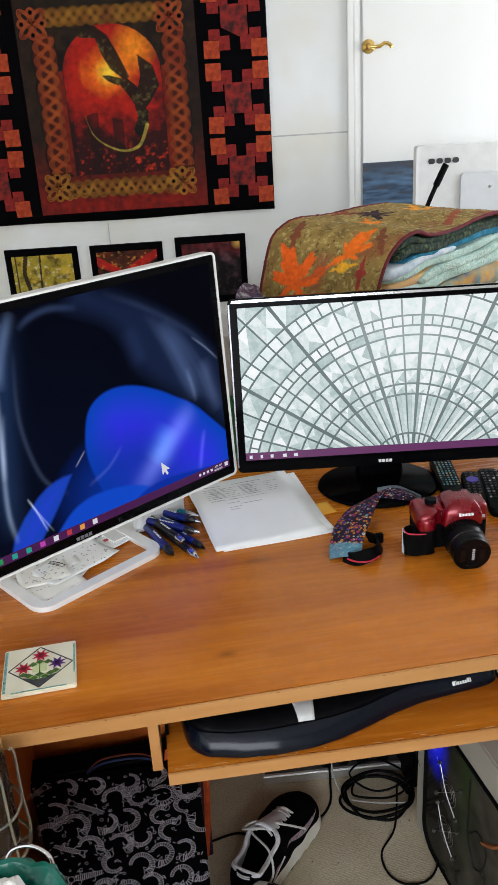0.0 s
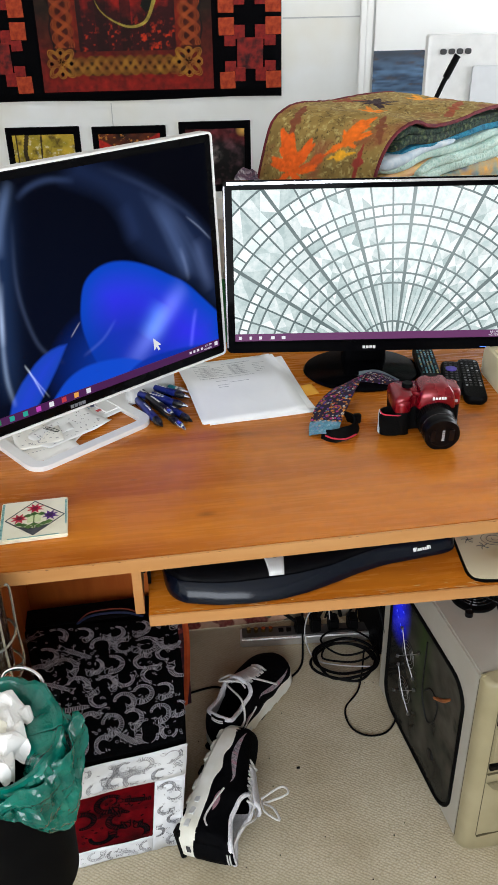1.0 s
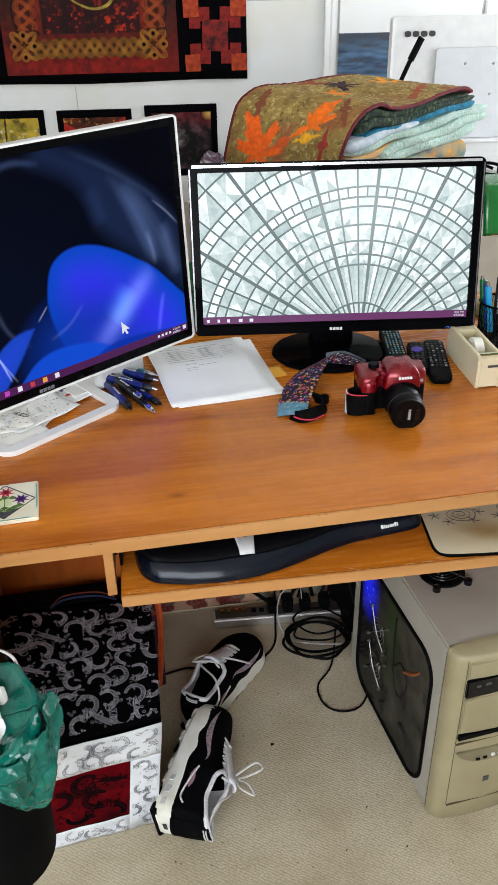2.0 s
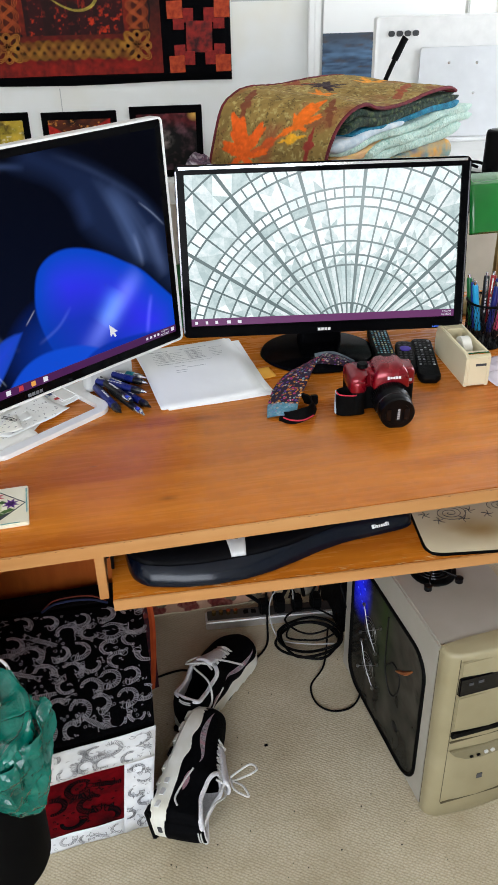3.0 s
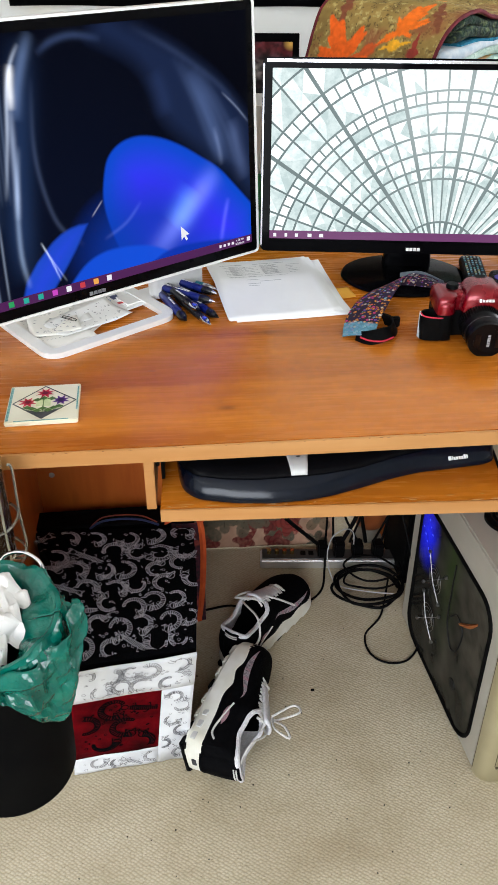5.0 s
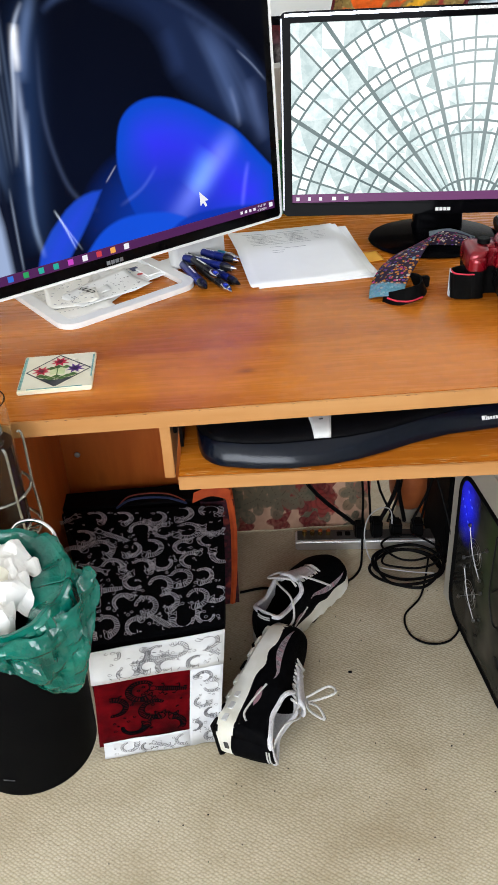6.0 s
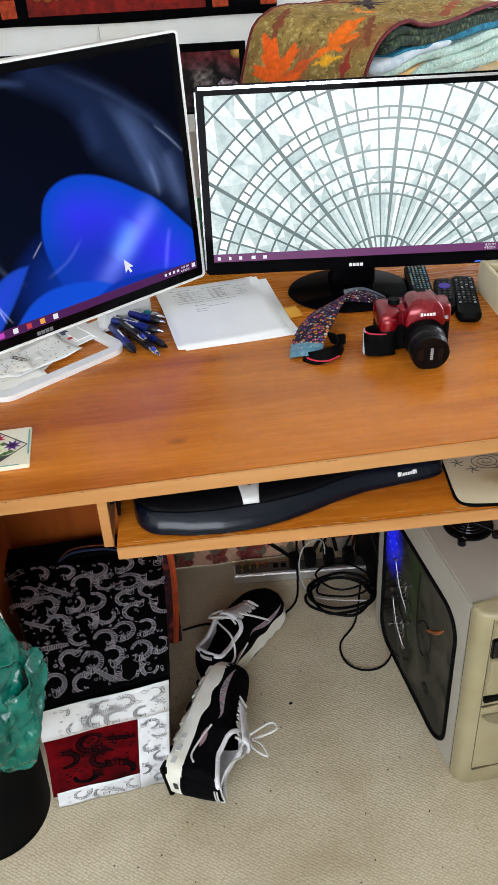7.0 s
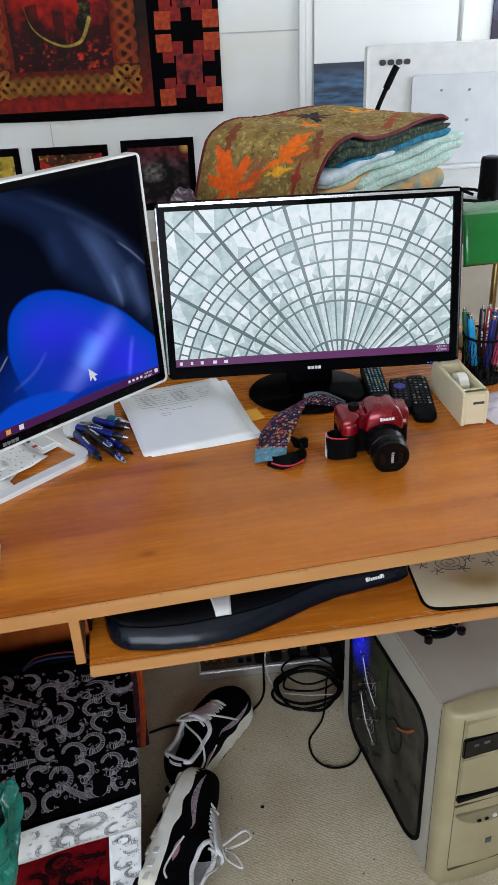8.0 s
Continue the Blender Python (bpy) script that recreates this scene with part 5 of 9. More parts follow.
def cat_motifs(place, w, h, count, seed, stroke=0.0011):
    """Curled striped cats, dashes and rings as flat print; place maps print metres to the cloth."""
    rnd = random.Random(seed)
    bm = bmesh.new()

    def quad(pts):
        if all(0.001 < x < w - 0.001 and 0.001 < y < h - 0.001 for x, y in pts):  # cut off at the seams
            bm.faces.new([bm.verts.new(place(x, y)) for x, y in pts])

    def line(pts, wd):
        for (xa, ya), (xb, yb) in zip(pts, pts[1:]):
            dx, dy = xb - xa, yb - ya
            d = math.hypot(dx, dy) or 1
            nx, ny = -dy / d * wd / 2, dx / d * wd / 2
            quad([(xa - nx, ya - ny), (xb - nx, yb - ny), (xb + nx, yb + ny), (xa + nx, ya + ny)])

    spots = []
    cols = max(1, round(math.sqrt(count * w / h)))
    rows_ = max(1, round(count / cols))
    for i in range(cols):
        for j in range(rows_):
            spots.append((w * (i + 0.5 + rnd.uniform(-0.2, 0.2) + (0.25 if j % 2 else -0.25)) / cols, h * (j + 0.5 + rnd.uniform(-0.2, 0.2)) / rows_))
    for cx, cy in spots:
        s = 0.5 * min(w / cols, h / rows_) * rnd.uniform(1.15, 1.42)
        a0, span = rnd.random() * 6.28, rnd.uniform(2.8, 4.8)
        n = 20
        kind = rnd.random()
        if kind < 0.84:  # curled striped tail and body
            r1, r2 = s * 0.50, s * 0.86
            inn = [(cx + r1 * math.cos(a0 + span * k / n), cy + r1 * math.sin(a0 + span * k / n)) for k in range(n + 1)]
            out = [(cx + (r2 - 0.2 * s * (k / n)) * math.cos(a0 + span * k / n), cy + (r2 - 0.2 * s * (k / n)) * math.sin(a0 + span * k / n)) for k in range(n + 1)]
            line(inn, stroke), line(out, stroke)
            for k in range(n + 1):
                line([inn[k], out[k]], stroke * 1.5)
            hx, hy = cx + s * 0.7 * math.cos(a0), cy + s * 0.7 * math.sin(a0)
            ears = [(hx + s * 0.26 * math.cos(t), hy + s * 0.26 * math.sin(t)) for t in np.linspace(0, 6.28, 9)]
            line(ears, stroke)
            line([(hx - s * 0.22, hy + s * 0.1), (hx - s * 0.26, hy + s * 0.42), (hx, hy + s * 0.24), (hx + s * 0.26, hy + s * 0.42), (hx + s * 0.22, hy + s * 0.1)], stroke)
        else:  # a stretched cat with a striped body
            c, sn = math.cos(a0), math.sin(a0)
            at = lambda t, o: (cx + t * s * c - o * s * sn, cy + t * s * sn + o * s * c)
            for o in (-0.15, 0.15):
                line([at(-1.0, o * 0.5), at(-0.5, o), at(0.4, o * 1.15), at(0.75, o * 0.8)], stroke)
            for k in range(14):
                t = -0.9 + 0.115 * k
                line([at(t, -0.14), at(t + 0.05, 0.14)], stroke * 1.4)
            line([at(0.95 + 0.2 * math.cos(q), 0.2 * math.sin(q)) for q in np.linspace(0, 6.28, 9)], stroke)
            line([at(1.0, 0.16), at(1.25, 0.28), at(1.12, 0.0), at(1.25, -0.28), at(1.0, -0.16)], stroke)
            for t, o in ((-0.5, 0.45), (0.35, 0.42), (-0.45, -0.42), (0.3, -0.45)):
                line([at(t, 0.15 if o > 0 else -0.15), at(t + 0.12, o), at(t + 0.24, o * 0.8)], stroke)
        for _ in range(7):
            ox, oy = cx + rnd.uniform(-1.2, 1.2) * s, cy + rnd.uniform(-1.2, 1.2) * s
            if 0.003 < ox < w - 0.003 and 0.003 < oy < h - 0.003:
                q = rnd.uniform(0.002, 0.0035)
                if rnd.random() < 0.5:
                    line([(ox + q * math.cos(t), oy + q * math.sin(t)) for t in np.linspace(0, 6.28, 7)], stroke * 0.8)
                else:
                    t = rnd.random() * 6.28
                    line([(ox - q * math.cos(t), oy - q * math.sin(t)), (ox + q * math.cos(t), oy + q * math.sin(t))], stroke * 1.6)
    return bm


def on_top(x, y):
    """Print metres on the cube's top to the room."""
    u, v = -0.02 + 1.045 * x / 0.30, y / 0.33
    fx, fy = top_plan[1][0] + (top_plan[0][0] - top_plan[1][0]) * u, top_plan[1][1] + (top_plan[0][1] - top_plan[1][1]) * u
    bx, by = top_plan[3][0] + (top_plan[4][0] - top_plan[3][0]) * u, top_plan[3][1] + (top_plan[4][1] - top_plan[3][1]) * u
    v = -0.004 + 0.985 * v
    return (fx + (bx - fx) * v, fy + (by - fy) * v, TOPZ + 0.0042)


part("cat_print", cat_motifs(on_top, 0.30, 0.33, 41, 4, 0.0010), M_WHITE_THREAD, cube, "white outline cats", 0)["kind"] = "stuff"


def on_front(x, y, out=0.0):
    """x metres from the right, y from the foot, on the leaning front."""
    t = y / TOPZ
    r = between(foot_plan, top_plan, t)
    (x0, y0), (x1, y1) = r[0], r[1]
    d = math.hypot(x1 - x0, y1 - y0)
    s = x / d
    nx, ny = (y1 - y0) / d, -(x1 - x0) / d
    if ny > 0:
        nx, ny = -nx, -ny
    o = out + 0.007
    return (x0 + (x1 - x0) * s + nx * o, y0 + (y1 - y0) * s + ny * o, y)


def panel(x0, x1, y0, y1, out, nu=8, nv=6):
    return sheet(nu, nv, lambda u, v: on_front(x0 + (x1 - x0) * u, y0 + (y1 - y0) * v, out + 0.0012 * math.sin(9 * u + 5 * v)))


thicken(part("red_lining", panel(0.045, 0.224, 0.040, 0.240, 0.0040), material("dark_red_cotton", lin(96, 2, 10), lin(64, 1, 6), 30, 0.9, 0.3, 900, spec=0.05, c3=lin(6, 1, 2), scale3=16), cube, "dark red printed lining"), 0.002)
frame_bits = (("front_border", (0.0, 0.228, 0.226, 0.312)), ("front_border", (0.0, 0.058, 0.003, 0.2262)), ("front_border", (0.0578, 0.216, 0.003, 0.052)))
for nm, (a, b, c, d) in frame_bits:
    thicken(part(nm, panel(a, b, c, d, 0.0065), M_WHITE_COT, cube, "white cotton border with black cats"), 0.0015)
part("cat_print", join(cat_motifs(lambda x, y: on_front(0.004 + x, 0.230 + y, 0.0088), 0.20, 0.078, 10, 8, 0.0008), cat_motifs(lambda x, y: on_front(0.003 + x, 0.010 + y, 0.0088), 0.052, 0.212, 6, 11, 0.0008), cat_motifs(lambda x, y: on_front(0.06 + x, 0.006 + y, 0.0088), 0.14, 0.042, 5, 12, 0.0007)), M_GREY_THREAD, cube, "black outline cats", 0)["kind"] = "stuff"
part("lining_print", cat_motifs(lambda x, y: on_front(0.062 + x, 0.060 + y, 0.0066), 0.14, 0.16, 6, 15, 0.0020), M_BLACK_THREAD, cube, "black outline cats on red", 0)["kind"] = "stuff"

# ---- quilts on the far wall ----
M_ORANGE_B = material("orange_batik", lin(188, 72, 28), lin(132, 36, 14), 45, 0.9, 0.3, 800)
M_RED_B = material("red_batik", lin(152, 28, 18), lin(96, 14, 14), 50, 0.9, 0.3, 800)
M_PRINT_B = material("red_brown_print", lin(150, 30, 22), lin(40, 10, 12), 24, 0.9, 0.3, 800, c3=lin(34, 8, 12), scale3=26)
M_GOLD_T = material("gold_line_print", lin(188, 132, 38), lin(128, 66, 18), 14, 0.8)
M_RUST_T = material("rust_line_print", lin(188, 92, 32), lin(138, 44, 16), 9, 0.8)
quilt = thing("wall_quilt", "black quilt with red patchwork and a knotwork panel, hung flat", "quilt")
quilt.matrix_basis = WALL
QU0, QU1, QZ0, QZ1 = -0.432, 1.014, 0.965, 2.02


def quilt_y(u, z):
    return -0.010 - 0.004 * math.sin(u * 5 + z * 3) - 0.003 * math.sin(z * 9)


thicken(part("backing", sheet(30, 20, lambda u, v: (QU0 + (QU1 - QU0) * u, quilt_y(QU0 + (QU1 - QU0) * u, QZ0 + (QZ1 - QZ0) * v), QZ0 + (QZ1 - QZ0) * v + 0.004 * math.sin(9 * u))), M_BLACK_COT, quilt, "black cotton ground"), 0.004)


def patch_mesh(w, h, m):
    return mesh_of("patch", box(w, 0.0025, h, (0, 0, -h / 2), 0.0008, 1), m)


P_OR, P_RA, P_RB, P_C = patch_mesh(0.070, 0.072, M_ORANGE_B), patch_mesh(0.047, 0.058, M_RED_B), patch_mesh(0.050, 0.044, M_RED_B), patch_mesh(0.118, 0.130, M_PRINT_B)
for u0 in (0.730, -0.418):
    for z0 in (1.003, 1.318, 1.633):
        def lay(data, du, dz):
            ob = new("patch", data)
            ob.parent = quilt
            ob.location = (u0 + du, quilt_y(u0 + du, z0 + dz) - 0.0030, z0 + dz)
            ob.rotation_euler = (0, random.uniform(-0.03, 0.03), 0)

        for sx in (0, 1):
            for sz in (0, 1):
                fx, fz = (lambda d: d if sx == 0 else 0.282 - d), (lambda d: d if sz == 0 else 0.296 - d)
                lay(P_OR, fx(0.035), fz(0.036))
                lay(P_RA, fx(0.094), fz(0.060))
                lay(P_RB, fx(0.050), fz(0.095))
        lay(P_C, 0.141, 0.148)


def in_shape(x, y, pts):
    odd = np.zeros_like(x, dtype=bool)
    for (xa, ya), (xb, yb) in zip(pts, pts[1:] + pts[:1]):
        odd ^= ((ya > y) != (yb > y)) & (x < (xb - xa) * (y - ya) / (yb - ya if abs(yb - ya) > 1e-9 else 1e-9) + xa)
    return odd


# the winged beast of the printed panel: place along the wall and height
WING = [(0.144, 1.795), (0.242, 1.807), (0.31, 1.754), (0.349, 1.678), (0.391, 1.582), (0.367, 1.569), (0.309, 1.619), (0.279, 1.674), (0.256, 1.744), (0.186, 1.75)]
BODY = [(0.339, 1.559), (0.368, 1.586), (0.42, 1.54), (0.427, 1.477), (0.463, 1.431), (0.451, 1.364), (0.41, 1.326), (0.384, 1.353), (0.411, 1.408), (0.401, 1.463), (0.38, 1.502)]
FAR_WING = [(0.433, 1.671), (0.497, 1.624), (0.521, 1.539), (0.477, 1.477), (0.436, 1.431), (0.413, 1.507), (0.439, 1.588)]
HEAD = [(0.367, 1.573), (0.338, 1.547), (0.294, 1.567), (0.268, 1.594), (0.305, 1.591)]
TAIL = [(p.x, p.y) for p in smooth_path([(a, b, 0) for a, b in [(0.448, 1.376), (0.407, 1.293), (0.335, 1.27), (0.255, 1.298), (0.197, 1.35), (0.171, 1.433)]], 5)]


def panel_dye(u, v):
    """The printed centre: an arched window on a red dusk with dark wings and a ring-shaped tail."""
    U, Z = -0.085 + u * 0.785, 1.005 + v * 0.93
    n, n2 = fractal(U * 22, Z * 22, 5), fractal(U * 60, Z * 60, 9, 3)
    col = mixc(lin(52, 32, 10)[:3], lin(12, 6, 5)[:3], n * 1.3)
    col = mixc(col, lin(140, 24, 10)[:3], np.clip((1.105 - Z) / 0.05, 0, 1) * (0.5 + n))
    side = np.clip((np.abs(U - 0.31) - 0.33) / 0.06, 0, 1)
    col = mixc(col, lin(36, 16, 8)[:3], side * 0.8)
    col = mixc(col, lin(120, 18, 10)[:3], np.clip((1.34 - Z) / 0.22, 0, 1) * (0.35 + 0.6 * n))
    wave = 0.006 * np.sin(Z * 46)
    for at, half in ((0.028, 0.050), (0.597, 0.050)):
        k = np.clip((half + wave - np.abs(U - at)) / 0.004, 0, 1) * (Z > 1.17) * (Z < 1.77)
        col = mixc(mixc(col, lin(12, 5, 4)[:3], np.clip((half + 0.008 + wave - np.abs(U - at)) / 0.004, 0, 1) * (Z > 1.17) * (Z < 1.77)), lin(78, 24, 10)[:3], k * (0.5 + 0.6 * n))
    for at in (1.112, 1.835):
        k = np.clip((0.040 + 0.005 * np.sin(U * 46) - np.abs(Z - at)) / 0.004, 0, 1) * (U > 0.03) * (U < 0.58)
        col = mixc(col, lin(58, 40, 10)[:3], k * (0.6 + 0.5 * n))
    inside = (U > 0.098) & (U < 0.532) & (Z > 1.172) & (Z < np.where(np.abs(U - 0.315) < 0.215, 1.60 + 0.20 * np.sqrt(np.clip(1 - ((U - 0.315) / 0.218) ** 2, 0, 1)), 1.6))
    d = np.hypot((U - 0.300) * 1.0, (Z - 1.605) * 1.1)
    sky = mixc(lin(255, 214, 60)[:3], lin(236, 110, 14)[:3], d / 0.07)
    sky = mixc(sky, lin(168, 24, 10)[:3], (d - 0.04) / 0.09 + (n - 0.5) * 0.9)
    sky = mixc(sky, lin(48, 6, 8)[:3], (d - 0.17) / 0.16 + (n - 0.5) * 1.6)
    sky = mixc(sky, lin(236, 132, 20)[:3], np.clip(1 - np.hypot((U - 0.42) / 0.11, (Z - 1.70) / 0.12), 0, 1) * 1.2)
    low = np.clip((1.36 - Z) / 0.10, 0, 1)
    sky = mixc(sky, lin(44, 6, 8)[:3], low * np.clip(2.6 * n - 0.55, 0, 1))
    sky = mixc(sky, lin(196, 50, 12)[:3], np.clip((n2 - 0.6) * 5, 0, 1) * np.clip((1.33 - Z) / 0.1, 0, 1) * 0.8)
    towers = (np.abs(((U - 0.15) * 9) % 1 - 0.5) < 0.22) & (Z < 1.40 + 0.06 * value_noise(U * 9, U * 0, 2)) & (U < 0.42)
    sky = mixc(sky, lin(30, 6, 6)[:3], towers * 0.75)
    beast = np.zeros_like(U, dtype=bool)
    for shape in (WING, BODY, FAR_WING, HEAD):
        beast |= in_shape(U, Z, shape)
    sky = mixc(sky, lin(14, 16, 8)[:3], beast * 0.96)
    sky = mixc(sky, lin(96, 92, 44)[:3], beast * np.clip(3.2 * n2 - 1.75, 0, 1) * 0.7)
    tail, along = np.full_like(U, 9.0), np.zeros_like(U)
    for i, ((ua, za), (ub, zb)) in enumerate(zip(TAIL, TAIL[1:])):
        t = np.clip(((U - ua) * (ub - ua) + (Z - za) * (zb - za)) / ((ub - ua) ** 2 + (zb - za) ** 2), 0, 1)
        d_ = np.hypot(U - ua - t * (ub - ua), Z - za - t * (zb - za))
        along = np.where(d_ < tail, (i + t) / (len(TAIL) - 1), along)
        tail = np.minimum(tail, d_)
    sky = mixc(sky, lin(168, 150, 62)[:3], np.clip((0.0085 * (1.1 - along) - tail) / 0.002, 0, 1) * (0.55 + 0.5 * n2))
    col = mixc(col, sky, inside * 1.0)
    col = mixc(col, lin(120, 30, 12)[:3], (np.abs(np.abs(U - 0.315) - 0.232) < 0.012) * (Z > 1.18) * (Z < 1.62) * (0.4 + n))
    mottle = np.where(inside, 0.65 + 0.7 * n2, 0.25 + 1.3 * fractal(U * 45, Z * 45, 27))
    return col * mottle[..., None]


printed("centre_panel", 280, 330, lambda u, v: (-0.085 + u * 0.785, quilt_y(-0.085 + u * 0.785, 1.005 + v * 0.93) - 0.0035, 1.005 + v * 0.93), panel_dye, M_DYE, quilt, "printed dusk scene in an arch")


def braid(a, b, width, turns, mat):
    """An interlaced braid of thin lines from a to b on the quilt's face."""
    (ua, za), (ub, zb) = a, b
    L = math.hypot(ub - ua, zb - za)
    du, dz = (ub - ua) / L, (zb - za) / L
    bms = []
    for ph in (0, 2.09, 4.19):
        for off in (-0.0105, -0.0035, 0.0035, 0.0105):
            pts = []
            for s in np.linspace(0, 1, turns * 12 + 1):
                w = (width / 2 - 0.014) * math.sin(math.pi * turns * s + ph) + off
                u, z = ua + du * L * s - dz * w, za + dz * L * s + du * w
                pts.append((u, quilt_y(u, z) - 0.0048, z))
            bms.append(tube(pts, 0.0014, 4, steps=1))
    part("knotwork_braid", join(*bms), mat, quilt, "interlaced gold lines")["kind"] = "stuff"


braid((0.068, 1.112), (0.532, 1.112), 0.088, 7, M_GOLD_T)
braid((0.028, 1.19), (0.028, 1.76), 0.104, 7, M_RUST_T)
braid((0.597, 1.19), (0.597, 1.76), 0.104, 7, M_RUST_T)
braid((0.05, 1.835), (0.54, 1.835), 0.082, 7, M_GOLD_T)
for cu, cz in ((0.008, 1.125), (0.590, 1.122), (-0.01, 1.815), (0.588, 1.812)):
    bms = []
    for k in range(4):
        a = math.pi / 4 + k * math.pi / 2
        ca, sa = math.cos(a), math.sin(a)
        for rr in (0.013, 0.019, 0.025):
            pts = [(cu + 0.040 * ca + 1.5 * rr * math.cos(t) * ca - 0.8 * rr * math.sin(t) * sa, cz + 0.040 * sa + 1.5 * rr * math.cos(t) * sa + 0.8 * rr * math.sin(t) * ca) for t in np.linspace(0, 6.28, 13)[:-1]]
            bms.append(tube([(x, quilt_y(x, z) - 0.0052, z) for x, z in pts], 0.0021, 4, closed=True, steps=2))
        b_, c_ = math.cos(k * math.pi / 2), math.sin(k * math.pi / 2)
        for rr in (0.012, 0.018):
            pts = [(cu + 0.045 * b_ + rr * math.cos(t), cz + 0.045 * c_ + rr * math.sin(t)) for t in np.linspace(0, 6.28, 11)[:-1]]
            bms.append(tube([(x, quilt_y(x, z) - 0.0054, z) for x, z in pts], 0.0021, 4, closed=True, steps=2))
        part("knot_lens", move(prism([(0.010, 0), (0.0, 0.007), (-0.010, 0), (0.0, -0.007)], 0, 0.002), pose(cu + 0.045 * b_, quilt_y(cu, cz) - 0.0050, cz + 0.045 * c_, 90, 0, 0) @ pose(0, 0, 0, 0, 0, 90 * k)), M_BLACK_COT, quilt)
    part("knotwork_corner", join(*bms), M_GOLD_T if cz < 1.5 else M_RUST_T, quilt, "interlaced corner knot")["kind"] = "stuff"
    part("knot_cross", move(join(box(0.030, 0.002, 0.010, (0, 0, 0)), box(0.010, 0.002, 0.030, (0, 0, -0.010))), pose(cu, quilt_y(cu, cz) - 0.0055, cz)), M_BLACK_COT, quilt)


def picture_quilt(u0, u1, z0, z1, dye, label):
    ob = thing("picture_quilt", label, "quilt", group="small picture quilts on the wall")
    ob.matrix_basis = WALL
    w, h = u1 - u0, z1 - z0
    part("border", move(box(w, 0.006, h, (0, 0, -h / 2), 0.002), pose((u0 + u1) / 2, -0.004, (z0 + z1) / 2)), M_BLACK_COT, ob, "black cloth border")
    printed("picture", 88, 88, lambda u, v: (u0 + 0.030 + u * (w - 0.060), -0.0085, z0 + 0.035 + v * (h - 0.07)), dye, M_DYE, ob)


def autumn(u, v):
    n, n2 = fractal(u * 6, v * 6, 1), fractal(u * 18, v * 18, 2)
    c = mixc(lin(214, 178, 60)[:3], lin(120, 116, 30)[:3], n * 1.3 - 0.15)
    c = mixc(c, lin(222, 212, 178)[:3], np.clip((n2 - 0.62) * 6, 0, 1) * 0.8)
    trunk = (np.abs(u - 0.22 - 0.03 * np.sin(v * 7)) < 0.035) | (np.abs(u - 0.42 - 0.05 * v) < 0.014) | (np.abs(u - 0.06) < 0.012)
    c = mixc(c, lin(58, 40, 14)[:3], np.clip((fractal(u * 9, v * 9, 6) - 0.52) * 5, 0, 1) * 0.8)
    c = mixc(c, lin(96, 124, 46)[:3], np.clip(0.55 - v, 0, 1) * n2 * 1.4)
    return mixc(c, lin(34, 22, 12)[:3], trunk * 0.95)


def ember(u, v):
    n, n2 = fractal(u * 5, v * 5, 7), fractal(u * 16, v * 16, 8)
    c = mixc(lin(22, 9, 9)[:3], lin(120, 52, 22)[:3], n * 1.7 - 0.72)
    c = mixc(c, lin(196, 30, 24)[:3], np.clip((0.10 - np.abs(v - 0.52 - 0.62 * np.abs(u - 0.42) ** 0.8)) / 0.03, 0, 1) * (0.3 + 0.9 * n2))
    return mixc(c, lin(226, 150, 60)[:3], np.clip((n2 - 0.66) * 6, 0, 1) * (v > 0.5))


def gloom(u, v):
    n, n2 = fractal(u * 5, v * 5, 17), fractal(u * 15, v * 15, 18)
    c = mixc(lin(8, 6, 8)[:3], lin(104, 70, 78)[:3], np.abs(fractal(u * 4, v * 4, 19) - 0.5) * 4.5 * n2 - 0.15)
    c = mixc(c, lin(120, 30, 36)[:3], np.clip((0.20 - np.abs(v - 0.95 + 0.4 * (u - 0.5) ** 2)) * 5, 0, 1) * n2)
    c = mixc(c, lin(172, 164, 158)[:3], np.clip(1 - np.hypot((u - 0.40) * 4, (v - 0.55) * 5), 0, 1) * np.clip(2.4 * n2 - 0.7, 0, 1) * 0.8)
    return mixc(c, lin(224, 176, 84)[:3], np.clip(1 - np.hypot((u - 0.97) * 8, (v - 0.97) * 8), 0, 1))


picture_quilt(-0.300, 0.052, 0.53, 0.853, autumn, "small quilt of yellow autumn trees in a black border")
picture_quilt(0.110, 0.462, 0.53, 0.848, ember, "small quilt of a red and orange scene, black border")
picture_quilt(0.523, 0.866, 0.53, 0.860, gloom, "small quilt of a dark grey scene, black border")

# print pinned to the door, and a small picture beside it
art = thing("art_print", "blue and grey streaked art print pinned to the door", "picture")
art.matrix_basis = WALL


def waves(u, v):
    n = fractal(u * 3 + 0.3 * v, v * 22, 4)
    c = mixc(lin(52, 66, 86)[:3], lin(104, 136, 170)[:3], n * 1.7 - 0.4)
    c = mixc(c, lin(70, 74, 80)[:3], np.clip((v - 0.7) * 4, 0, 1) * 0.8)
    return mixc(c, lin(84, 72, 66)[:3], np.clip((fractal(u * 4, v * 16, 12) - 0.62) * 6, 0, 1))


printed("sheet", 30, 40, lambda u, v: (1.436 + u * 0.240, -0.0225, 0.86 + v * 0.288), waves, M_DYE, art)
pic2 = thing("wall_picture", "small dark violet picture on the white wall", "picture")
pic2.matrix_basis = WALL
part("mount", box(0.20, 0.008, 0.30, (2.355, -0.004, 1.13), 0.002), material("dark_violet_print", lin(52, 44, 66), lin(36, 30, 42), 14, 0.5, c3=lin(110, 120, 150), scale3=9), pic2)

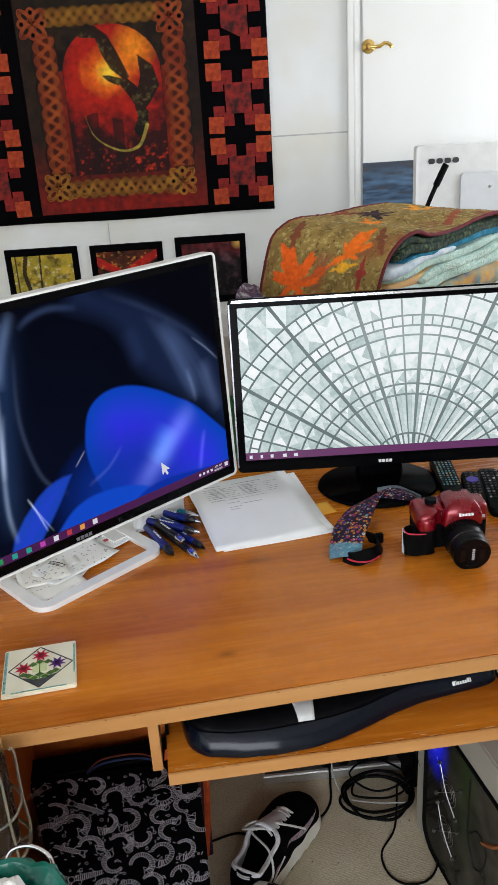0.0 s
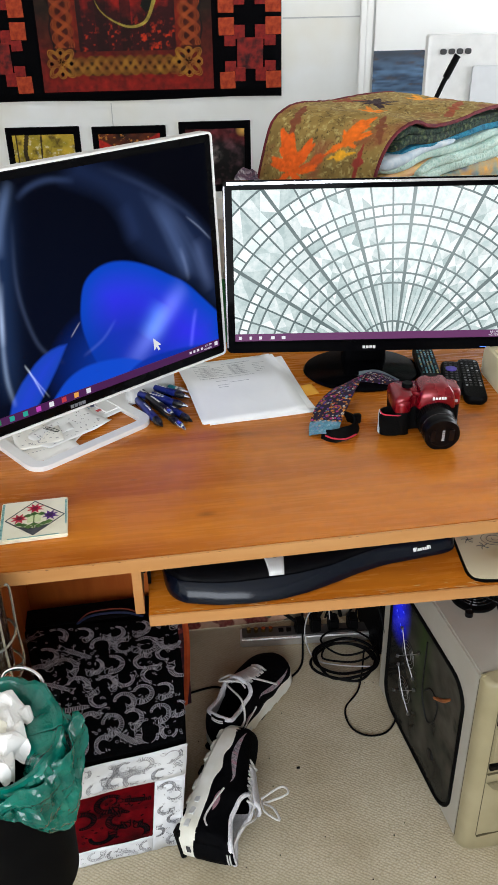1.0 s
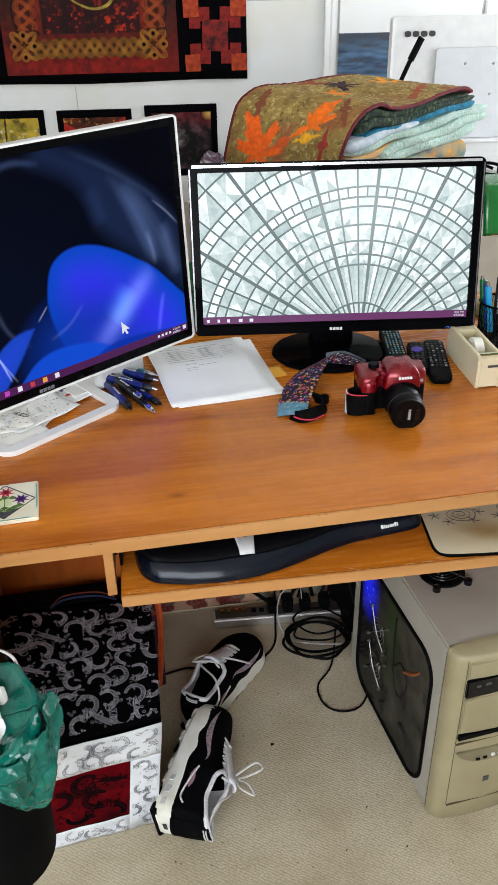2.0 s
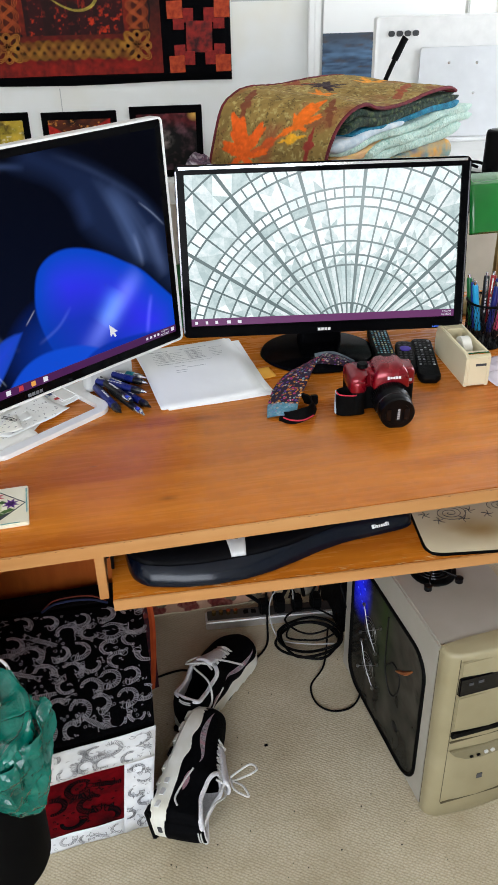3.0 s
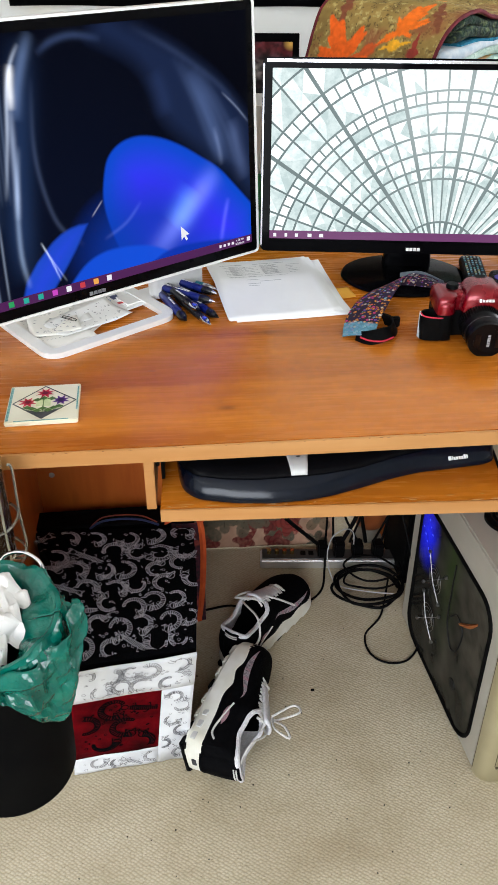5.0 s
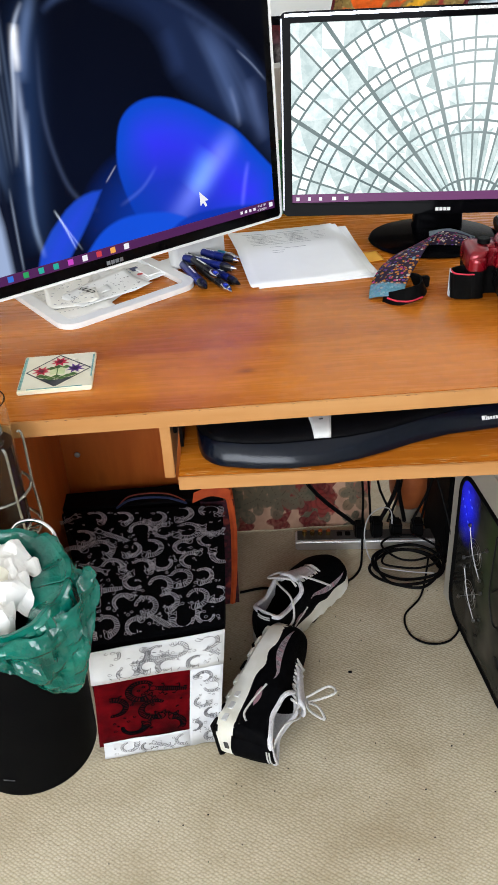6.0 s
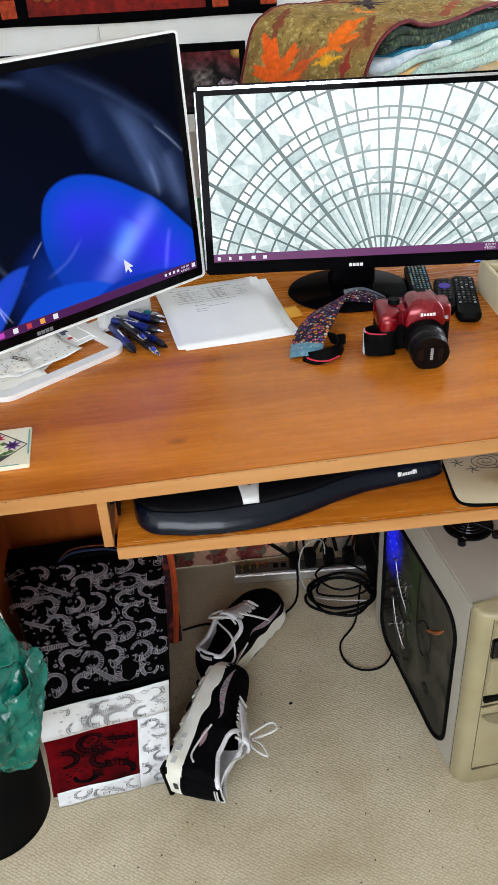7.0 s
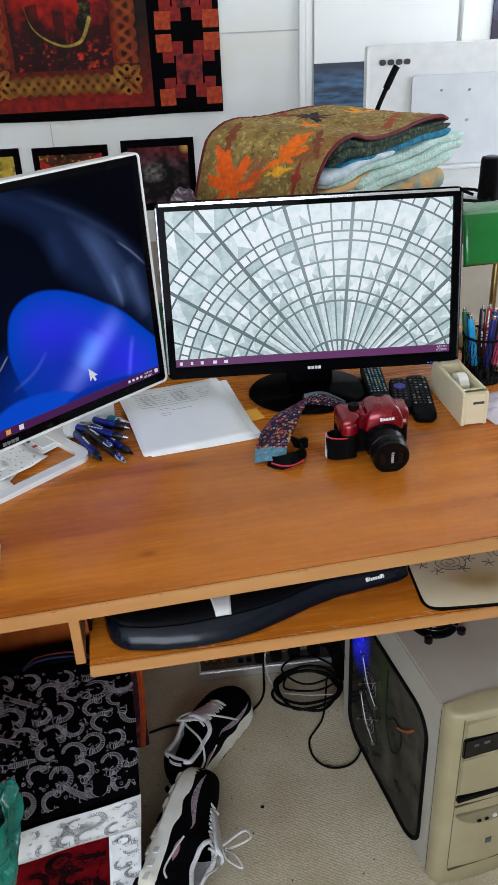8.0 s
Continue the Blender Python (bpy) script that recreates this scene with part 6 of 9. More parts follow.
# ---- second desk beyond, with a white monitor seen from behind ----
M_GREY_L = material("pale_grey_laminate", lin(206, 206, 202), lin(194, 193, 188), 8, 0.5, 0.05, 400)
M_CREAM = material("cream_board", lin(198, 190, 178), lin(184, 175, 162), 8, 0.6)
far = thing("desk", "pale grey second desk standing beyond the computer desk", "desk")
far.matrix_basis = WALL
part("desktop", box(1.62, 0.95, 0.03, (1.75, -0.62, 0.72), 0.004), M_GREY_L, far)
part("modesty_panel", box(1.56, 0.018, 0.66, (1.75, -1.05, 0.06)), M_CREAM, far)
part("side_panel", box(0.02, 0.9, 0.72, (0.97, -0.62, 0)), M_CREAM, far)
part("side_panel", box(0.02, 0.9, 0.72, (2.53, -0.62, 0)), M_CREAM, far)
bm_ = thing("monitor", "white monitor seen from behind, with a mounting plate", "monitor")
bm_.matrix_basis = WALL @ pose(1.585, -0.45, 0)
MW, MH, MZ = 0.78, 0.42, 0.825
shell = part("back_shell", move(loft([[(x * s, y * s, z) for x, y in rounded(MW, MH, 0.014)] for s, z in ((1, -0.03), (1, -0.01), (0.985, 0.0), (0.965, -0.002))]), pose(MW / 2, 0, MZ + MH / 2, 90)), M_WHITE_P, bm_)
part("mounting_plate", move(prism(rounded(0.42, 0.36, 0.012), 0, 0.014, 0.002), pose(0.405, -0.001, 0.945, 90)), material("pale_grey_plastic", lin(214, 216, 218), lin(204, 206, 208), 12, 0.4), bm_)
for su, sz in ((0.320, 1.065), (0.440, 1.062), (0.438, 0.942), (0.322, 0.945)):
    part("screw", move(lathe([(0.001, 0), (0.006, 0), (0.006, 0.002), (0.001, 0.003)], 12), pose(su, -0.0145, sz, 90)), M_CHROME, bm_)
part("maker_mark", join(*[move(prism(rounded(0.027, 0.022, 0.009), -0.001, 0.0012), pose(0.070 + 0.034 * k, -0.0014, 1.180, 90)) for k in range(4)]), M_DARKINK, bm_, "plain dark maker's mark")
part("neck", box(0.09, 0.03, 0.16, (0.40, 0.045, 0.752), 0.008), M_WHITE_P, bm_)
part("foot", box(0.26, 0.18, 0.012, (0.40, 0.03, 0.750), 0.004), M_WHITE_P, bm_)
wand = thing("black_wand", "slim black wand with a thick tip standing on the desk", "stick")
wand.matrix_basis = WALL
part("shaft", tube([(1.50, -0.62, 0.751), (1.60, -0.615, 1.02), (1.662, -0.61, 1.155)], 0.0095, 8), M_BLACK, wand)
part("tip", tube([(1.635, -0.612, 1.10), (1.668, -0.61, 1.168), (1.676, -0.61, 1.182)], 0.0135, 10), M_BLACK, wand)
speaker = thing("desktop_speaker", "small black cylindrical speaker on the far desk", "speaker", (1.445, 2.005, 0.750))
part("body", lathe([(0.001, 0), (0.040, 0), (0.041, 0.004), (0.039, 0.140), (0.036, 0.150), (0.028, 0.153), (0.001, 0.151)], 28), M_BLACK, speaker)
part("glossy_cap", lathe([(0.001, 0.1515), (0.026, 0.1535), (0.020, 0.1560), (0.001, 0.1565)], 24), M_BLACK_GLOSS, speaker)
cord = thing("cable", "tangled black cable lying on the far desk", "cable")
part("wire", tube([(1.41, 2.06, 0.756), (1.34, 2.10, 0.775), (1.27, 2.06, 0.757), (1.33, 1.98, 0.760), (1.42, 1.95, 0.757), (1.40, 2.04, 0.780), (1.29, 2.15, 0.757), (1.22, 2.10, 0.757)], 0.006, 6), M_BLACK, cord)

# ---- pile of folded quilts on a cabinet behind the desk ----
PN, PE1, PE2 = Vector((0.522, 0.985, 0)), Vector((0.448, 0.315, 0)), Vector((-0.262, 0.150, 0))


def pile_at(s, t, z=0.0):
    """s along the folds from the near corner, t across to the draped end."""
    return PN + PE1 * s + PE2 * t + Vector((0, 0, z))


cab = thing("cabinet", "pale cabinet behind the computer desk, holding folded quilts", "cabinet")
foot_c = [(p.x, p.y) for p in (pile_at(0.04, 0.04), pile_at(0.97, 0.04), pile_at(0.97, 0.97), pile_at(0.04, 0.97))]
part("carcass", prism(foot_c, 0, 0.985, 0.004), M_GREY_L, cab)


def slab(name, s1, z0, z1, e0, e1, mat, label, out=0.0, t1=1.0, wob=0.003, s0=0.0, bump=0.0):
    """A folded quilt from z0..z1 at the near corner to e0..e1 at its far end, with soft rounded edges."""
    n = 26
    rings = []
    for i in range(n + 1):
        k = i / n
        s = s0 + (s1 - s0) * k
        lo, hi = z0 + (e0 - z0) * k, z1 + (e1 - z1) * k
        mid, h = (lo + hi) / 2, (hi - lo) / 2
        end = math.sqrt(max(0.12, 1 - max(0, (k - 0.93) / 0.07) ** 2))
        h *= end * math.sqrt(max(0.15, 1 - max(0, (0.10 - k) / 0.10) ** 2))
        mid += bump * math.exp(-((s - 0.17) / 0.085) ** 2)
        ring = []
        for a in np.linspace(-math.pi / 2, math.pi / 2, 7):
            ring.append(pile_at(s, -out - 0.10 * h / 0.02 * 0.5 * math.cos(a) + 0.02 + wob * 3 * math.sin(21 * s + 60 * z0), mid + h * math.sin(a) + wob * math.sin(13 * s + 50 * z0)))
        for a in np.linspace(math.pi / 2, 3 * math.pi / 2, 5):
            ring.append(pile_at(s, t1 - 0.05 - 0.04 * math.cos(a), mid + h * math.sin(a)))
        rings.append(ring)
    ob = thing("folded_quilt", label, "quilt", group="folded quilts in the pile")
    part("cloth", loft(rings), mat, ob, "", 60)
    return ob


M_MINT = material("mint_floral_cotton", lin(200, 220, 208), lin(176, 204, 194), 70, 0.9, 1.0, 150, c3=lin(150, 192, 182), scale3=130, bdist=0.006)
M_TEAL = material("teal_print_cotton", lin(30, 136, 168), lin(16, 92, 122), 50, 0.9, 1.0, 150, bdist=0.006)
M_DGREEN = material("dark_green_cotton", lin(28, 56, 40), lin(14, 28, 22), 60, 0.9, 1.0, 130, c3=lin(92, 104, 66), scale3=90, bdist=0.006)
M_YELLOW = material("yellow_peach_print", lin(222, 184, 110), lin(214, 160, 130), 26, 0.9, 0.4, 700, c3=lin(226, 190, 50), scale3=20)
M_MULTI = material("bright_mixed_print", lin(60, 140, 150), lin(210, 150, 40), 22, 0.9, 0.4, 700, c3=lin(72, 70, 120), scale3=18)
M_PALE = material("pale_blue_white_cotton", lin(214, 222, 226), lin(176, 196, 210), 50, 0.9, 0.4, 700)
slab("q", 0.96, 0.984, 1.024, 0.984, 1.050, M_MULTI, "folded quilt in a bright mixed print, at the bottom")
slab("q", 1.05, 1.022, 1.050, 1.050, 1.084, M_MINT, "folded quilt in pale mint floral print", 0.01, bump=0.004)
slab("q", 0.50, 1.048, 1.074, 1.068, 1.086, M_YELLOW, "thin folded quilt in yellow and peach print", 0.0, s0=0.03)
slab("q", 1.11, 1.050, 1.076, 1.084, 1.108, M_MINT, "thick folded quilt in pale mint floral print", 0.03, wob=0.004, s0=0.22)
slab("q", 1.13, 1.074, 1.096, 1.108, 1.130, M_MINT, "thick folded quilt in pale mint floral print", 0.02, wob=0.004)
slab("q", 0.52, 1.084, 1.114, 1.116, 1.128, M_PALE, "folded quilt in white and pale blue cotton", 0.035, s0=-0.02)
slab("q", 0.98, 1.110, 1.120, 1.128, 1.150, M_TEAL, "thin folded quilt in bright teal cotton", 0.03, s0=0.12)
slab("q", 0.98, 1.117, 1.142, 1.146, 1.160, M_DGREEN, "folded quilt in dark green cotton", 0.03, wob=0.0025, s0=0.05, bump=0.010)
slab("q", 0.95, 1.138, 1.158, 1.158, 1.166, M_DGREEN, "folded quilt in dark green cotton", 0.02, wob=0.001, s0=0.07, bump=0.018)

cover = thing("leaf_quilt", "olive quilt with orange leaves and maroon binding, over the pile", "quilt")
# the line of each hem: place along the folds and height, from the hanging end over the soft edge of the pile
NEAR_HEM = [(-0.110, 1.02), (-0.064, 1.094), (-0.006, 1.143), (0.077, 1.174), (0.193, 1.186), (0.281, 1.171), (0.396, 1.165), (0.542, 1.169), (0.688, 1.179), (0.86, 1.181), (0.935, 1.168)]
FAR_HEM = [(-0.080, 1.00), (-0.040, 1.068), (0.007, 1.142), (0.047, 1.183), (0.119, 1.205), (0.218, 1.214), (0.399, 1.207), (0.561, 1.207), (0.702, 1.207), (0.90, 1.200), (0.955, 1.186)]


def even_line(pts):
    q = np.array([(p.x, p.z) for p in smooth_path([(a, 0, b) for a, b in pts], 6)])
    d = np.concatenate([[0], np.cumsum(np.hypot(np.diff(q[:, 0]) * 0.548, np.diff(q[:, 1])))])
    return d / d[-1], q


NEAR_LINE, FAR_LINE = even_line(NEAR_HEM), even_line(FAR_HEM)


def cover_at(u, v):
    """u along the folds with the hanging end first, v across from the near hem to the far one."""
    (da, qa), (db, qb) = NEAR_LINE, FAR_LINE
    s = np.interp(u, da, qa[:, 0]) * (1 - v) + np.interp(u, db, qb[:, 0]) * v
    z = np.interp(u, da, qa[:, 1]) * (1 - v) + np.interp(u, db, qb[:, 1]) * v
    mid = 4 * v * (1 - v)
    z += mid * (0.006 * max(0, 1 - 2.2 * u) + 0.003 * math.sin(16 * u + 5 * v) + 0.004 * noise.noise(Vector((u * 9, v * 4, 1)))) + 0.0016 * noise.noise(Vector((u * 60, v * 28, 5)))
    s -= mid * max(0, 0.25 - u) * 0.10 * (1 + math.sin(9 * v + 2))
    return tuple(pile_at(float(s), v * 1.03 - 0.03, float(z)))


def leaf(U, V, cu, cv, tips, width=0.42):
    """A pointed maple leaf: tips are (direction, length) from its heart, in metres on the cloth."""
    du, dv = (U - cu) * 0.72, (V - cv) * 0.31
    th, d = np.arctan2(dv, du), np.hypot(du, dv)
    lim = np.full_like(d, 0.016)
    for ang, length in tips:
        off = np.abs((th - ang + math.pi) % (2 * math.pi) - math.pi)
        lim = np.maximum(lim, length * np.clip(1 - off / width, 0, 1) ** 0.75)
    return np.clip((lim * (1 + 0.10 * np.sin(th * 23)) - d) / 0.0035, 0, 1)


def star(r, turn=0.0, n=5):
    return [(turn + 6.283 * k / n, r * (1 - 0.25 * (k % 2))) for k in range(n)]


def cover_dye(u, v):
    n, n2, n3 = fractal(u * 28, v * 13, 31), fractal(u * 90, v * 42, 32, 3), fractal(u * 8, v * 4, 33)
    c = mixc(lin(162, 134, 72)[:3], lin(122, 98, 50)[:3], n * 1.5 - 0.25)
    vein = np.abs(fractal(u * 36, v * 17, 35, 3) - 0.5)
    c = mixc(c, lin(66, 52, 26)[:3], np.clip((0.022 - vein) / 0.012, 0, 1) * 0.75)
    c = mixc(c, lin(196, 178, 112)[:3], np.clip((n2 - 0.60) * 6, 0, 1) * 0.7)
    c = mixc(c, lin(138, 74, 46)[:3], np.clip((n3 - 0.56) * 6, 0, 1) * 0.75)
    veins = 0.72 + 0.55 * n2[..., None]
    for cu, cv, tips, rgb in ((0.28, 0.81, [(0.3, 0.085), (-3.04, 0.06)], (124, 68, 42)), (0.139, 0.167, [(0.1, 0.05), (3.2, 0.05)], (146, 52, 40)), (0.30, 0.16, [(0.4, 0.06), (-2.7, 0.07)], (124, 70, 42)),
                              (0.109, 0.675, [(0.555, 0.120), (-0.31, 0.088), (-1.42, 0.066), (1.27, 0.084), (2.3, 0.05), (-2.4, 0.05)], (232, 96, 18)), (0.150, 0.50, [(-1.0, 0.035), (2.1, 0.05)], (200, 84, 30)),
                              (0.213, 0.325, [(-0.158, 0.100), (-0.89, 0.064), (2.28, 0.052), (0.55, 0.04), (-2.0, 0.035)], (234, 110, 20)), (0.161, 0.333, [(-1.30, 0.040), (1.89, 0.034), (0.3, 0.022), (3.0, 0.02)], (234, 170, 34)),
                              (0.665, 0.733, star(0.062, 0.4, 7), (46, 24, 32)), (0.556, 0.60, star(0.042, 0.8), (230, 130, 30)), (0.874, 0.625, star(0.060, 0.9), (232, 150, 36)), (0.509, 0.342, star(0.024, 0.3, 3), (186, 44, 30)),
                              (0.761, 0.19, [(0.3, 0.10), (-2.8, 0.09)], (150, 76, 44)), (0.62, 0.92, star(0.05, 0.5), (140, 66, 36)), (0.45, 0.10, star(0.03, 0.5), (140, 66, 36))):
        c = c + (np.array(lin(*rgb)[:3]) * veins - c) * leaf(u, v, cu, cv, tips, 0.62 if len(tips) >= 5 else 0.42)[..., None]
    return c


cov = printed("quilt_top", 230, 120, cover_at, cover_dye, M_DYE, cover)
thicken(cov, 0.005, 0.0)
M_MAROON = material("maroon_binding", lin(112, 22, 36), lin(84, 14, 26), 60, 0.85, 0.3, 800)
part("binding", tube([cover_at(u, 0) for u in np.linspace(0, 1, 60)], 0.0048, 6, steps=1), M_MAROON, cover, "maroon edge binding")
part("binding", tube([cover_at(u, 1) for u in np.linspace(0, 1, 60)], 0.0048, 6, steps=1), M_MAROON, cover, "maroon edge binding")
part("binding", tube([cover_at(1, v) for v in np.linspace(0, 1, 30)], 0.0050, 6, steps=1), M_MAROON, cover, "maroon edge binding")
scrap = thing("fabric_bundle", "small bundle of striped fabric beside the quilt pile", "fabric", (0.205, 1.06, 0.985))
M_STRIPE = material("striped_fabric", lin(110, 76, 96), lin(36, 34, 60), 90, 0.9, 0.3, 600, stretch=(0.3, 0.3, 3), c3=lin(206, 200, 206), scale3=60)
cloth_b = bmesh.new()
bmesh.ops.create_icosphere(cloth_b, subdivisions=4, radius=1)
for v in cloth_b.verts:
    k = 1 + 0.18 * noise.noise(v.co * 2.3) + 0.07 * noise.noise(v.co * 7)
    v.co = Vector((v.co.x * 0.035 * k, v.co.y * 0.10 * k, 0.052 + max(v.co.z, -0.99) * 0.050 * k))
part("cloth", cloth_b, M_STRIPE, scrap)
stand2 = thing("side_table", "pale narrow table behind the desk", "table", (0.19, 1.06, 0))
part("top", box(0.12, 0.34, 0.02, (-0.025, 0, 0.963), 0.003), M_GREY_L, stand2)
for sx in (-0.07, 0.02):
    for sy in (-0.15, 0.15):
        part("leg", box(0.02, 0.02, 0.963, (sx, sy, 0)), M_GREY_L, stand2)

# ---- things on the desk ----
TOP = 0.7498
# papers beside the monitor


def paper(name, w, h, x, y, z, rz, label, lines=(), mat=None, curl=0.002, group="loose papers on the desk", fold=0.0):
    ob = thing(name, label, "paper", (x, y, z), rz, group)

    def at(u, v):
        return ((u - 0.5) * w, (v - 0.5) * h, 0.0006 + curl * abs(math.sin(2.2 * u + 1.3 * v)) * (abs(u - 0.5) * 2) ** 2 + fold * max(0, 1 - abs(v - 0.57) / 0.43))

    thicken(part("sheet", sheet(10, 14, at), mat or M_PAPER, ob), 0.0004)
    for (x0, y0, bw, bh) in lines:
        part("print_bar", sheet(3, 1, lambda u, v: tuple(Vector(at(x0 + bw * u, y0 + bh * v)) + Vector((0, 0, 0.0006)))), M_INK, ob)
    return ob


table_lines = [(0.20 + 0.30 * (k % 2), 0.86 - 0.024 * (k // 2), 0.12 + 0.06 * random.random(), 0.006) for k in range(18)]
table_lines += [(0.12, 0.90, 0.22, 0.008), (0.45, 0.90, 0.3, 0.008), (0.16, 0.62, 0.55, 0.004), (0.30, 0.56, 0.12, 0.005), (0.42, 0.53, 0.2, 0.005), (0.30, 0.50, 0.12, 0.005), (0.30, 0.47, 0.10, 0.005)]
for k in range(26):
    table_lines.append((0.14 + 0.20 * (k % 4) + 0.02 * random.random(), 0.845 - 0.036 * (k // 4), 0.06 + 0.09 * random.random(), 0.005))
paper("paper_sheet", 0.216, 0.279, 0.132, 0.546, TOP, 5.0, "white printed sheet at the bottom of a small stack", curl=0.002)
paper("paper_sheet", 0.216, 0.279, 0.124, 0.551, TOP + 0.0016, 9.5, "white printed sheet in a small stack", curl=0.002)
paper("paper_sheet", 0.216, 0.279, 0.116, 0.547, TOP + 0.0032, 6.5, "white printed sheet in a small stack", curl=0.002)
paper("paper_sheet", 0.216, 0.279, 0.110, 0.548, TOP + 0.0048, 7.8, "folded white sheet with a faint printed table, on the stack", table_lines, curl=0.003, fold=0.009)
note = paper("sticky_note", 0.05, 0.05, 0.246, 0.515, TOP + 0.0004, 8, "small yellow-orange sticky note beside the papers", mat=material("orange_note", lin(230, 170, 60), lin(220, 155, 46), 20, 0.8))
# notes lying inside the monitor's foot
scrawl = [(0.12 + 0.07 * (k % 10), 0.84 - 0.09 * (k // 10), 0.045 * random.uniform(0.5, 1.2), 0.010) for k in range(80)]
M_RECEIPT = material("cream_note_paper", lin(244, 242, 236), lin(236, 233, 224), 14, 0.85, 0.2, 60)
paper("note_slip", 0.10, 0.16, -0.262, 0.405, TOP + 0.0004, -22, "cream handwritten note in the monitor's foot", scrawl, M_RECEIPT, 0.008)
paper("note_slip", 0.11, 0.17, -0.300, 0.395, TOP + 0.0030, 28, "cream handwritten note in the monitor's foot", scrawl, M_RECEIPT, 0.006)
paper("note_slip", 0.10, 0.10, -0.290, 0.440, TOP + 0.0050, 22, "white note slip with faint writing", scrawl, M_PAPER, 0.006)
card = paper("printed_card", 0.13, 0.10, -0.205, 0.490, TOP + 0.0030, 35, "glossy white leaflet with small blue and red pictures", [(0.1, 0.2, 0.25, 0.015), (0.5, 0.75, 0.3, 0.02)], M_PAPER, 0.004)
for bx, by, bw, bh, rgb in ((0.35, 0.52, 0.22, 0.22, (110, 150, 190)), (0.60, 0.30, 0.30, 0.08, (196, 50, 56)), (0.62, 0.55, 0.12, 0.16, (60, 70, 110)), (0.30, 0.22, 0.2, 0.12, (70, 76, 90))):
    part("leaflet_picture", box(bw * 0.13, bh * 0.10, 0.0005, ((bx + bw / 2 - 0.5) * 0.13, (by + bh / 2 - 0.5) * 0.10, 0.0030)), material("leaflet_ink", lin(*rgb), None, 60, 0.5), card)
messy = [(0.10 + 0.80 * random.random(), 0.08 + 0.84 * random.random(), random.uniform(0.015, 0.06), random.uniform(0.006, 0.022)) for k in range(70)]
paper("note_slip", 0.085, 0.15, -0.238, 0.418, TOP + 0.0062, -48, "curled white note with crowded handwriting", messy, M_PAPER, 0.009)
paper("note_slip", 0.09, 0.13, -0.300, 0.418, TOP + 0.0066, 14, "curled cream note with crowded handwriting", messy, M_RECEIPT, 0.008)
clip_ = thing("paper_clip", "small dark wire paper clip on the notes", "clip", (-0.285, 0.418, TOP + 0.0125), -35)
part("wire", tube([(0, 0, 0), (0.03, 0, 0), (0.034, 0.004, 0), (0.03, 0.008, 0), (0.004, 0.008, 0), (0.001, 0.0055, 0), (0.004, 0.003, 0), (0.024, 0.003, 0)], 0.0006, 5, steps=3), M_BLACK_GLOSS, clip_)

# ---- pens ----
PEN_INKS = {"navy": lin(20, 34, 110), "blue": lin(34, 66, 170), "black": (0.010, 0.010, 0.012, 1), "teal": lin(30, 140, 160), "cyan": lin(40, 160, 214), "pink": lin(224, 84, 120), "green": lin(30, 120, 60), "red": lin(170, 40, 46)}
M_PEN = {k: material("pen_" + k, c, None, 30, 0.28, rvar=0.05) for k, c in PEN_INKS.items()}


def pen(x, y, z, rz, tilt, tint, length=0.14, label="", grip="black", fat=1.28, dark=False):
    ob = thing("pen", label or tint + " plastic ballpoint pen with a metal tip and clip", "pen", (x, y, z), rz, "pens", ry=tilt)
    L = length
    Q = Matrix.Diagonal((1, fat, fat, 1))
    part("barrel", move(lathe([(0.0046, 0.030), (0.0052, 0.034), (0.0053, L * 0.60), (0.0050, L * 0.93), (0.0040, L * 0.95)], 12), Q @ pose(0, 0, 0, 0, 90)), M_PEN[tint], ob)
    part("grip", move(lathe([(0.0026, 0.010), (0.0046, 0.016), (0.0056, 0.024), (0.0050, 0.034)], 12), Q @ pose(0, 0, 0, 0, 90)), M_PEN[grip] if grip in M_PEN else M_CHROME, ob)
    part("tip", move(lathe([(0.0006, 0.0), (0.0022, 0.006), (0.0030, 0.012)], 10), Q @ pose(0, 0, 0, 0, 90)), M_BLACK_GLOSS if dark else M_CHROME, ob)
    part("button", move(lathe([(0.0026, L * 0.945), (0.0026, L), (0.0018, L * 1.005)], 10), Q @ pose(0, 0, 0, 0, 90)), M_CHROME, ob)
    part("clip", box(0.036, 0.003, 0.0014, (L * 0.93 - 0.020, 0, 0.0055 * fat), 0.0004), M_PEN["black"] if dark else M_CHROME, ob)
    for k in range(5):
        part("print_bar", box(0.0052, 0.0034, 0.0004, (L * 0.42 + 0.0072 * k, 0.0, 0.0053 * fat - 0.0002)), M_WHITE_INK, ob)
    return ob


# the heap beside the papers: tips point to the chair
heap = [(-0.056, 0.394, 0.0090, 110.7, "navy", "thick navy pen with white lettering marks and a black grip", 1.60, True), (-0.012, 0.375, 0.0078, 115.8, "black", "black pen with a silver tip", 1.40, False),
        (0.003, 0.405, 0.0078, 121.7, "navy", "", 1.40, True), (0.003, 0.486, 0.0200, 138.8, "navy", "", 1.45, False), (0.006, 0.532, 0.0078, 142.0, "teal", "", 1.35, False), (-0.002, 0.448, 0.0200, 143.3, "navy", "", 1.45, False),
        (-0.030, 0.410, 0.0200, 118.0, "black", "", 1.35, True), (-0.010, 0.470, 0.0078, 131.0, "blue", "", 1.35, False), (0.000, 0.512, 0.0075, 150.0, "black", "", 1.30, True)]
for x, y, dz, rz, tint, lab, fat, dark in heap:
    pen(x, y, TOP + dz, rz, 0.0, tint, 0.146, lab, "black" if tint in ("navy", "blue") else "chrome", fat, dark)

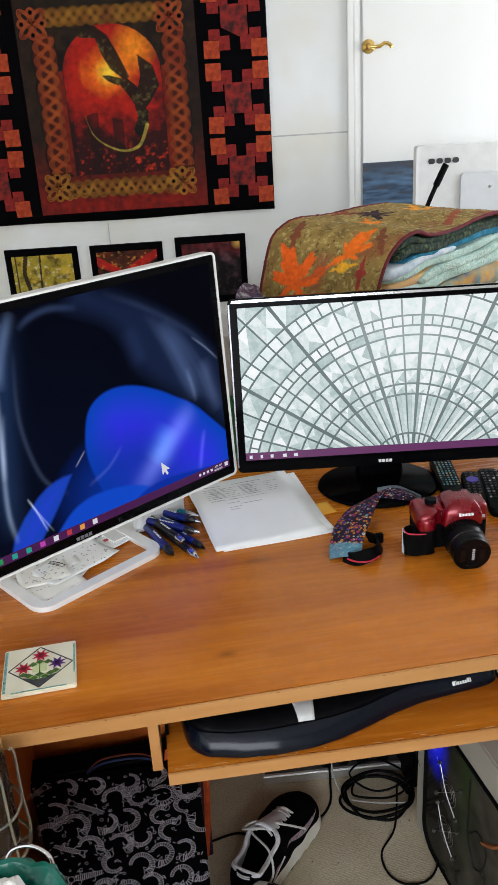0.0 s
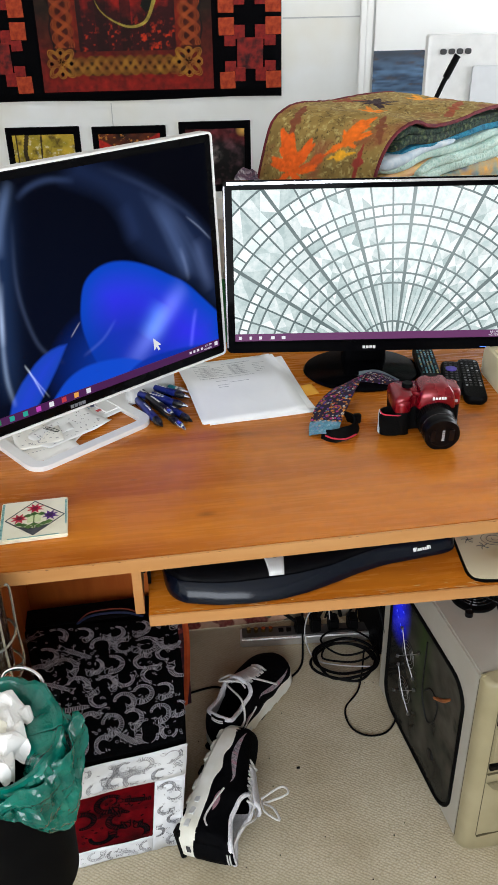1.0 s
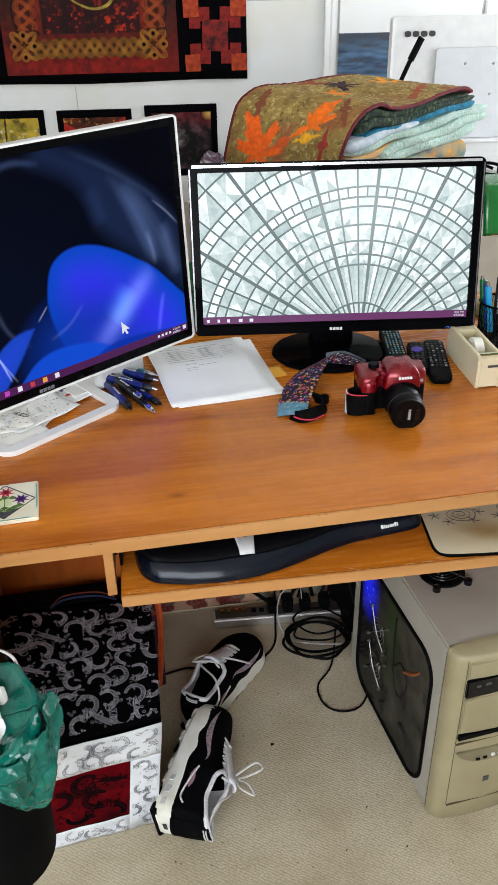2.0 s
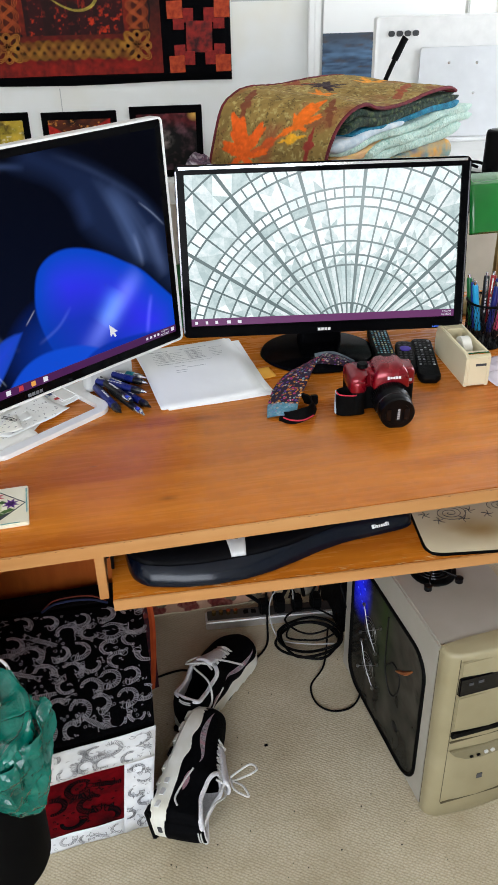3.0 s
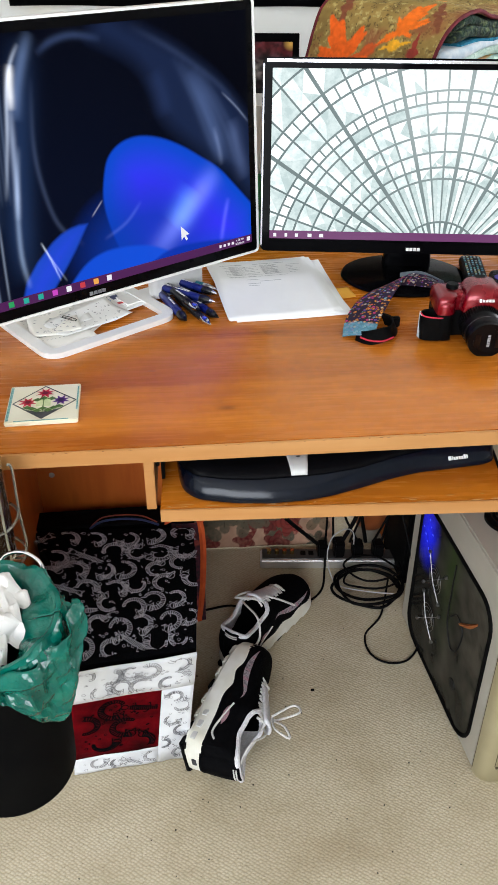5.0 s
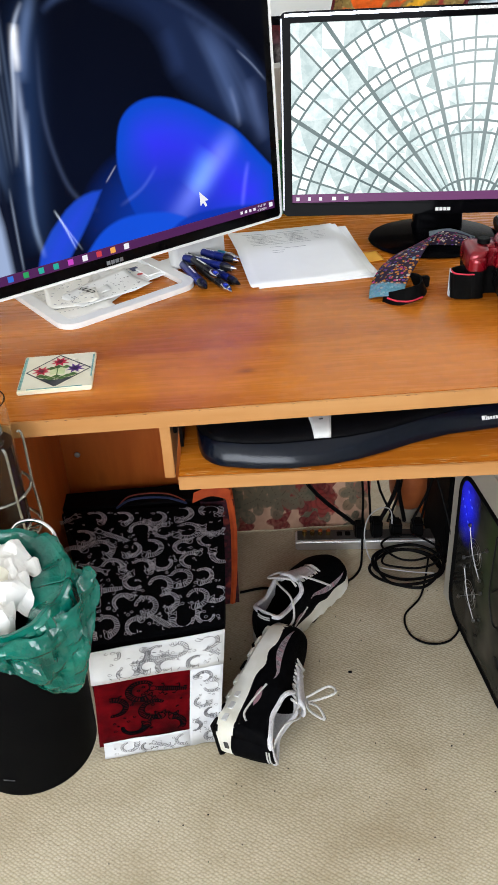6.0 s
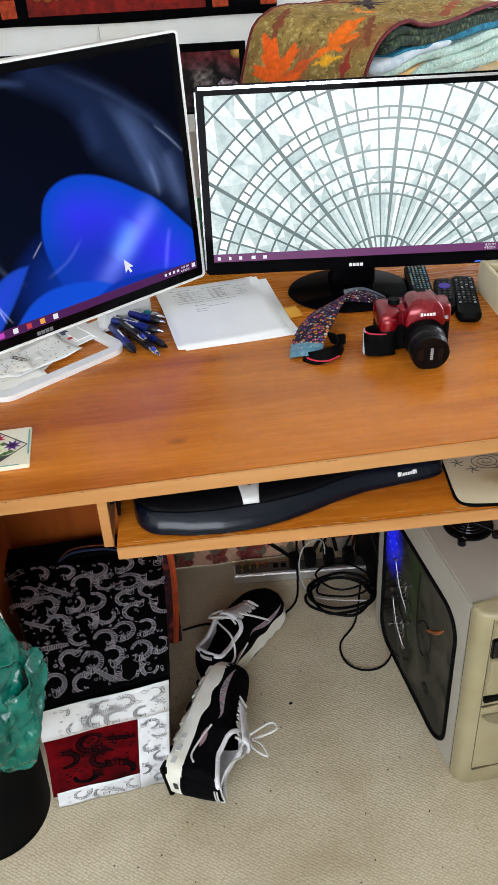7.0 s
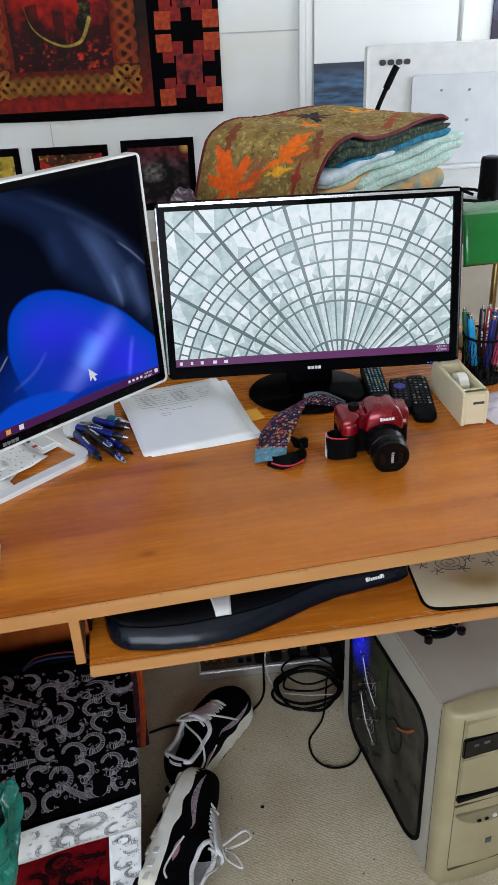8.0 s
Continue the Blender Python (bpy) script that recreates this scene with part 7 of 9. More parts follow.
# ---- quilt-pattern coaster ----
coaster = thing("coaster", "square ceramic coaster with a quilt-block flower design", "coaster", (-0.277, 0.122, TOP), 3.0)
M_TILE = material("cream_glaze", lin(236, 230, 206), lin(226, 218, 190), 20, 0.3, rvar=0.05)
part("tile", box(0.108, 0.108, 0.0075, (0, 0, 0), 0.0015), M_TILE, coaster)
M_TEALG = material("teal_glaze", lin(50, 120, 116), lin(150, 190, 180), 220, 0.4)
for tx, ty, tw_, th_ in ((-0.0505, 0.0, 0.004, 0.098), (0.0512, 0.010, 0.0024, 0.070), (0.0, -0.0512, 0.080, 0.0024)):
    part("teal_edge", box(tw_, th_, 0.0004, (tx, ty, 0.0074)), M_TEALG, coaster)
part("pale_heart", box(0.022, 0.022, 0.0003, (0.0, 0.0, 0.0075)), material("pale_green_glaze", lin(214, 220, 170), lin(196, 206, 150), 90, 0.35), coaster)


def flat(pts, z):
    bm = bmesh.new()
    bm.faces.new([bm.verts.new((x, y, z)) for x, y in pts])
    return bm


def strip(ax, ay, bx, by, w, z):
    d = math.hypot(bx - ax, by - ay)
    nx, ny = -(by - ay) / d * w / 2, (bx - ax) / d * w / 2
    return flat([(ax - nx, ay - ny), (bx - nx, by - ny), (bx + nx, by + ny), (ax + nx, ay + ny)], z)


diamond = [(-0.046, 0), (0, -0.047), (0.049, 0.002), (0, 0.049)]
for i in range(4):
    part("diamond_line", strip(*diamond[i], *diamond[(i + 1) % 4], 0.0022, 0.0079), M_DARKINK, coaster)


def star_pts(cx, cy, r, n=8, k=0.45, a0=0.39):
    return [(cx + (r if i % 2 == 0 else r * k) * math.cos(a0 + math.pi * i / n), cy + (r if i % 2 == 0 else r * k) * math.sin(a0 + math.pi * i / n)) for i in range(2 * n)]


for cx, cy, rgb in ((-0.024, 0.002, (196, 40, 60)), (0.001, 0.028, (190, 30, 56)), (0.026, 0.004, (92, 44, 116))):
    part("star", flat(star_pts(cx, cy, 0.0155), 0.0080), material("star_glaze", lin(*rgb), None, 120, 0.35), coaster)
    part("star_heart", flat(star_pts(cx, cy, 0.006, 4, 0.7), 0.0084), material("star_heart_glaze", lin(*[c * 0.6 for c in rgb]), None, 120, 0.35), coaster)
M_LEAFG = material("leaf_glaze", lin(92, 124, 50), lin(60, 92, 36), 160, 0.35)
for cx, cy in ((-0.016, -0.018), (0.016, -0.018), (0.0, -0.018), (-0.008, -0.024), (0.008, -0.024), (-0.010, 0.008), (0.012, 0.010), (0.0, 0.012), (-0.024, -0.014), (0.024, -0.014)):
    part("leaf_block", flat([(cx - 0.007, cy), (cx, cy - 0.005), (cx + 0.007, cy), (cx, cy + 0.006)], 0.0081), M_LEAFG, coaster)
part("stem", strip(0, -0.03, 0, 0.018, 0.0016, 0.0082), M_LEAFG, coaster)
part("dark_base", flat([(-0.026, -0.020), (0, -0.046), (0.026, -0.020), (0, -0.028)], 0.0079), M_DARKINK, coaster)

# ---- red camera with a flowered strap ----
M_RED_BODY = material("metallic_red_shell", lin(132, 4, 23), lin(106, 3, 17), 40, 0.28, rvar=0.05, coat=0.3, metal=0.4)
M_LENS = material("satin_black_lens", (0.0018, 0.0018, 0.002, 1), (0.0034, 0.0034, 0.004, 1), 60, 0.30, 0.05, 900, spec=0.14)
cam_ob = thing("camera", "red digital reflex camera with a capped black zoom lens", "camera", (0.444, 0.335, TOP), -4.0)


def cam_ring(z, grow=0.0):
    """Body outline seen from above, grip on the left of the picture."""
    out = [(-0.064, -0.030), (-0.060, -0.040), (-0.046, -0.042), (-0.036, -0.036), (-0.030, -0.018), (0.030, -0.022), (0.058, -0.018), (0.066, -0.008), (0.066, 0.020), (0.058, 0.028), (-0.052, 0.028), (-0.064, 0.020)]
    return [(q.x * (1 + grow), q.y * (1 + grow), z) for q in smooth_path([(x, y, 0) for x, y in out], 4, True)]


part("lower_body", loft([cam_ring(0.001, -0.06), cam_ring(0.004, 0.0), cam_ring(0.030, 0.0), cam_ring(0.062, 0.0), cam_ring(0.066, -0.02)]), M_RUBBER, cam_ob, "textured black grip and body")
part("top_shell", loft([cam_ring(0.050, 0.012), cam_ring(0.066, 0.016), cam_ring(0.072, 0.010), cam_ring(0.0765, -0.010), cam_ring(0.0800, -0.05), cam_ring(0.0825, -0.12)]), M_RED_BODY, cam_ob, "metallic red top shell", 75)
hump_r = lambda z, w, y0, y1: [(q.x, q.y, z) for q in smooth_path([(-w, y0 + 0.006, z), (-w * 0.75, y0 - 0.003, z), (0, y0 - 0.006, z), (w * 0.75, y0 - 0.003, z), (w, y0 + 0.006, z), (w, y1 - 0.006, z), (w * 0.7, y1 + 0.002, z), (-w * 0.7, y1 + 0.002, z), (-w, y1 - 0.006, z)], 4, True)]
part("prism_hump", move(loft([hump_r(0.055, 0.036, -0.038, 0.020), hump_r(0.075, 0.034, -0.040, 0.020), hump_r(0.084, 0.0315, -0.038, 0.019), hump_r(0.091, 0.0275, -0.0355, 0.018), hump_r(0.096, 0.023, -0.031, 0.016), hump_r(0.0990, 0.018, -0.026, 0.012), hump_r(0.1002, 0.011, -0.018, 0.006)]), pose(0.014, 0, 0)), M_RED_BODY, cam_ob, "red flash hump", 75)
part("grip_shell", loft([[(-0.049 + (q.x + 0.048) * k, -0.023 + (q.y + 0.022) * k, z) for q in smooth_path([(-0.064, -0.028, 0), (-0.058, -0.041, 0), (-0.046, -0.044, 0), (-0.034, -0.036, 0), (-0.030, -0.015, 0), (-0.050, 0.0, 0), (-0.064, -0.010, 0)], 4, True)] for k, z in ((1.03, 0.052), (1.03, 0.064), (0.98, 0.070), (0.86, 0.0735), (0.6, 0.0748))]), M_RED_BODY, cam_ob, "", 75)
part("shutter_button", move(lathe([(0.001, 0), (0.0065, 0), (0.0065, 0.004), (0.001, 0.005)], 18), pose(-0.047, -0.030, 0.073, -14)), M_BLACK_GLOSS, cam_ob, "dark shutter button")
part("mode_dial", move(lathe([(0.001, 0), (0.0105, 0), (0.0105, 0.009), (0.009, 0.0105), (0.001, 0.0105)], 26), pose(-0.034, 0.004, 0.080)), M_BLACK, cam_ob, "black mode dial")
part("hot_shoe", box(0.019, 0.016, 0.003, (0.014, 0.012, 0.0975), 0.001), M_BLACK, cam_ob)
part("maker_mark", move(join(*[box(0.0042, 0.0062 if k == 0 else 0.0048, 0.0008, (-0.0108 + 0.0054 * k, -0.003, 0)) for k in range(5)]), pose(0.0165, -0.0435, 0.0815, 68, 0, 0)), M_WHITE_INK, cam_ob, "plain white maker's mark")
part("model_mark", move(box(0.010, 0.006, 0.0006, (0, 0, 0)), pose(0.054, -0.021, 0.060, 86)), M_INK, cam_ob)
lens = part("lens", move(lathe([(0.030, 0.0), (0.0335, 0.003), (0.0335, 0.012), (0.0325, 0.014), (0.0345, 0.017), (0.0345, 0.038), (0.0325, 0.041), (0.0325, 0.052), (0.0335, 0.055), (0.0335, 0.068), (0.0315, 0.071), (0.001, 0.071)], 36), pose(0.012, -0.022, 0.038, 96, 0, 0)), M_LENS, cam_ob, "black ribbed zoom lens")
part("zoom_ring", move(join(*[box(0.0016, 0.0022, 0.020, (0.0348 * math.cos(a), 0.0348 * math.sin(a), 0.0175)) for a in np.linspace(0, 6.28, 49)[:-1]]), pose(0.012, -0.022, 0.038, 96)), M_RUBBER, lens)
for r, z in ((0.0336, 0.0125), (0.0337, 0.0535)):
    part("trim_ring", move(lathe([(r, z - 0.0006), (r + 0.0004, z), (r, z + 0.0006)], 36, False), pose(0.012, -0.022, 0.038, 96)), M_BLACK_GLOSS if z < 0.02 else M_DARK_CHROME, lens)
part("scale_marks", move(join(*[box(0.0022, 0.0006, 0.0012, (0.0338 * math.cos(a), 0.0338 * math.sin(a), 0.0470)) for a in np.linspace(3.5, 5.6, 9)]), pose(0.012, -0.022, 0.038, 96)), M_INK, lens)
cap = part("lens_cap", move(lathe([(0.0330, 0.0712), (0.0325, 0.0770), (0.024, 0.0775), (0.0235, 0.0765), (0.001, 0.0765)], 36), pose(0.012, -0.022, 0.038, 96)), M_LENS, lens, "black pinch lens cap")
for sx in (-1, 1):
    part("cap_grip", move(box(0.010, 0.026, 0.002, (sx * 0.017, 0, 0.0764), 0.0008), pose(0.012, -0.022, 0.038, 96)), M_BLACK_GLOSS, cap)
part("cap_mark", move(join(*[box(0.0048, 0.0038, 0.0006, (0.002, -0.0096 + 0.0048 * k, 0.0768)) for k in range(5)]), pose(0.012, -0.022, 0.038, 96)), M_INK, cap, "plain grey maker's mark")


def strap_dye(u, v):
    """Bright round flowers on dark violet along the strap."""
    x, y = u * 16, v * 3.2
    c = mixc(lin(10, 8, 18)[:3], lin(38, 20, 54)[:3], fractal(x, y, 3))
    tints = [(186, 56, 120), (214, 136, 44), (206, 196, 180), (96, 60, 150), (206, 92, 60), (120, 160, 176)]
    rnd = random.Random(5)
    for k in range(620):
        cx, cy, r = rnd.uniform(0, 16), rnd.uniform(0, 3.2), rnd.uniform(0.06, 0.17)
        if cx > 11 and rnd.random() < 0.45:
            continue
        d = np.hypot(x - cx, y - cy)
        pick = tints[2] if cx > 11 and rnd.random() < 0.5 else tints[1] if 2 < cx < 6 and rnd.random() < 0.4 else rnd.choice(tints + [tints[0], tints[3]])
        c = mixc(c, lin(12, 8, 20)[:3], np.clip((r + 0.05 - d) / 0.04, 0, 1))
        c = mixc(c, lin(*pick)[:3], np.clip((r - d) / 0.04, 0, 1))
        c = mixc(c, lin(60, 24, 66)[:3], np.clip((r * 0.5 - d) / 0.04, 0, 1) * (0.9 if k % 3 else 0.0))
    return mixc(c, lin(92, 146, 164)[:3], np.clip((2.4 - x) / 0.3, 0, 1) * (0.45 + 0.55 * fractal(x * 5, y * 5, 8)))


strap_pts = [(0.246, 0.318, 0.7530), (0.258, 0.352, 0.7670), (0.284, 0.400, 0.7790), (0.316, 0.438, 0.7900), (0.352, 0.456, 0.8000), (0.385, 0.425, 0.8100), (0.402, 0.385, 0.8180)]
strap_half = [(0.027, -0.006, 0.001), (0.028, -0.012, 0.004), (0.026, -0.020, 0.008), (0.018, -0.022, 0.012), (0.006, -0.014, 0.016), (-0.003, -0.003, 0.013), (-0.006, 0.0, 0.010)]
SC, SH_ = smooth_path(strap_pts, 8), smooth_path(strap_half, 8)


def strap_at(u, v):
    i = min(int(u * (len(SC) - 1)), len(SC) - 2)
    f = u * (len(SC) - 1) - i
    c, h = SC[i].lerp(SC[i + 1], f), SH_[i].lerp(SH_[i + 1], f)
    return tuple(c + h * (2 * v - 1) + Vector((0, 0, 0.004 * (1 - (2 * v - 1) ** 2))))


strap = thing("camera_strap", "flower-printed camera strap looped on the desk", "strap")
thicken(printed("webbing", 300, 60, strap_at, strap_dye, M_DYE, strap, "bright printed flowers on violet"), 0.0016)
part("lining", ribbon([(0.405, 0.375, 0.826), (0.378, 0.432, 0.822), (0.345, 0.452, 0.812)], [(0, 0.001, 0.004)] * 3, 0.0012), material("grey_strap_lining", lin(84, 96, 100), lin(60, 66, 76), 60, 0.8), strap)
part("leather_end", ribbon([(0.244, 0.324, 0.7520), (0.257, 0.306, 0.7560), (0.282, 0.300, 0.7640), (0.304, 0.308, 0.7680), (0.312, 0.336, 0.7700), (0.297, 0.358, 0.7690)], [(0.004, 0.012, 0.004), (0.002, 0.010, 0.009), (-0.002, 0.004, 0.012), (-0.004, -0.002, 0.013), (-0.006, -0.001, 0.013), (-0.004, 0.004, 0.010)], 0.0026), M_RUBBER, strap, "black leather end loop")
M_REDTRIM = material("red_stitched_edge", lin(206, 40, 66), lin(176, 30, 52), 60, 0.7)
part("red_edging", tube([(0.248, 0.310, 0.7570), (0.262, 0.298, 0.7560), (0.284, 0.294, 0.7560), (0.306, 0.304, 0.7580)], 0.0016, 6), M_REDTRIM, strap)
part("slider", box(0.016, 0.010, 0.020, (0.320, 0.358, 0.752), 0.002), M_BLACK, strap)
part("end_loop", ribbon([(0.392, 0.324, 0.780), (0.366, 0.326, 0.778), (0.353, 0.318, 0.776), (0.356, 0.304, 0.774), (0.380, 0.299, 0.773), (0.398, 0.302, 0.774)], [(0, 0.001, 0.021)] * 6, 0.0024), M_RUBBER, strap, "black leather loop standing at the grip")
part("end_piping", tube([(0.353, 0.316, 0.7980), (0.357, 0.303, 0.7965), (0.380, 0.2975, 0.7950), (0.396, 0.2995, 0.7950)], 0.0013, 6), M_REDTRIM, strap)
part("fringe", ribbon([(0.3535, 0.3215, 0.7765), (0.3512, 0.316, 0.776), (0.3528, 0.308, 0.7750)], [(0.0005, 0.0005, 0.022)] * 3, 0.0018), M_PALE, strap, "pale patterned fabric end")

# ---- remote controls ----
def key_tints(name, tints):
    """Moulded keys, each in one of a few colours."""
    m = material(name, lin(*tints[0]), None, 60, 0.5)
    t = m.node_tree
    info, ramp = t.nodes.new("ShaderNodeObjectInfo"), t.nodes.new("ShaderNodeValToRGB")
    ramp.color_ramp.interpolation = "CONSTANT"
    for k, c in enumerate(tints):
        e = ramp.color_ramp.elements[k] if k < 2 else ramp.color_ramp.elements.new(k / len(tints))
        e.position, e.color = k / len(tints), lin(*c)
    t.links.new(info.outputs["Random"], ramp.inputs["Fac"])
    t.links.new(ramp.outputs["Color"], t.nodes["Principled BSDF"].inputs["Base Color"])
    return m


def remote(x, y, rz, L, w, mat, key_mat, rows_, cols, label, accent=None):
    ob = thing("remote_control", label, "remote", (x, y, TOP), rz, "remote controls on the desk")
    part("body", loft([[(px_ * s, py_ * s2, z) for px_, py_ in rounded(w, L, w * 0.32, 6)] for s, s2, z in ((0.86, 0.96, 0.0), (1.0, 1.0, 0.006), (1.0, 1.0, 0.014), (0.90, 0.97, 0.019), (0.6, 0.8, 0.0205))]), mat, ob)
    first = None
    for i in range(rows_):
        for j in range(cols):
            k = new("button", first.data) if first else part("button", box(w * 0.42 / cols, L * 0.30 / rows_, 0.0022, (0, 0, 0), 0.0006, 1), key_mat, ob)
            first = first or k
            k.parent = ob
            k.location = ((j - (cols - 1) / 2) * w * 0.80 / cols, L * 0.41 - i * L * 0.70 / rows_, 0.0195)
    if accent:
        part("ring_pad", move(lathe([(0.004, 0), (0.012, 0), (0.012, 0.0025), (0.004, 0.0025)], 20), pose(0, L * 0.18, 0.0200)), accent, ob, "violet direction pad")
    return ob


remote(0.597, 0.482, -14, 0.185, 0.047, M_BLACK, key_tints("grey_and_black_keys", ((150, 152, 154), (20, 20, 22), (44, 46, 48), (18, 18, 20), (110, 112, 114), (26, 26, 28))), 11, 4, "black rounded remote control with small pale keys")
remote(0.527, 0.560, -10, 0.19, 0.046, M_BLACK, key_tints("pale_coloured_keys", ((96, 160, 158), (170, 180, 176), (36, 40, 46), (70, 130, 150), (176, 168, 120), (130, 160, 160), (120, 170, 190))), 13, 5, "slim black remote control with pale coloured keys, behind the camera")
remote(0.560, 0.500, -16, 0.14, 0.040, M_BLACK, M_DARKINK, 8, 3, "small black remote control with a violet pad", material("violet_keys", lin(84, 60, 190), lin(70, 50, 160), 60, 0.4))

# ---- tape dispenser ----
tape = thing("tape_dispenser", "cream desktop tape dispenser with a roll of tape", "tape dispenser", (0.661, 0.362, TOP), -1.5)


def slab_of(outline, x0, x1):
    """A side outline in y, z given a width in x, with softened edges."""
    bm = bmesh.new()
    lo, hi = [bm.verts.new((x0, y, z)) for y, z in outline], [bm.verts.new((x1, y, z)) for y, z in outline]
    bm.faces.new(lo[::-1]), bm.faces.new(hi)
    for i in range(len(outline)):
        bm.faces.new((lo[i], lo[(i + 1) % len(outline)], hi[(i + 1) % len(outline)], hi[i]))
    bmesh.ops.recalc_face_normals(bm, faces=bm.faces)
    bmesh.ops.bevel(bm, geom=list(bm.edges), offset=0.0016, segments=2, affect="EDGES")
    return bm


side = [(0.000, 0.0), (0.172, 0.0), (0.176, 0.030), (0.170, 0.064), (0.156, 0.070), (0.120, 0.070), (0.090, 0.070), (0.045, 0.071), (0.008, 0.072), (-0.001, 0.066)]
M_CREAM_P = material("cream_hard_plastic", lin(226, 216, 184), lin(214, 202, 166), 9, 0.42)
part("body", join(slab_of(side, -0.026, -0.0185), slab_of(side, 0.0185, 0.026),
                  slab_of([(0.0006, 0.002), (0.040, 0.002), (0.030, 0.036), (0.022, 0.0700), (0.010, 0.0710), (-0.0004, 0.065)], -0.020, 0.020),
                  slab_of([(0.136, 0.002), (0.171, 0.002), (0.1745, 0.030), (0.169, 0.0630), (0.156, 0.0690), (0.136, 0.0690)], -0.020, 0.020),
                  box(0.040, 0.110, 0.016, (0, 0.088, 0.003))), M_CREAM_P, tape, "cream weighted base with two side walls")
roll = part("tape_roll", move(lathe([(0.0125, -0.0095), (0.025, -0.0095), (0.025, 0.0095), (0.0125, 0.0095), (0.0125, -0.0095)], 30, False), pose(0, 0.080, 0.0500, 0, 90)), material("tape_film", lin(236, 234, 224), lin(224, 220, 206), 30, 0.3), tape, "roll of clear tape")
part("hub", move(lathe([(0.001, -0.0180), (0.0055, -0.0180), (0.0055, -0.0105), (0.0120, -0.0105), (0.0120, 0.0105), (0.0055, 0.0105), (0.0055, 0.0180), (0.001, 0.0180)], 22), pose(0, 0.080, 0.0500, 0, 90)), M_WHITE_P, roll)
part("cutter", box(0.044, 0.006, 0.0015, (0, 0.005, 0.0718)), M_CHROME, tape, "serrated steel cutter")
part("maker_mark", box(0.022, 0.0010, 0.005, (0.006, -0.0008, 0.046)), M_DARKINK, tape, "plain dark maker's mark")

# ---- pen cup ----
cup = thing("pen_cup", "black wire-mesh pen cup full of pens", "pen cup", (0.764, 0.560, TOP))
part("base", lathe([(0.001, 0), (0.042, 0), (0.042, 0.002), (0.001, 0.002)], 28), M_BLACK, cup)
bars = []
for k in range(34):
    a = 2 * math.pi * k / 34
    for tw in (-0.35, 0.35):
        bars.append(tube([(0.042 * math.cos(a), 0.042 * math.sin(a), 0.001), (0.044 * math.cos(a + tw), 0.044 * math.sin(a + tw), 0.10)], 0.0007, 4, steps=1))
part("mesh_wall", join(*bars), M_BLACK, cup, "black wire mesh wall")
part("rim", tube([(0.0445 * math.cos(a), 0.0445 * math.sin(a), 0.101) for a in np.linspace(0, 6.28, 25)[:-1]], 0.0026, 8, closed=True, steps=2), M_BLACK, cup)
part("foot_ring", tube([(0.0425 * math.cos(a), 0.0425 * math.sin(a), 0.003) for a in np.linspace(0, 6.28, 25)[:-1]], 0.0022, 8, closed=True, steps=2), M_BLACK, cup)
for k, (dx, dy, lean, az, tint) in enumerate(((-0.025, 0.012, 9, 200, "blue"), (-0.020, -0.010, 11, 190, "cyan"), (0.012, 0.004, 6, 20, "navy"), (0.026, -0.018, 7, 300, "pink"), (-0.030, 0.024, 8, 140, "green"), (0.004, 0.026, 5, 80, "black"), (0.030, 0.018, 8, 30, "black"), (0.0, -0.026, 6, 270, "navy"), (0.020, 0.026, 6, 60, "red"))):
    pen(0.764 + dx * 0.7, 0.560 + dy * 0.7, TOP + 0.004, az, -(90 - lean), tint, 0.150, tint + " pen standing in the mesh cup")

# ---- green desk lamp ----
lamp = thing("desk_lamp", "brass desk lamp with a long green glass shade", "lamp", (0.862, 0.735, TOP))
M_GREEN = material("green_cased_glass", lin(18, 122, 44), lin(14, 104, 36), 5, 0.22, coat=0.3, rvar=0.04)
M_DKGREEN = material("shade_lining", lin(20, 40, 26), lin(14, 30, 18), 10, 0.4)
part("foot", lathe([(0.001, 0), (0.080, 0), (0.082, 0.006), (0.070, 0.016), (0.030, 0.024), (0.014, 0.034), (0.001, 0.034)], 36), M_ANT_BRASS, lamp)
part("pole", lathe([(0.008, 0.03), (0.0075, 0.29), (0.001, 0.30)], 14), M_ANT_BRASS, lamp)
sh = []
for s in np.linspace(0, 1, 17):
    x = -0.115 + 0.24 * s
    sh.append([(x, -0.075 + 0.002 * math.sin(9 * s), 0.218), (x, -0.078, 0.224), (x, -0.062, 0.290), (x, -0.045, 0.318), (x, 0.0, 0.330), (x, 0.045, 0.318), (x, 0.062, 0.290), (x, 0.078, 0.224)])
shade = part("shade", loft(sh, True, False), M_GREEN, lamp, "emerald green shade")
thicken(shade, 0.004)
part("shade_inside", loft([[(p[0] * 0.98, p[1] * 0.93, p[2] * 0.985) for p in r] for r in sh], True, False), M_DKGREEN, lamp)
part("finial", lathe([(0.006, 0.33), (0.010, 0.336), (0.004, 0.345), (0.001, 0.35)], 14), M_ANT_BRASS, lamp)
# folders standing behind the monitors, and a clear sleeve by the tape
binder = thing("folder", "green card folder standing behind the monitors", "folder", (0.118, 0.80, TOP), 4)
part("cover", box(0.16, 0.006, 0.155, (0, 0, 0), 0.001), material("green_card", lin(40, 120, 60), lin(30, 100, 48), 12, 0.7), binder)
binder2 = thing("folder", "cream card folder standing behind the monitors", "folder", (0.112, 0.815, TOP), 4)
part("cover", box(0.17, 0.006, 0.29, (0, 0, 0), 0.001), M_CREAM, binder2)
sleeve = thing("plastic_sleeve", "crumpled translucent plastic sleeve beside the pen cup", "plastic bag", (0.755, 0.42, TOP), 10)
M_FILM = material("milky_plastic_film", lin(206, 198, 210), lin(190, 182, 198), 30, 0.25)
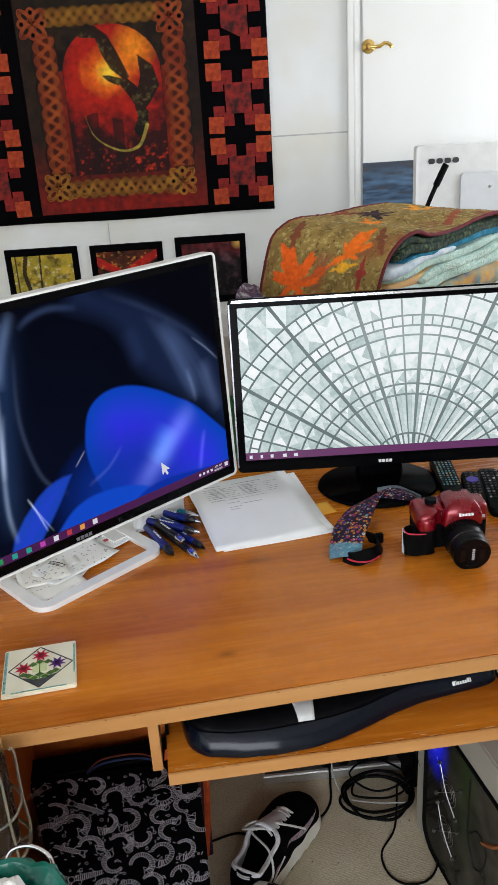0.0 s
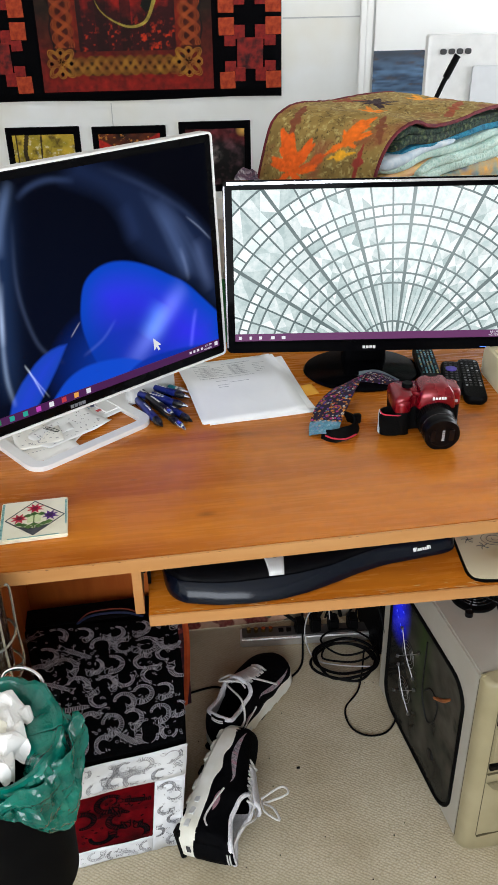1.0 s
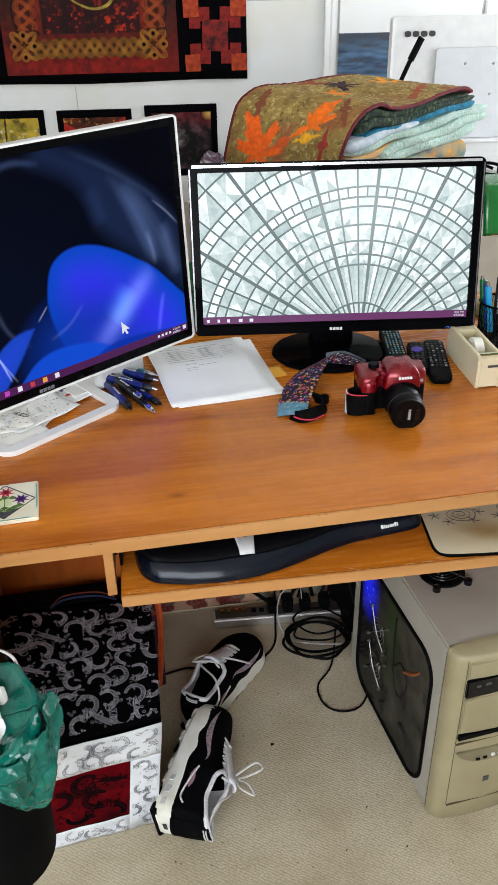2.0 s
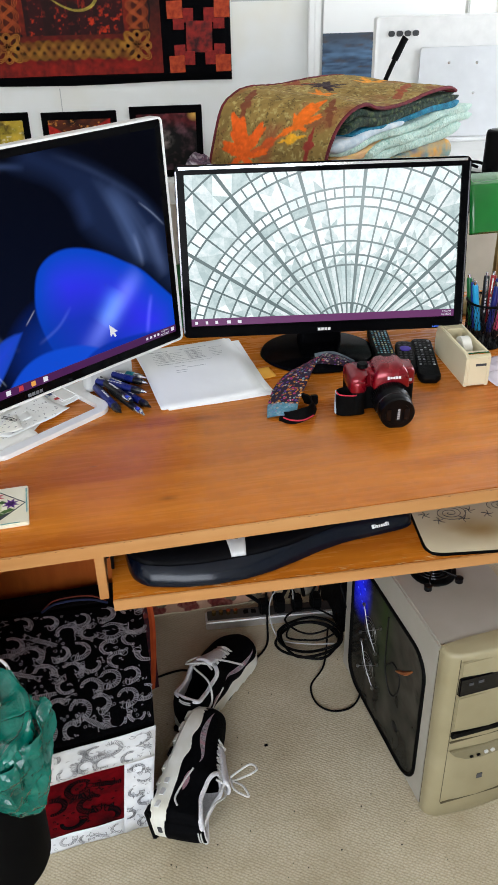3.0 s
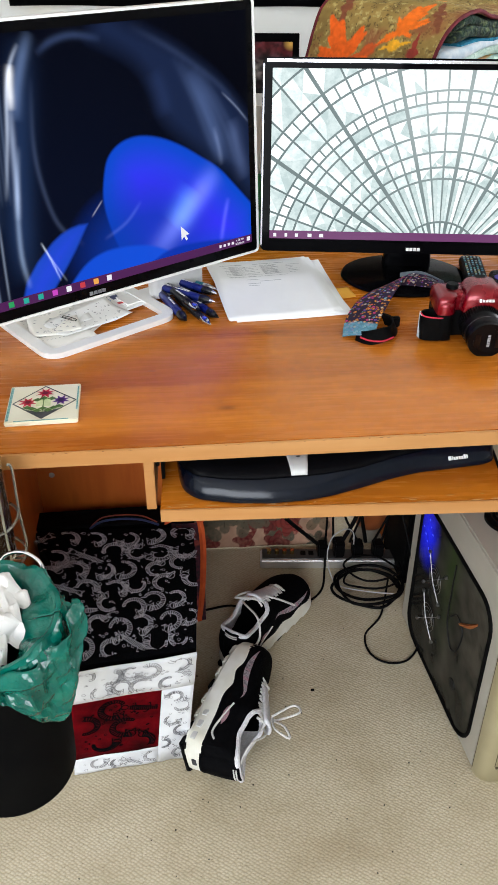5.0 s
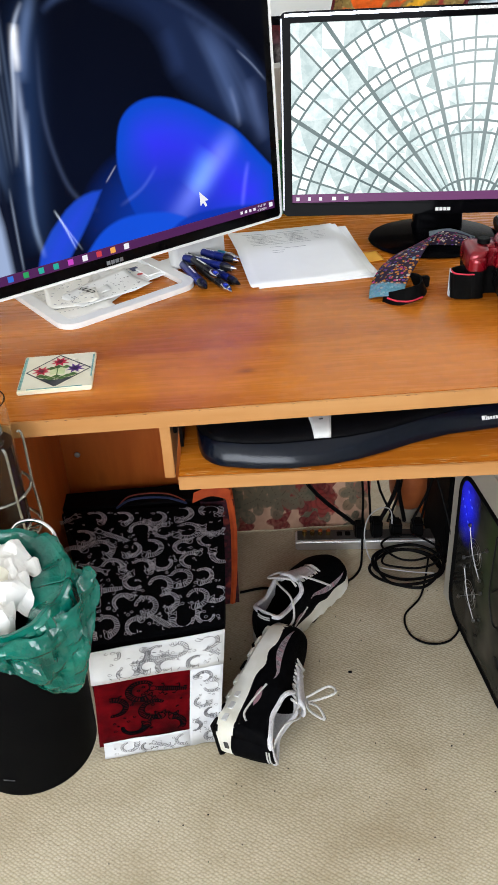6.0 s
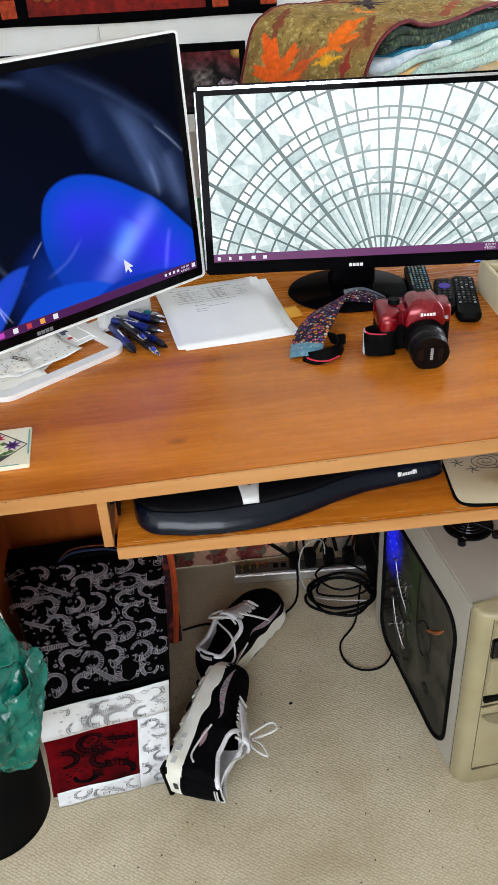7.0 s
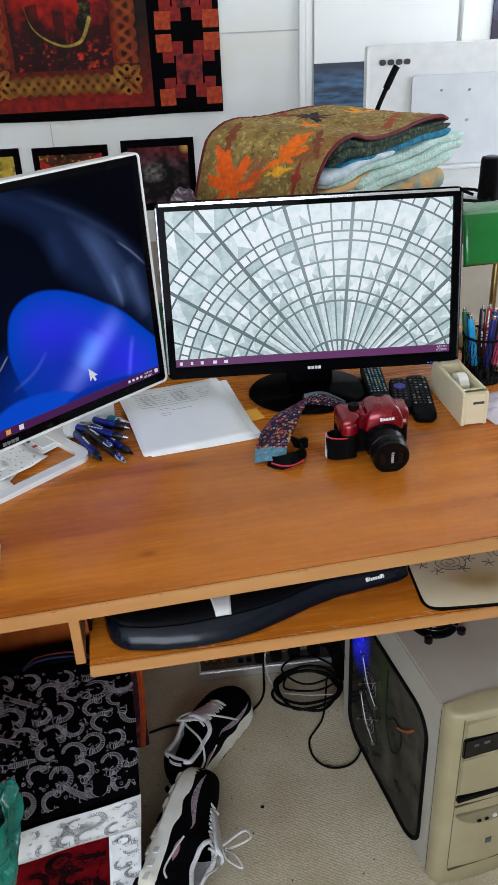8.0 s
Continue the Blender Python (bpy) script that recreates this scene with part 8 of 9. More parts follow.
thicken(part("film", sheet(14, 14, lambda u, v: (0.13 * (u - 0.5), 0.12 * (v - 0.5), 0.002 + 0.030 * abs(noise.noise(Vector((u * 4, v * 4, 2)))) * math.sin(3.14 * u) * math.sin(3.14 * v))), M_FILM, sleeve), 0.0006)

# ---- trainers ----
M_SHOE_BLACK = material("black_nubuck", (0.0016, 0.0016, 0.002, 1), (0.0034, 0.0034, 0.004, 1), 120, 0.75, 0.3, 800, spec=0.03)
M_MIDSOLE = material("cream_foam_sole", lin(232, 231, 222), lin(218, 216, 202), 24, 0.55, 0.15, 300, c3=lin(208, 204, 186), scale3=14)
M_LINING = material("grey_mesh_lining", lin(228, 227, 229), lin(204, 203, 207), 260, 0.85, 0.4, 900)
M_LACE = material("white_lace", lin(214, 212, 208), lin(186, 184, 180), 300, 0.85, 0.3, 900)
M_ACCENT = material("pink_grey_mesh", lin(176, 120, 132), lin(110, 104, 110), 160, 0.8, 0.3, 900, stretch=(1, 1, 6))
M_GREY_PANEL = material("grey_side_mesh", lin(178, 166, 172), lin(74, 68, 72), 130, 0.8, 0.3, 900, stretch=(4, 1, 1), c3=lin(168, 104, 122), scale3=30)


def shoe_half(x):
    """Half-width of the sole at x metres from the heel (0 to 0.292)."""
    s = x / 0.292
    return 1.2 * (0.033 + 0.015 * math.sin(min(max((s - 0.25) / 0.75, 0), 1) * math.pi * 0.62)) * (1 - max(0, (s - 0.80) / 0.20) ** 2.6) ** 0.5 * min(1, (s / 0.06 + 0.06)) ** 0.45


def shoe_top(x):
    s = x / 0.292
    if s < 0.42:
        return 0.112 - 0.026 * math.sin(math.pi * min(s / 0.42, 1)) * 0.9
    return 0.108 - 0.050 * ((s - 0.42) / 0.58) ** 0.85


def trainer(name, m, label, loose):
    ob = thing(name, label, "shoe", group="pair of trainers")
    ob.matrix_basis = m
    xs = np.linspace(0.004, 0.289, 30)

    def lean(x):
        return 0.012 * math.sin(math.pi * x / 0.30)

    sole_r = []
    for x in xs:
        w, toe = shoe_half(x), 0.010 * max(0, (x - 0.22) / 0.07) ** 2 + 0.006 * max(0, (0.03 - x) / 0.03)
        hgt = 0.056 - 0.018 * (x / 0.292) + 0.002 * math.sin(x * 95)
        sole_r.append([(x, lean(x) + w * a, toe + z) for a, z in ((-0.94, 0.004), (-1.06, 0.012), (-1.03, hgt * 0.7), (-0.99, hgt), (0.99, hgt), (1.03, hgt * 0.7), (1.06, 0.012), (0.94, 0.004))])
    sole = part("midsole", loft(sole_r), M_MIDSOLE, ob, "chunky cream foam midsole")
    for k in range(9):
        x = 0.016 + 0.0315 * k
        toe = 0.010 * max(0, (x - 0.22) / 0.07) ** 2
        part("tread_block", box(0.0270, 2.0 * shoe_half(x), 0.013, (x, lean(x), toe - 0.0012), 0.004, 2), M_RUBBER if k in (0, 1, 4, 8) else M_MIDSOLE, sole)
    for side in (-1, 1):
        for k in range(3):
            x = 0.028 + 0.026 * k
            part("sole_groove", box(0.017, 0.003, 0.011, (x, lean(x) + side * shoe_half(x) * 1.035, 0.016), 0.001, 1), M_SILVER, sole, "grey cushioning window")
    part("heel_mark", box(0.002, 0.014, 0.008, (0.0022, 0, 0.022)), M_DARKINK, sole)

    def collar(x):
        return float(np.interp(x, (0.0, 0.02, 0.06, 0.10, 0.135, 0.16), (0.122, 0.114, 0.098, 0.102, 0.116, 0.114)))

    def upper_at(x, a, shrink=0.0):
        """a from -1 to 1 over the upper: open walls round the heel, an arch over the toe."""
        w = shoe_half(x) * 0.98 - shrink
        base = 0.045 - 0.015 * (x / 0.292) + 0.010 * max(0, (x - 0.22) / 0.07) ** 2
        top = shoe_top(x) - shrink
        t = a * math.pi / 2
        arch_y = w * math.copysign(abs(math.sin(t)) ** 0.86, a) * (1 - 0.13 * max(0, math.cos(t)))
        arch_z = base + (top - base) * max(math.cos(t), 0) ** 0.62
        h = 1 - abs(a)
        wall_y = math.copysign(w * (1 + 0.10 * math.sin(math.pi * h) - 0.20 * h), a)
        wall_z = base + (collar(x) - base) * h
        k = min(max((x - 0.105) / 0.045, 0), 1)
        k = k * k * (3 - 2 * k)
        return (x, lean(x) + wall_y + (arch_y - wall_y) * k, wall_z + (arch_z - wall_z) * k)

    def shell(shrink, x_end=0.287):
        bm = sheet(44, 21, lambda u, v: upper_at(0.005 + (x_end - 0.005) * u, 2 * v - 1, shrink))
        gone = []
        for f in bm.faces:
            c = f.calc_center_median()
            gap = 0.006 if c.x < 0.115 else 0.013 if c.x < 0.178 else 0
            if abs(c.y - lean(c.x)) < gap and c.z > 0.055 and c.x > 0.009:
                gone.append(f)
        bmesh.ops.delete(bm, geom=gone, context="FACES")
        return bm

    up = part("upper", shell(0.0), M_SHOE_BLACK, ob, "black suede upper")
    thicken(up, 0.003)

    def heel_at(u, v, inset=0.0):
        w = shoe_half(0.006) * 0.98 - inset
        b = 2 * v - 1
        return (0.006 + inset - 0.011 * (1 - b * b) + 0.004 * u, lean(0.006) + w * b * (1 - 0.12 * u), 0.042 + (collar(0.004) + 0.004 * (1 - b * b) - 0.042) * u)

    thicken(part("heel_counter", sheet(8, 12, heel_at), M_SHOE_BLACK, ob, "black heel counter"), 0.003)
    part("heel_lining", sheet(8, 12, lambda u, v: heel_at(u, v, 0.0045)), M_LINING, ob, "pale grey heel lining")
    for dz in (0.004, 0.011):
        part("heel_stripe", tube([tuple(Vector(heel_at(0.97 - dz * 9, v)) + Vector((-0.0022, 0, 0))) for v in np.linspace(0.2, 0.8, 7)], 0.0015, 6, steps=1), M_LACE, ob, "thin silver heel stripe")
    part("lining", shell(0.0060, 0.118), M_LINING, ob, "pale grey mesh lining")
    rim = [tuple(Vector(upper_at(x, 0.001, 0.002))) for x in np.linspace(0.135, 0.008, 12)] + [tuple(Vector(upper_at(x, -0.001, 0.002))) for x in np.linspace(0.008, 0.135, 12)]
    part("collar", tube(rim, 0.0050, 8, steps=2), M_LINING, ob, "padded pale grey collar")
    part("insole", sheet(10, 4, lambda u, v: (0.012 + 0.25 * u, lean(0.012 + 0.25 * u) + shoe_half(0.012 + 0.25 * u) * 0.93 * (2 * v - 1), 0.0600 - 0.0135 * u)), M_SHOE_BLACK, ob, "black insole")
    tongue = part("tongue", sheet(10, 6, lambda u, v: (0.108 + 0.090 * u, lean(0.12) + (0.019 - 0.004 * u) * (2 * v - 1), 0.138 - 0.048 * u - 0.008 * (2 * v - 1) ** 2)), M_LINING, ob, "grey padded tongue")
    thicken(tongue, 0.005)
    for side in (-1, 1):
        acc = part("side_panel", sheet(14, 5, lambda u, v: tuple(Vector(upper_at(0.125 + 0.135 * u, side * (0.64 + 0.16 * math.sin(3.0 * u) + 0.16 * (v - 0.5) * math.sin(3.14 * u)), 0)) + Vector((0, side * 0.0022, 0.0008)))), M_GREY_PANEL, ob, "grey mesh side panel")
        acc2 = part("side_panel", sheet(8, 5, lambda u, v: tuple(Vector(upper_at(0.062 + 0.042 * u, side * (0.66 + 0.22 * (v - 0.5) * math.sin(3.14 * u)), 0)) + Vector((0, side * 0.0024, 0.0008)))), M_ACCENT, ob)
        part("swoosh_bar", tube([tuple(Vector(upper_at(x, side * a, 0)) + Vector((0, side * 0.002, 0))) for x, a in ((0.030, 0.70), (0.045, 0.84), (0.075, 0.74), (0.110, 0.58))], 0.0022, 6), M_LACE, ob)
    for k in range(6):
        x = 0.112 + 0.017 * k
        z = 0.1155 - 0.0062 * k
        part("lace", tube([(x, lean(x) - 0.019, z - 0.004), (x + 0.006, lean(x), z + 0.005), (x + 0.012, lean(x) + 0.019, z - 0.006)], 0.0026, 6, steps=4), M_LACE, ob, "white woven lace")
        part("lace", tube([(x, lean(x) + 0.019, z - 0.004), (x + 0.006, lean(x), z + 0.008), (x + 0.012, lean(x) - 0.019, z - 0.006)], 0.0026, 6, steps=4), M_LACE, ob, "white woven lace")
    for pts in loose:
        part("lace", tube(pts, 0.0024, 6, steps=6), M_LACE, ob, "loose white lace end")
    return ob


# one stands upright, the other lies on its side with the sole towards the cube
trainer("trainer", pose(0.010, 0.228, 0.0, 0, 0, 54), "black trainer with white laces, standing untied on the carpet",
        [[(0.118, 0.010, 0.122), (0.100, 0.034, 0.116), (0.070, -0.020, 0.122), (0.050, -0.040, 0.095), (0.030, -0.042, 0.085)],
         [(0.118, -0.004, 0.122), (0.096, 0.022, 0.135), (0.090, 0.048, 0.128), (0.120, 0.030, 0.128), (0.150, -0.020, 0.110), (0.190, -0.046, 0.070)]])
trainer("trainer", pose(-0.097, -0.014, 0.050, 0, 0, 61) @ pose(0, 0, 0, 80, 0, 0), "black trainer with white laces, lying on its side",
        [[(0.115, 0.000, 0.120), (0.090, 0.012, 0.135), (0.055, 0.030, 0.128), (0.030, 0.020, 0.120), (0.012, 0.010, 0.118)],
         [(0.130, 0.004, 0.118), (0.120, 0.030, 0.155), (0.140, 0.040, 0.190), (0.155, 0.036, 0.170), (0.120, 0.034, 0.140)],
         [(0.122, 0.020, 0.140), (0.100, 0.040, 0.175), (0.078, 0.040, 0.195), (0.090, 0.040, 0.160), (0.120, 0.030, 0.140)]])

# ---- power strip and cables under the desk ----
strip_ob = thing("power_strip", "silver metal power strip lying on the carpet", "power strip", (0.272, 0.566, 0.0), -4.0)
part("housing", box(0.345, 0.044, 0.027, (0, 0, 0), 0.003), material("brushed_aluminium", (0.80, 0.80, 0.80, 1), (0.70, 0.70, 0.70, 1), 30, 0.38, metal=0.85, stretch=(1, 12, 12)), strip_ob)
part("top_plate", box(0.335, 0.034, 0.002, (0, 0.003, 0.0262)), material("dark_outlet_face", lin(60, 58, 56), lin(44, 42, 40), 20, 0.5), strip_ob)
for k in range(4):
    part("coax_post", move(lathe([(0.001, 0), (0.0055, 0), (0.0055, 0.012), (0.001, 0.012)], 12), pose(-0.150 + 0.019 * k, 0.006, 0.027)), M_BRASS, strip_ob, "gold coaxial post")
for k in range(2):
    part("socket", box(0.013, 0.014, 0.004, (-0.066 + 0.020 * k, 0.006, 0.0266), 0.001), M_BLACK, strip_ob)
for k, (x, h) in enumerate(((-0.018, 0.035), (0.022, 0.046), (0.068, 0.040), (0.118, 0.040))):
    plug = thing("power_plug", "black power plug pushed into the strip", "plug", (0.272 + x, 0.568 - 0.07 * x, 0.0284), 0, "plugs in the power strip")
    part("body", box(0.026, 0.034, h, (0, 0, 0), 0.004), M_BLACK, plug)
rnd = random.Random(12)


def cable(points, r, mat, label):
    ob = thing("cable", label, "cable", group="cables under the desk")
    part("wire", tube(points, r, 7), mat, ob)
    return ob


def coil(cx, cy, rx, ry, turns, z0, dz, seed, r):
    rr = random.Random(seed)
    pts = []
    for k in range(int(turns * 9)):
        a = 6.28 * k / 9
        pts.append((cx + (rx + rr.uniform(-0.012, 0.012)) * math.cos(a), cy + (ry + rr.uniform(-0.010, 0.010)) * math.sin(a), z0 + dz * k / (turns * 9) + rr.uniform(0, 0.004)))
    return cable(pts, r, M_BLACK, "black cable coiled on the carpet under the desk")


coil(0.350, 0.458, 0.082, 0.062, 3.2, 0.006, 0.030, 1, 0.0036)
coil(0.365, 0.485, 0.064, 0.050, 2.2, 0.008, 0.060, 2, 0.0026)
cable([(0.400, 0.47, 0.030), (0.365, 0.375, 0.006), (0.318, 0.318, 0.004), (0.318, 0.262, 0.004), (0.352, 0.232, 0.004), (0.400, 0.238, 0.006), (0.428, 0.275, 0.03), (0.425, 0.33, 0.13), (0.400, 0.42, 0.26), (0.35, 0.52, 0.42)], 0.0024, M_BLACK, "black cable looping out over the carpet")
cable([(-0.04, 0.42, 0.004), (0.02, 0.43, 0.004), (0.07, 0.405, 0.004), (0.12, 0.40, 0.004), (0.20, 0.43, 0.004), (0.24, 0.47, 0.004), (0.255, 0.53, 0.012), (0.257, 0.548, 0.060)], 0.0028, M_BLACK, "thin black cable lying across the carpet")
cable([(0.330, 0.56, 0.050), (0.325, 0.555, 0.105), (0.300, 0.545, 0.125), (0.268, 0.535, 0.105), (0.258, 0.515, 0.055), (0.275, 0.470, 0.020), (0.330, 0.420, 0.040), (0.400, 0.410, 0.036)], 0.0015, material("grey_cable", lin(180, 180, 178), lin(160, 160, 158), 40, 0.5), "grey cable arching over the power strip")
for k in range(9):
    x = 0.16 + 0.038 * k
    cable([(x + rnd.uniform(-0.03, 0.03), 0.60 + rnd.uniform(-0.02, 0.03), 0.70), (x + rnd.uniform(-0.06, 0.06), 0.58, 0.42), (x + rnd.uniform(-0.06, 0.08), 0.57, 0.22), (0.24 + 0.02 * k, 0.565, 0.066)], 0.0030 if k % 3 else 0.005, M_BLACK, "black cable hanging down behind the desk")

# ---- black box added to fill the dark area behind the tower ----
dark_fill = thing("dark_fill_box", "plain matt black box filling the dark area behind the tower", "box", (0.490, 0.555, 0.0), 6)
part("body", box(0.124, 0.150, 0.40, (0, 0, 0), 0.006), M_BLACK, dark_fill)
part("lid", box(0.130, 0.156, 0.030, (0, 0, 0.4005), 0.006), M_BLACK, dark_fill)

# ---- brown pot behind the power strip ----
pot = thing("floor_vase", "rounded brown earthenware pot on a pale foot behind the cables", "pot", (0.392, 0.668, 0.0))
part("body", lathe([(0.001, 0.040), (0.030, 0.040), (0.040, 0.050), (0.050, 0.085), (0.054, 0.130), (0.050, 0.185), (0.040, 0.215), (0.036, 0.222), (0.033, 0.215), (0.001, 0.200)], 32), material("brown_earthenware", lin(150, 82, 42), lin(124, 62, 30), 18, 0.45, 0.15, 200), pot, "brown glazed body")
part("foot", lathe([(0.001, 0.0), (0.034, 0.0), (0.036, 0.006), (0.030, 0.022), (0.032, 0.0405), (0.001, 0.0405)], 32), material("pale_pot_foot", lin(150, 142, 128), lin(128, 120, 106), 30, 0.7, 0.2, 200), pot, "pale unglazed foot")

# ---- floral cloth hanging behind the desk ----
floral = thing("floral_cloth", "red and cream floral curtain hanging to the carpet", "curtain")


def flower_dye(u, v):
    """Rust roses and brown vine leaves with veins on a faded cream ground."""
    x, y = u * 14, v * 9
    n, n2 = fractal(x * 3, y * 3, 41), fractal(x * 9, y * 9, 12)
    c = mixc(lin(172, 130, 108)[:3], lin(206, 170, 142)[:3], n)
    rr = random.Random(9)
    for k in range(130):
        cx, cy, r, turn = rr.uniform(0, 14), rr.uniform(0, 6), rr.uniform(0.55, 1.05), rr.uniform(0, 6.28)
        d, th = np.hypot(x - cx, y - cy), np.arctan2(y - cy, x - cx) - turn
        if rr.random() < 0.55:
            rgb = rr.choice([(104, 96, 78), (84, 84, 68), (122, 104, 80)])
            out = r * (0.34 + 0.66 * np.abs(np.cos(2.5 * th)) ** 0.7)
            c = mixc(c, lin(*rgb)[:3], np.clip((out - d) / 0.03, 0, 1) * (0.65 + 0.4 * n2))
            c = mixc(c, lin(48, 42, 32)[:3], np.clip((0.022 - np.abs(np.sin(2.5 * th)) * d) / 0.012, 0, 1) * (d < out * 0.85) * (np.cos(2.5 * th) ** 2 > 0.5) * 0.6)
        else:
            rgb = rr.choice([(140, 50, 44), (116, 36, 36), (172, 96, 82)])
            out = r * 0.8 * (0.8 + 0.2 * np.cos(5 * th))
            c = mixc(c, lin(*rgb)[:3], np.clip((out - d) / 0.04, 0, 1) * (0.6 + 0.5 * n2))
            c = mixc(c, lin(70, 14, 18)[:3], np.clip(np.sin(d * 26 + 2 * th) - 0.2, 0, 1) * (d < out) * 0.6)
    return c


thicken(printed("cloth", 330, 190, lambda u, v: (-0.45 + 0.74 * u, 0.640 + 0.0012 * math.sin(u * 34) + 0.0008 * math.sin(u * 71), 0.004 + 0.56 * v), flower_dye, M_DYE, floral), 0.003)

# ---- woven tote behind the cube ----
tote = thing("tote_bag", "dark tote bag with orange edging, behind the cube", "bag", (-0.230, 0.385, 0.0), 2)
M_TOTE = material("dark_woven_tote", lin(12, 9, 12), lin(7, 6, 8), 60, 0.85, 0.3, 500, spec=0.05)
M_TOTE_P = material("purple_print_tote", lin(74, 16, 40), lin(22, 8, 20), 120, 0.85, 0.3, 500, c3=lin(170, 70, 60), scale3=40)
M_TOTE_O = material("orange_webbing", lin(206, 88, 32), lin(178, 66, 20), 40, 0.8, 0.3, 500)


def bag_ring(w, d, z, swell):
    return [(x + 0.006 * math.sin(20 * y + 9 * z), y, z) for x, y in rounded(w + swell, d + swell * 0.4, 0.02, 4)]


part("body", loft([bag_ring(0.315, 0.050, 0.002, 0), bag_ring(0.330, 0.052, 0.05, 0.01), bag_ring(0.335, 0.050, 0.18, 0.010), bag_ring(0.338, 0.044, 0.322, 0.0)]), M_TOTE, tote)
part("front_strip", sheet(6, 10, lambda u, v: (0.120 + 0.068 * u + 0.004 * v, -0.0275 - 0.004 * math.sin(3 * u), 0.03 + 0.285 * v)), M_TOTE_P, tote, "maroon dotted cloth beside the edging")
part("end_panel", box(0.004, 0.046, 0.245, (0.186, 0.0, 0.065), 0.001), M_TOTE_P, tote, "purple and red printed end")
for sy in (-0.026, 0.024):
    part("edging", tube([(0.172, sy, 0.030), (0.182, sy, 0.12), (0.188, sy, 0.24), (0.182, sy, 0.325)], 0.0075, 6), M_TOTE_O, tote, "orange edge tape")
part("top_edging", tube([(p[0], p[1], 0.320) for p in rounded(0.340, 0.048, 0.02, 4)], 0.0035, 6, closed=True, steps=1), M_TOTE, tote)
part("handle", ribbon([(-0.040, -0.028, 0.315), (-0.015, -0.034, 0.342), (0.025, -0.036, 0.348), (0.065, -0.032, 0.339), (0.095, -0.028, 0.318)], [(0, 0.004, 0.006)] * 5, 0.003), M_TOTE, tote)
part("handle_band", tube([(-0.042, -0.033, 0.320), (-0.015, -0.040, 0.342), (0.025, -0.042, 0.347), (0.065, -0.038, 0.338), (0.098, -0.033, 0.318)], 0.0024, 6), material("blue_webbing", lin(24, 40, 84), lin(16, 28, 60), 60, 0.8), tote, "blue handle band")
part("handle_edging", tube([(-0.040, -0.030, 0.322), (-0.015, -0.036, 0.348), (0.025, -0.038, 0.354), (0.065, -0.034, 0.345), (0.095, -0.030, 0.323)], 0.0014, 6), material("dim_rust_edge", lin(128, 46, 20), lin(96, 30, 14), 40, 0.8), tote, "rust handle edge")
part("side_strap", ribbon([(0.112, -0.034, 0.330), (0.150, -0.036, 0.345), (0.186, -0.034, 0.330)], [(0.002, 0.006, 0.008)] * 3, 0.003), M_TOTE_O, tote, "orange strap over the corner")

# ---- small waste bin with a green bag, hung by a wire ring from the desk's end ----
BIN = (-0.317, -0.242, 0.374)
bin_ob = thing("waste_bin", "small round black bin hung from the desk by a wire ring", "bin", BIN)
M_BIN = material("satin_black_plastic", (0.0025, 0.0025, 0.003, 1), (0.004, 0.004, 0.004, 1), 14, 0.6, 0.08, 500, spec=0.01)
part("tub", lathe([(0.001, 0.0), (0.076, 0.0), (0.082, 0.004), (0.0835, 0.008), (0.092, 0.262), (0.095, 0.270), (0.091, 0.272), (0.089, 0.262), (0.080, 0.010), (0.001, 0.008)], 56), M_BIN, bin_ob)
part("maker_mark", move(box(0.015, 0.0006, 0.002, (0, 0, 0)), pose(-0.012, -0.0850, 0.040, 2, 0, -8)), M_DARKINK, bin_ob)
M_BAG = material("green_bag_film", lin(5, 104, 88), lin(2, 72, 62), 26, 0.20, 0.8, 42, rvar=0.08, spec=0.55, bdist=0.006)
bag = thing("bin_liner", "glossy dark green plastic bag folded over the bin rim", "bin bag", BIN)


def bag_at(u, v):
    a = 2 * math.pi * u
    front = max(0, math.cos(a + 0.30))
    low = 0.280 + 0.004 * math.sin(3 * a + 0.6) + 0.004 * math.sin(7 * a) - 0.060 * front ** 14
    if v < 0.25:
        s = v / 0.25
        over = max(0, math.cos(a - 0.15)) ** 1.5
        r, z = 0.076 - 0.030 * over + (0.012 + 0.030 * over) * s, 0.246 + 0.040 * over + (0.048 - 0.040 * over) * s
    elif v < 0.4:
        s = (v - 0.25) / 0.15
        r, z = 0.088 + 0.010 * s, 0.294 + 0.006 * math.sin(math.pi * s)
    else:
        s = (v - 0.4) / 0.6
        r, z = 0.098 + (0.001 + 0.010 * front ** 4) * math.sin(math.pi * min(s * 0.66, 1)), 0.294 + (low - 0.294) * s
    ca, sa = math.cos(a), math.sin(a)
    k = noise.noise(Vector((ca * 2.2, sa * 2.2, v * 2.0)))
    k2 = abs(noise.noise(Vector((ca * 4.5, sa * 4.5, v * 2.4))))
    k3 = abs(noise.noise(Vector((ca * 11 + 3, sa * 11, v * 5.0))))
    k4 = noise.noise(Vector((ca * 23, sa * 23, v * 12.0)))
    amp = min(1, max(0, (v - 0.28) / 0.25))
    r += amp * (0.005 * k + 0.010 * k2 - 0.007 * k3 + 0.0022 * k4)
    z += amp * (0.008 * k2 + 0.006 * k) + 0.012 * min(1, v / 0.25) * noise.noise(Vector((ca * 3 + 9, sa * 3, 0)))
    r -= 0.010 * max(0, 1 - abs(v - 0.15) / 0.15) * abs(k)
    r = max(r, 0.068 - 0.032 * max(0, math.cos(a - 0.15)) ** 1.5 * max(0, 1 - v / 0.25) if v < 0.3 else 0.0965)
    return (r * ca, r * sa, z)


thicken(part("film", sheet(120, 34, bag_at), M_BAG, bag, "", 16), 0.0005)


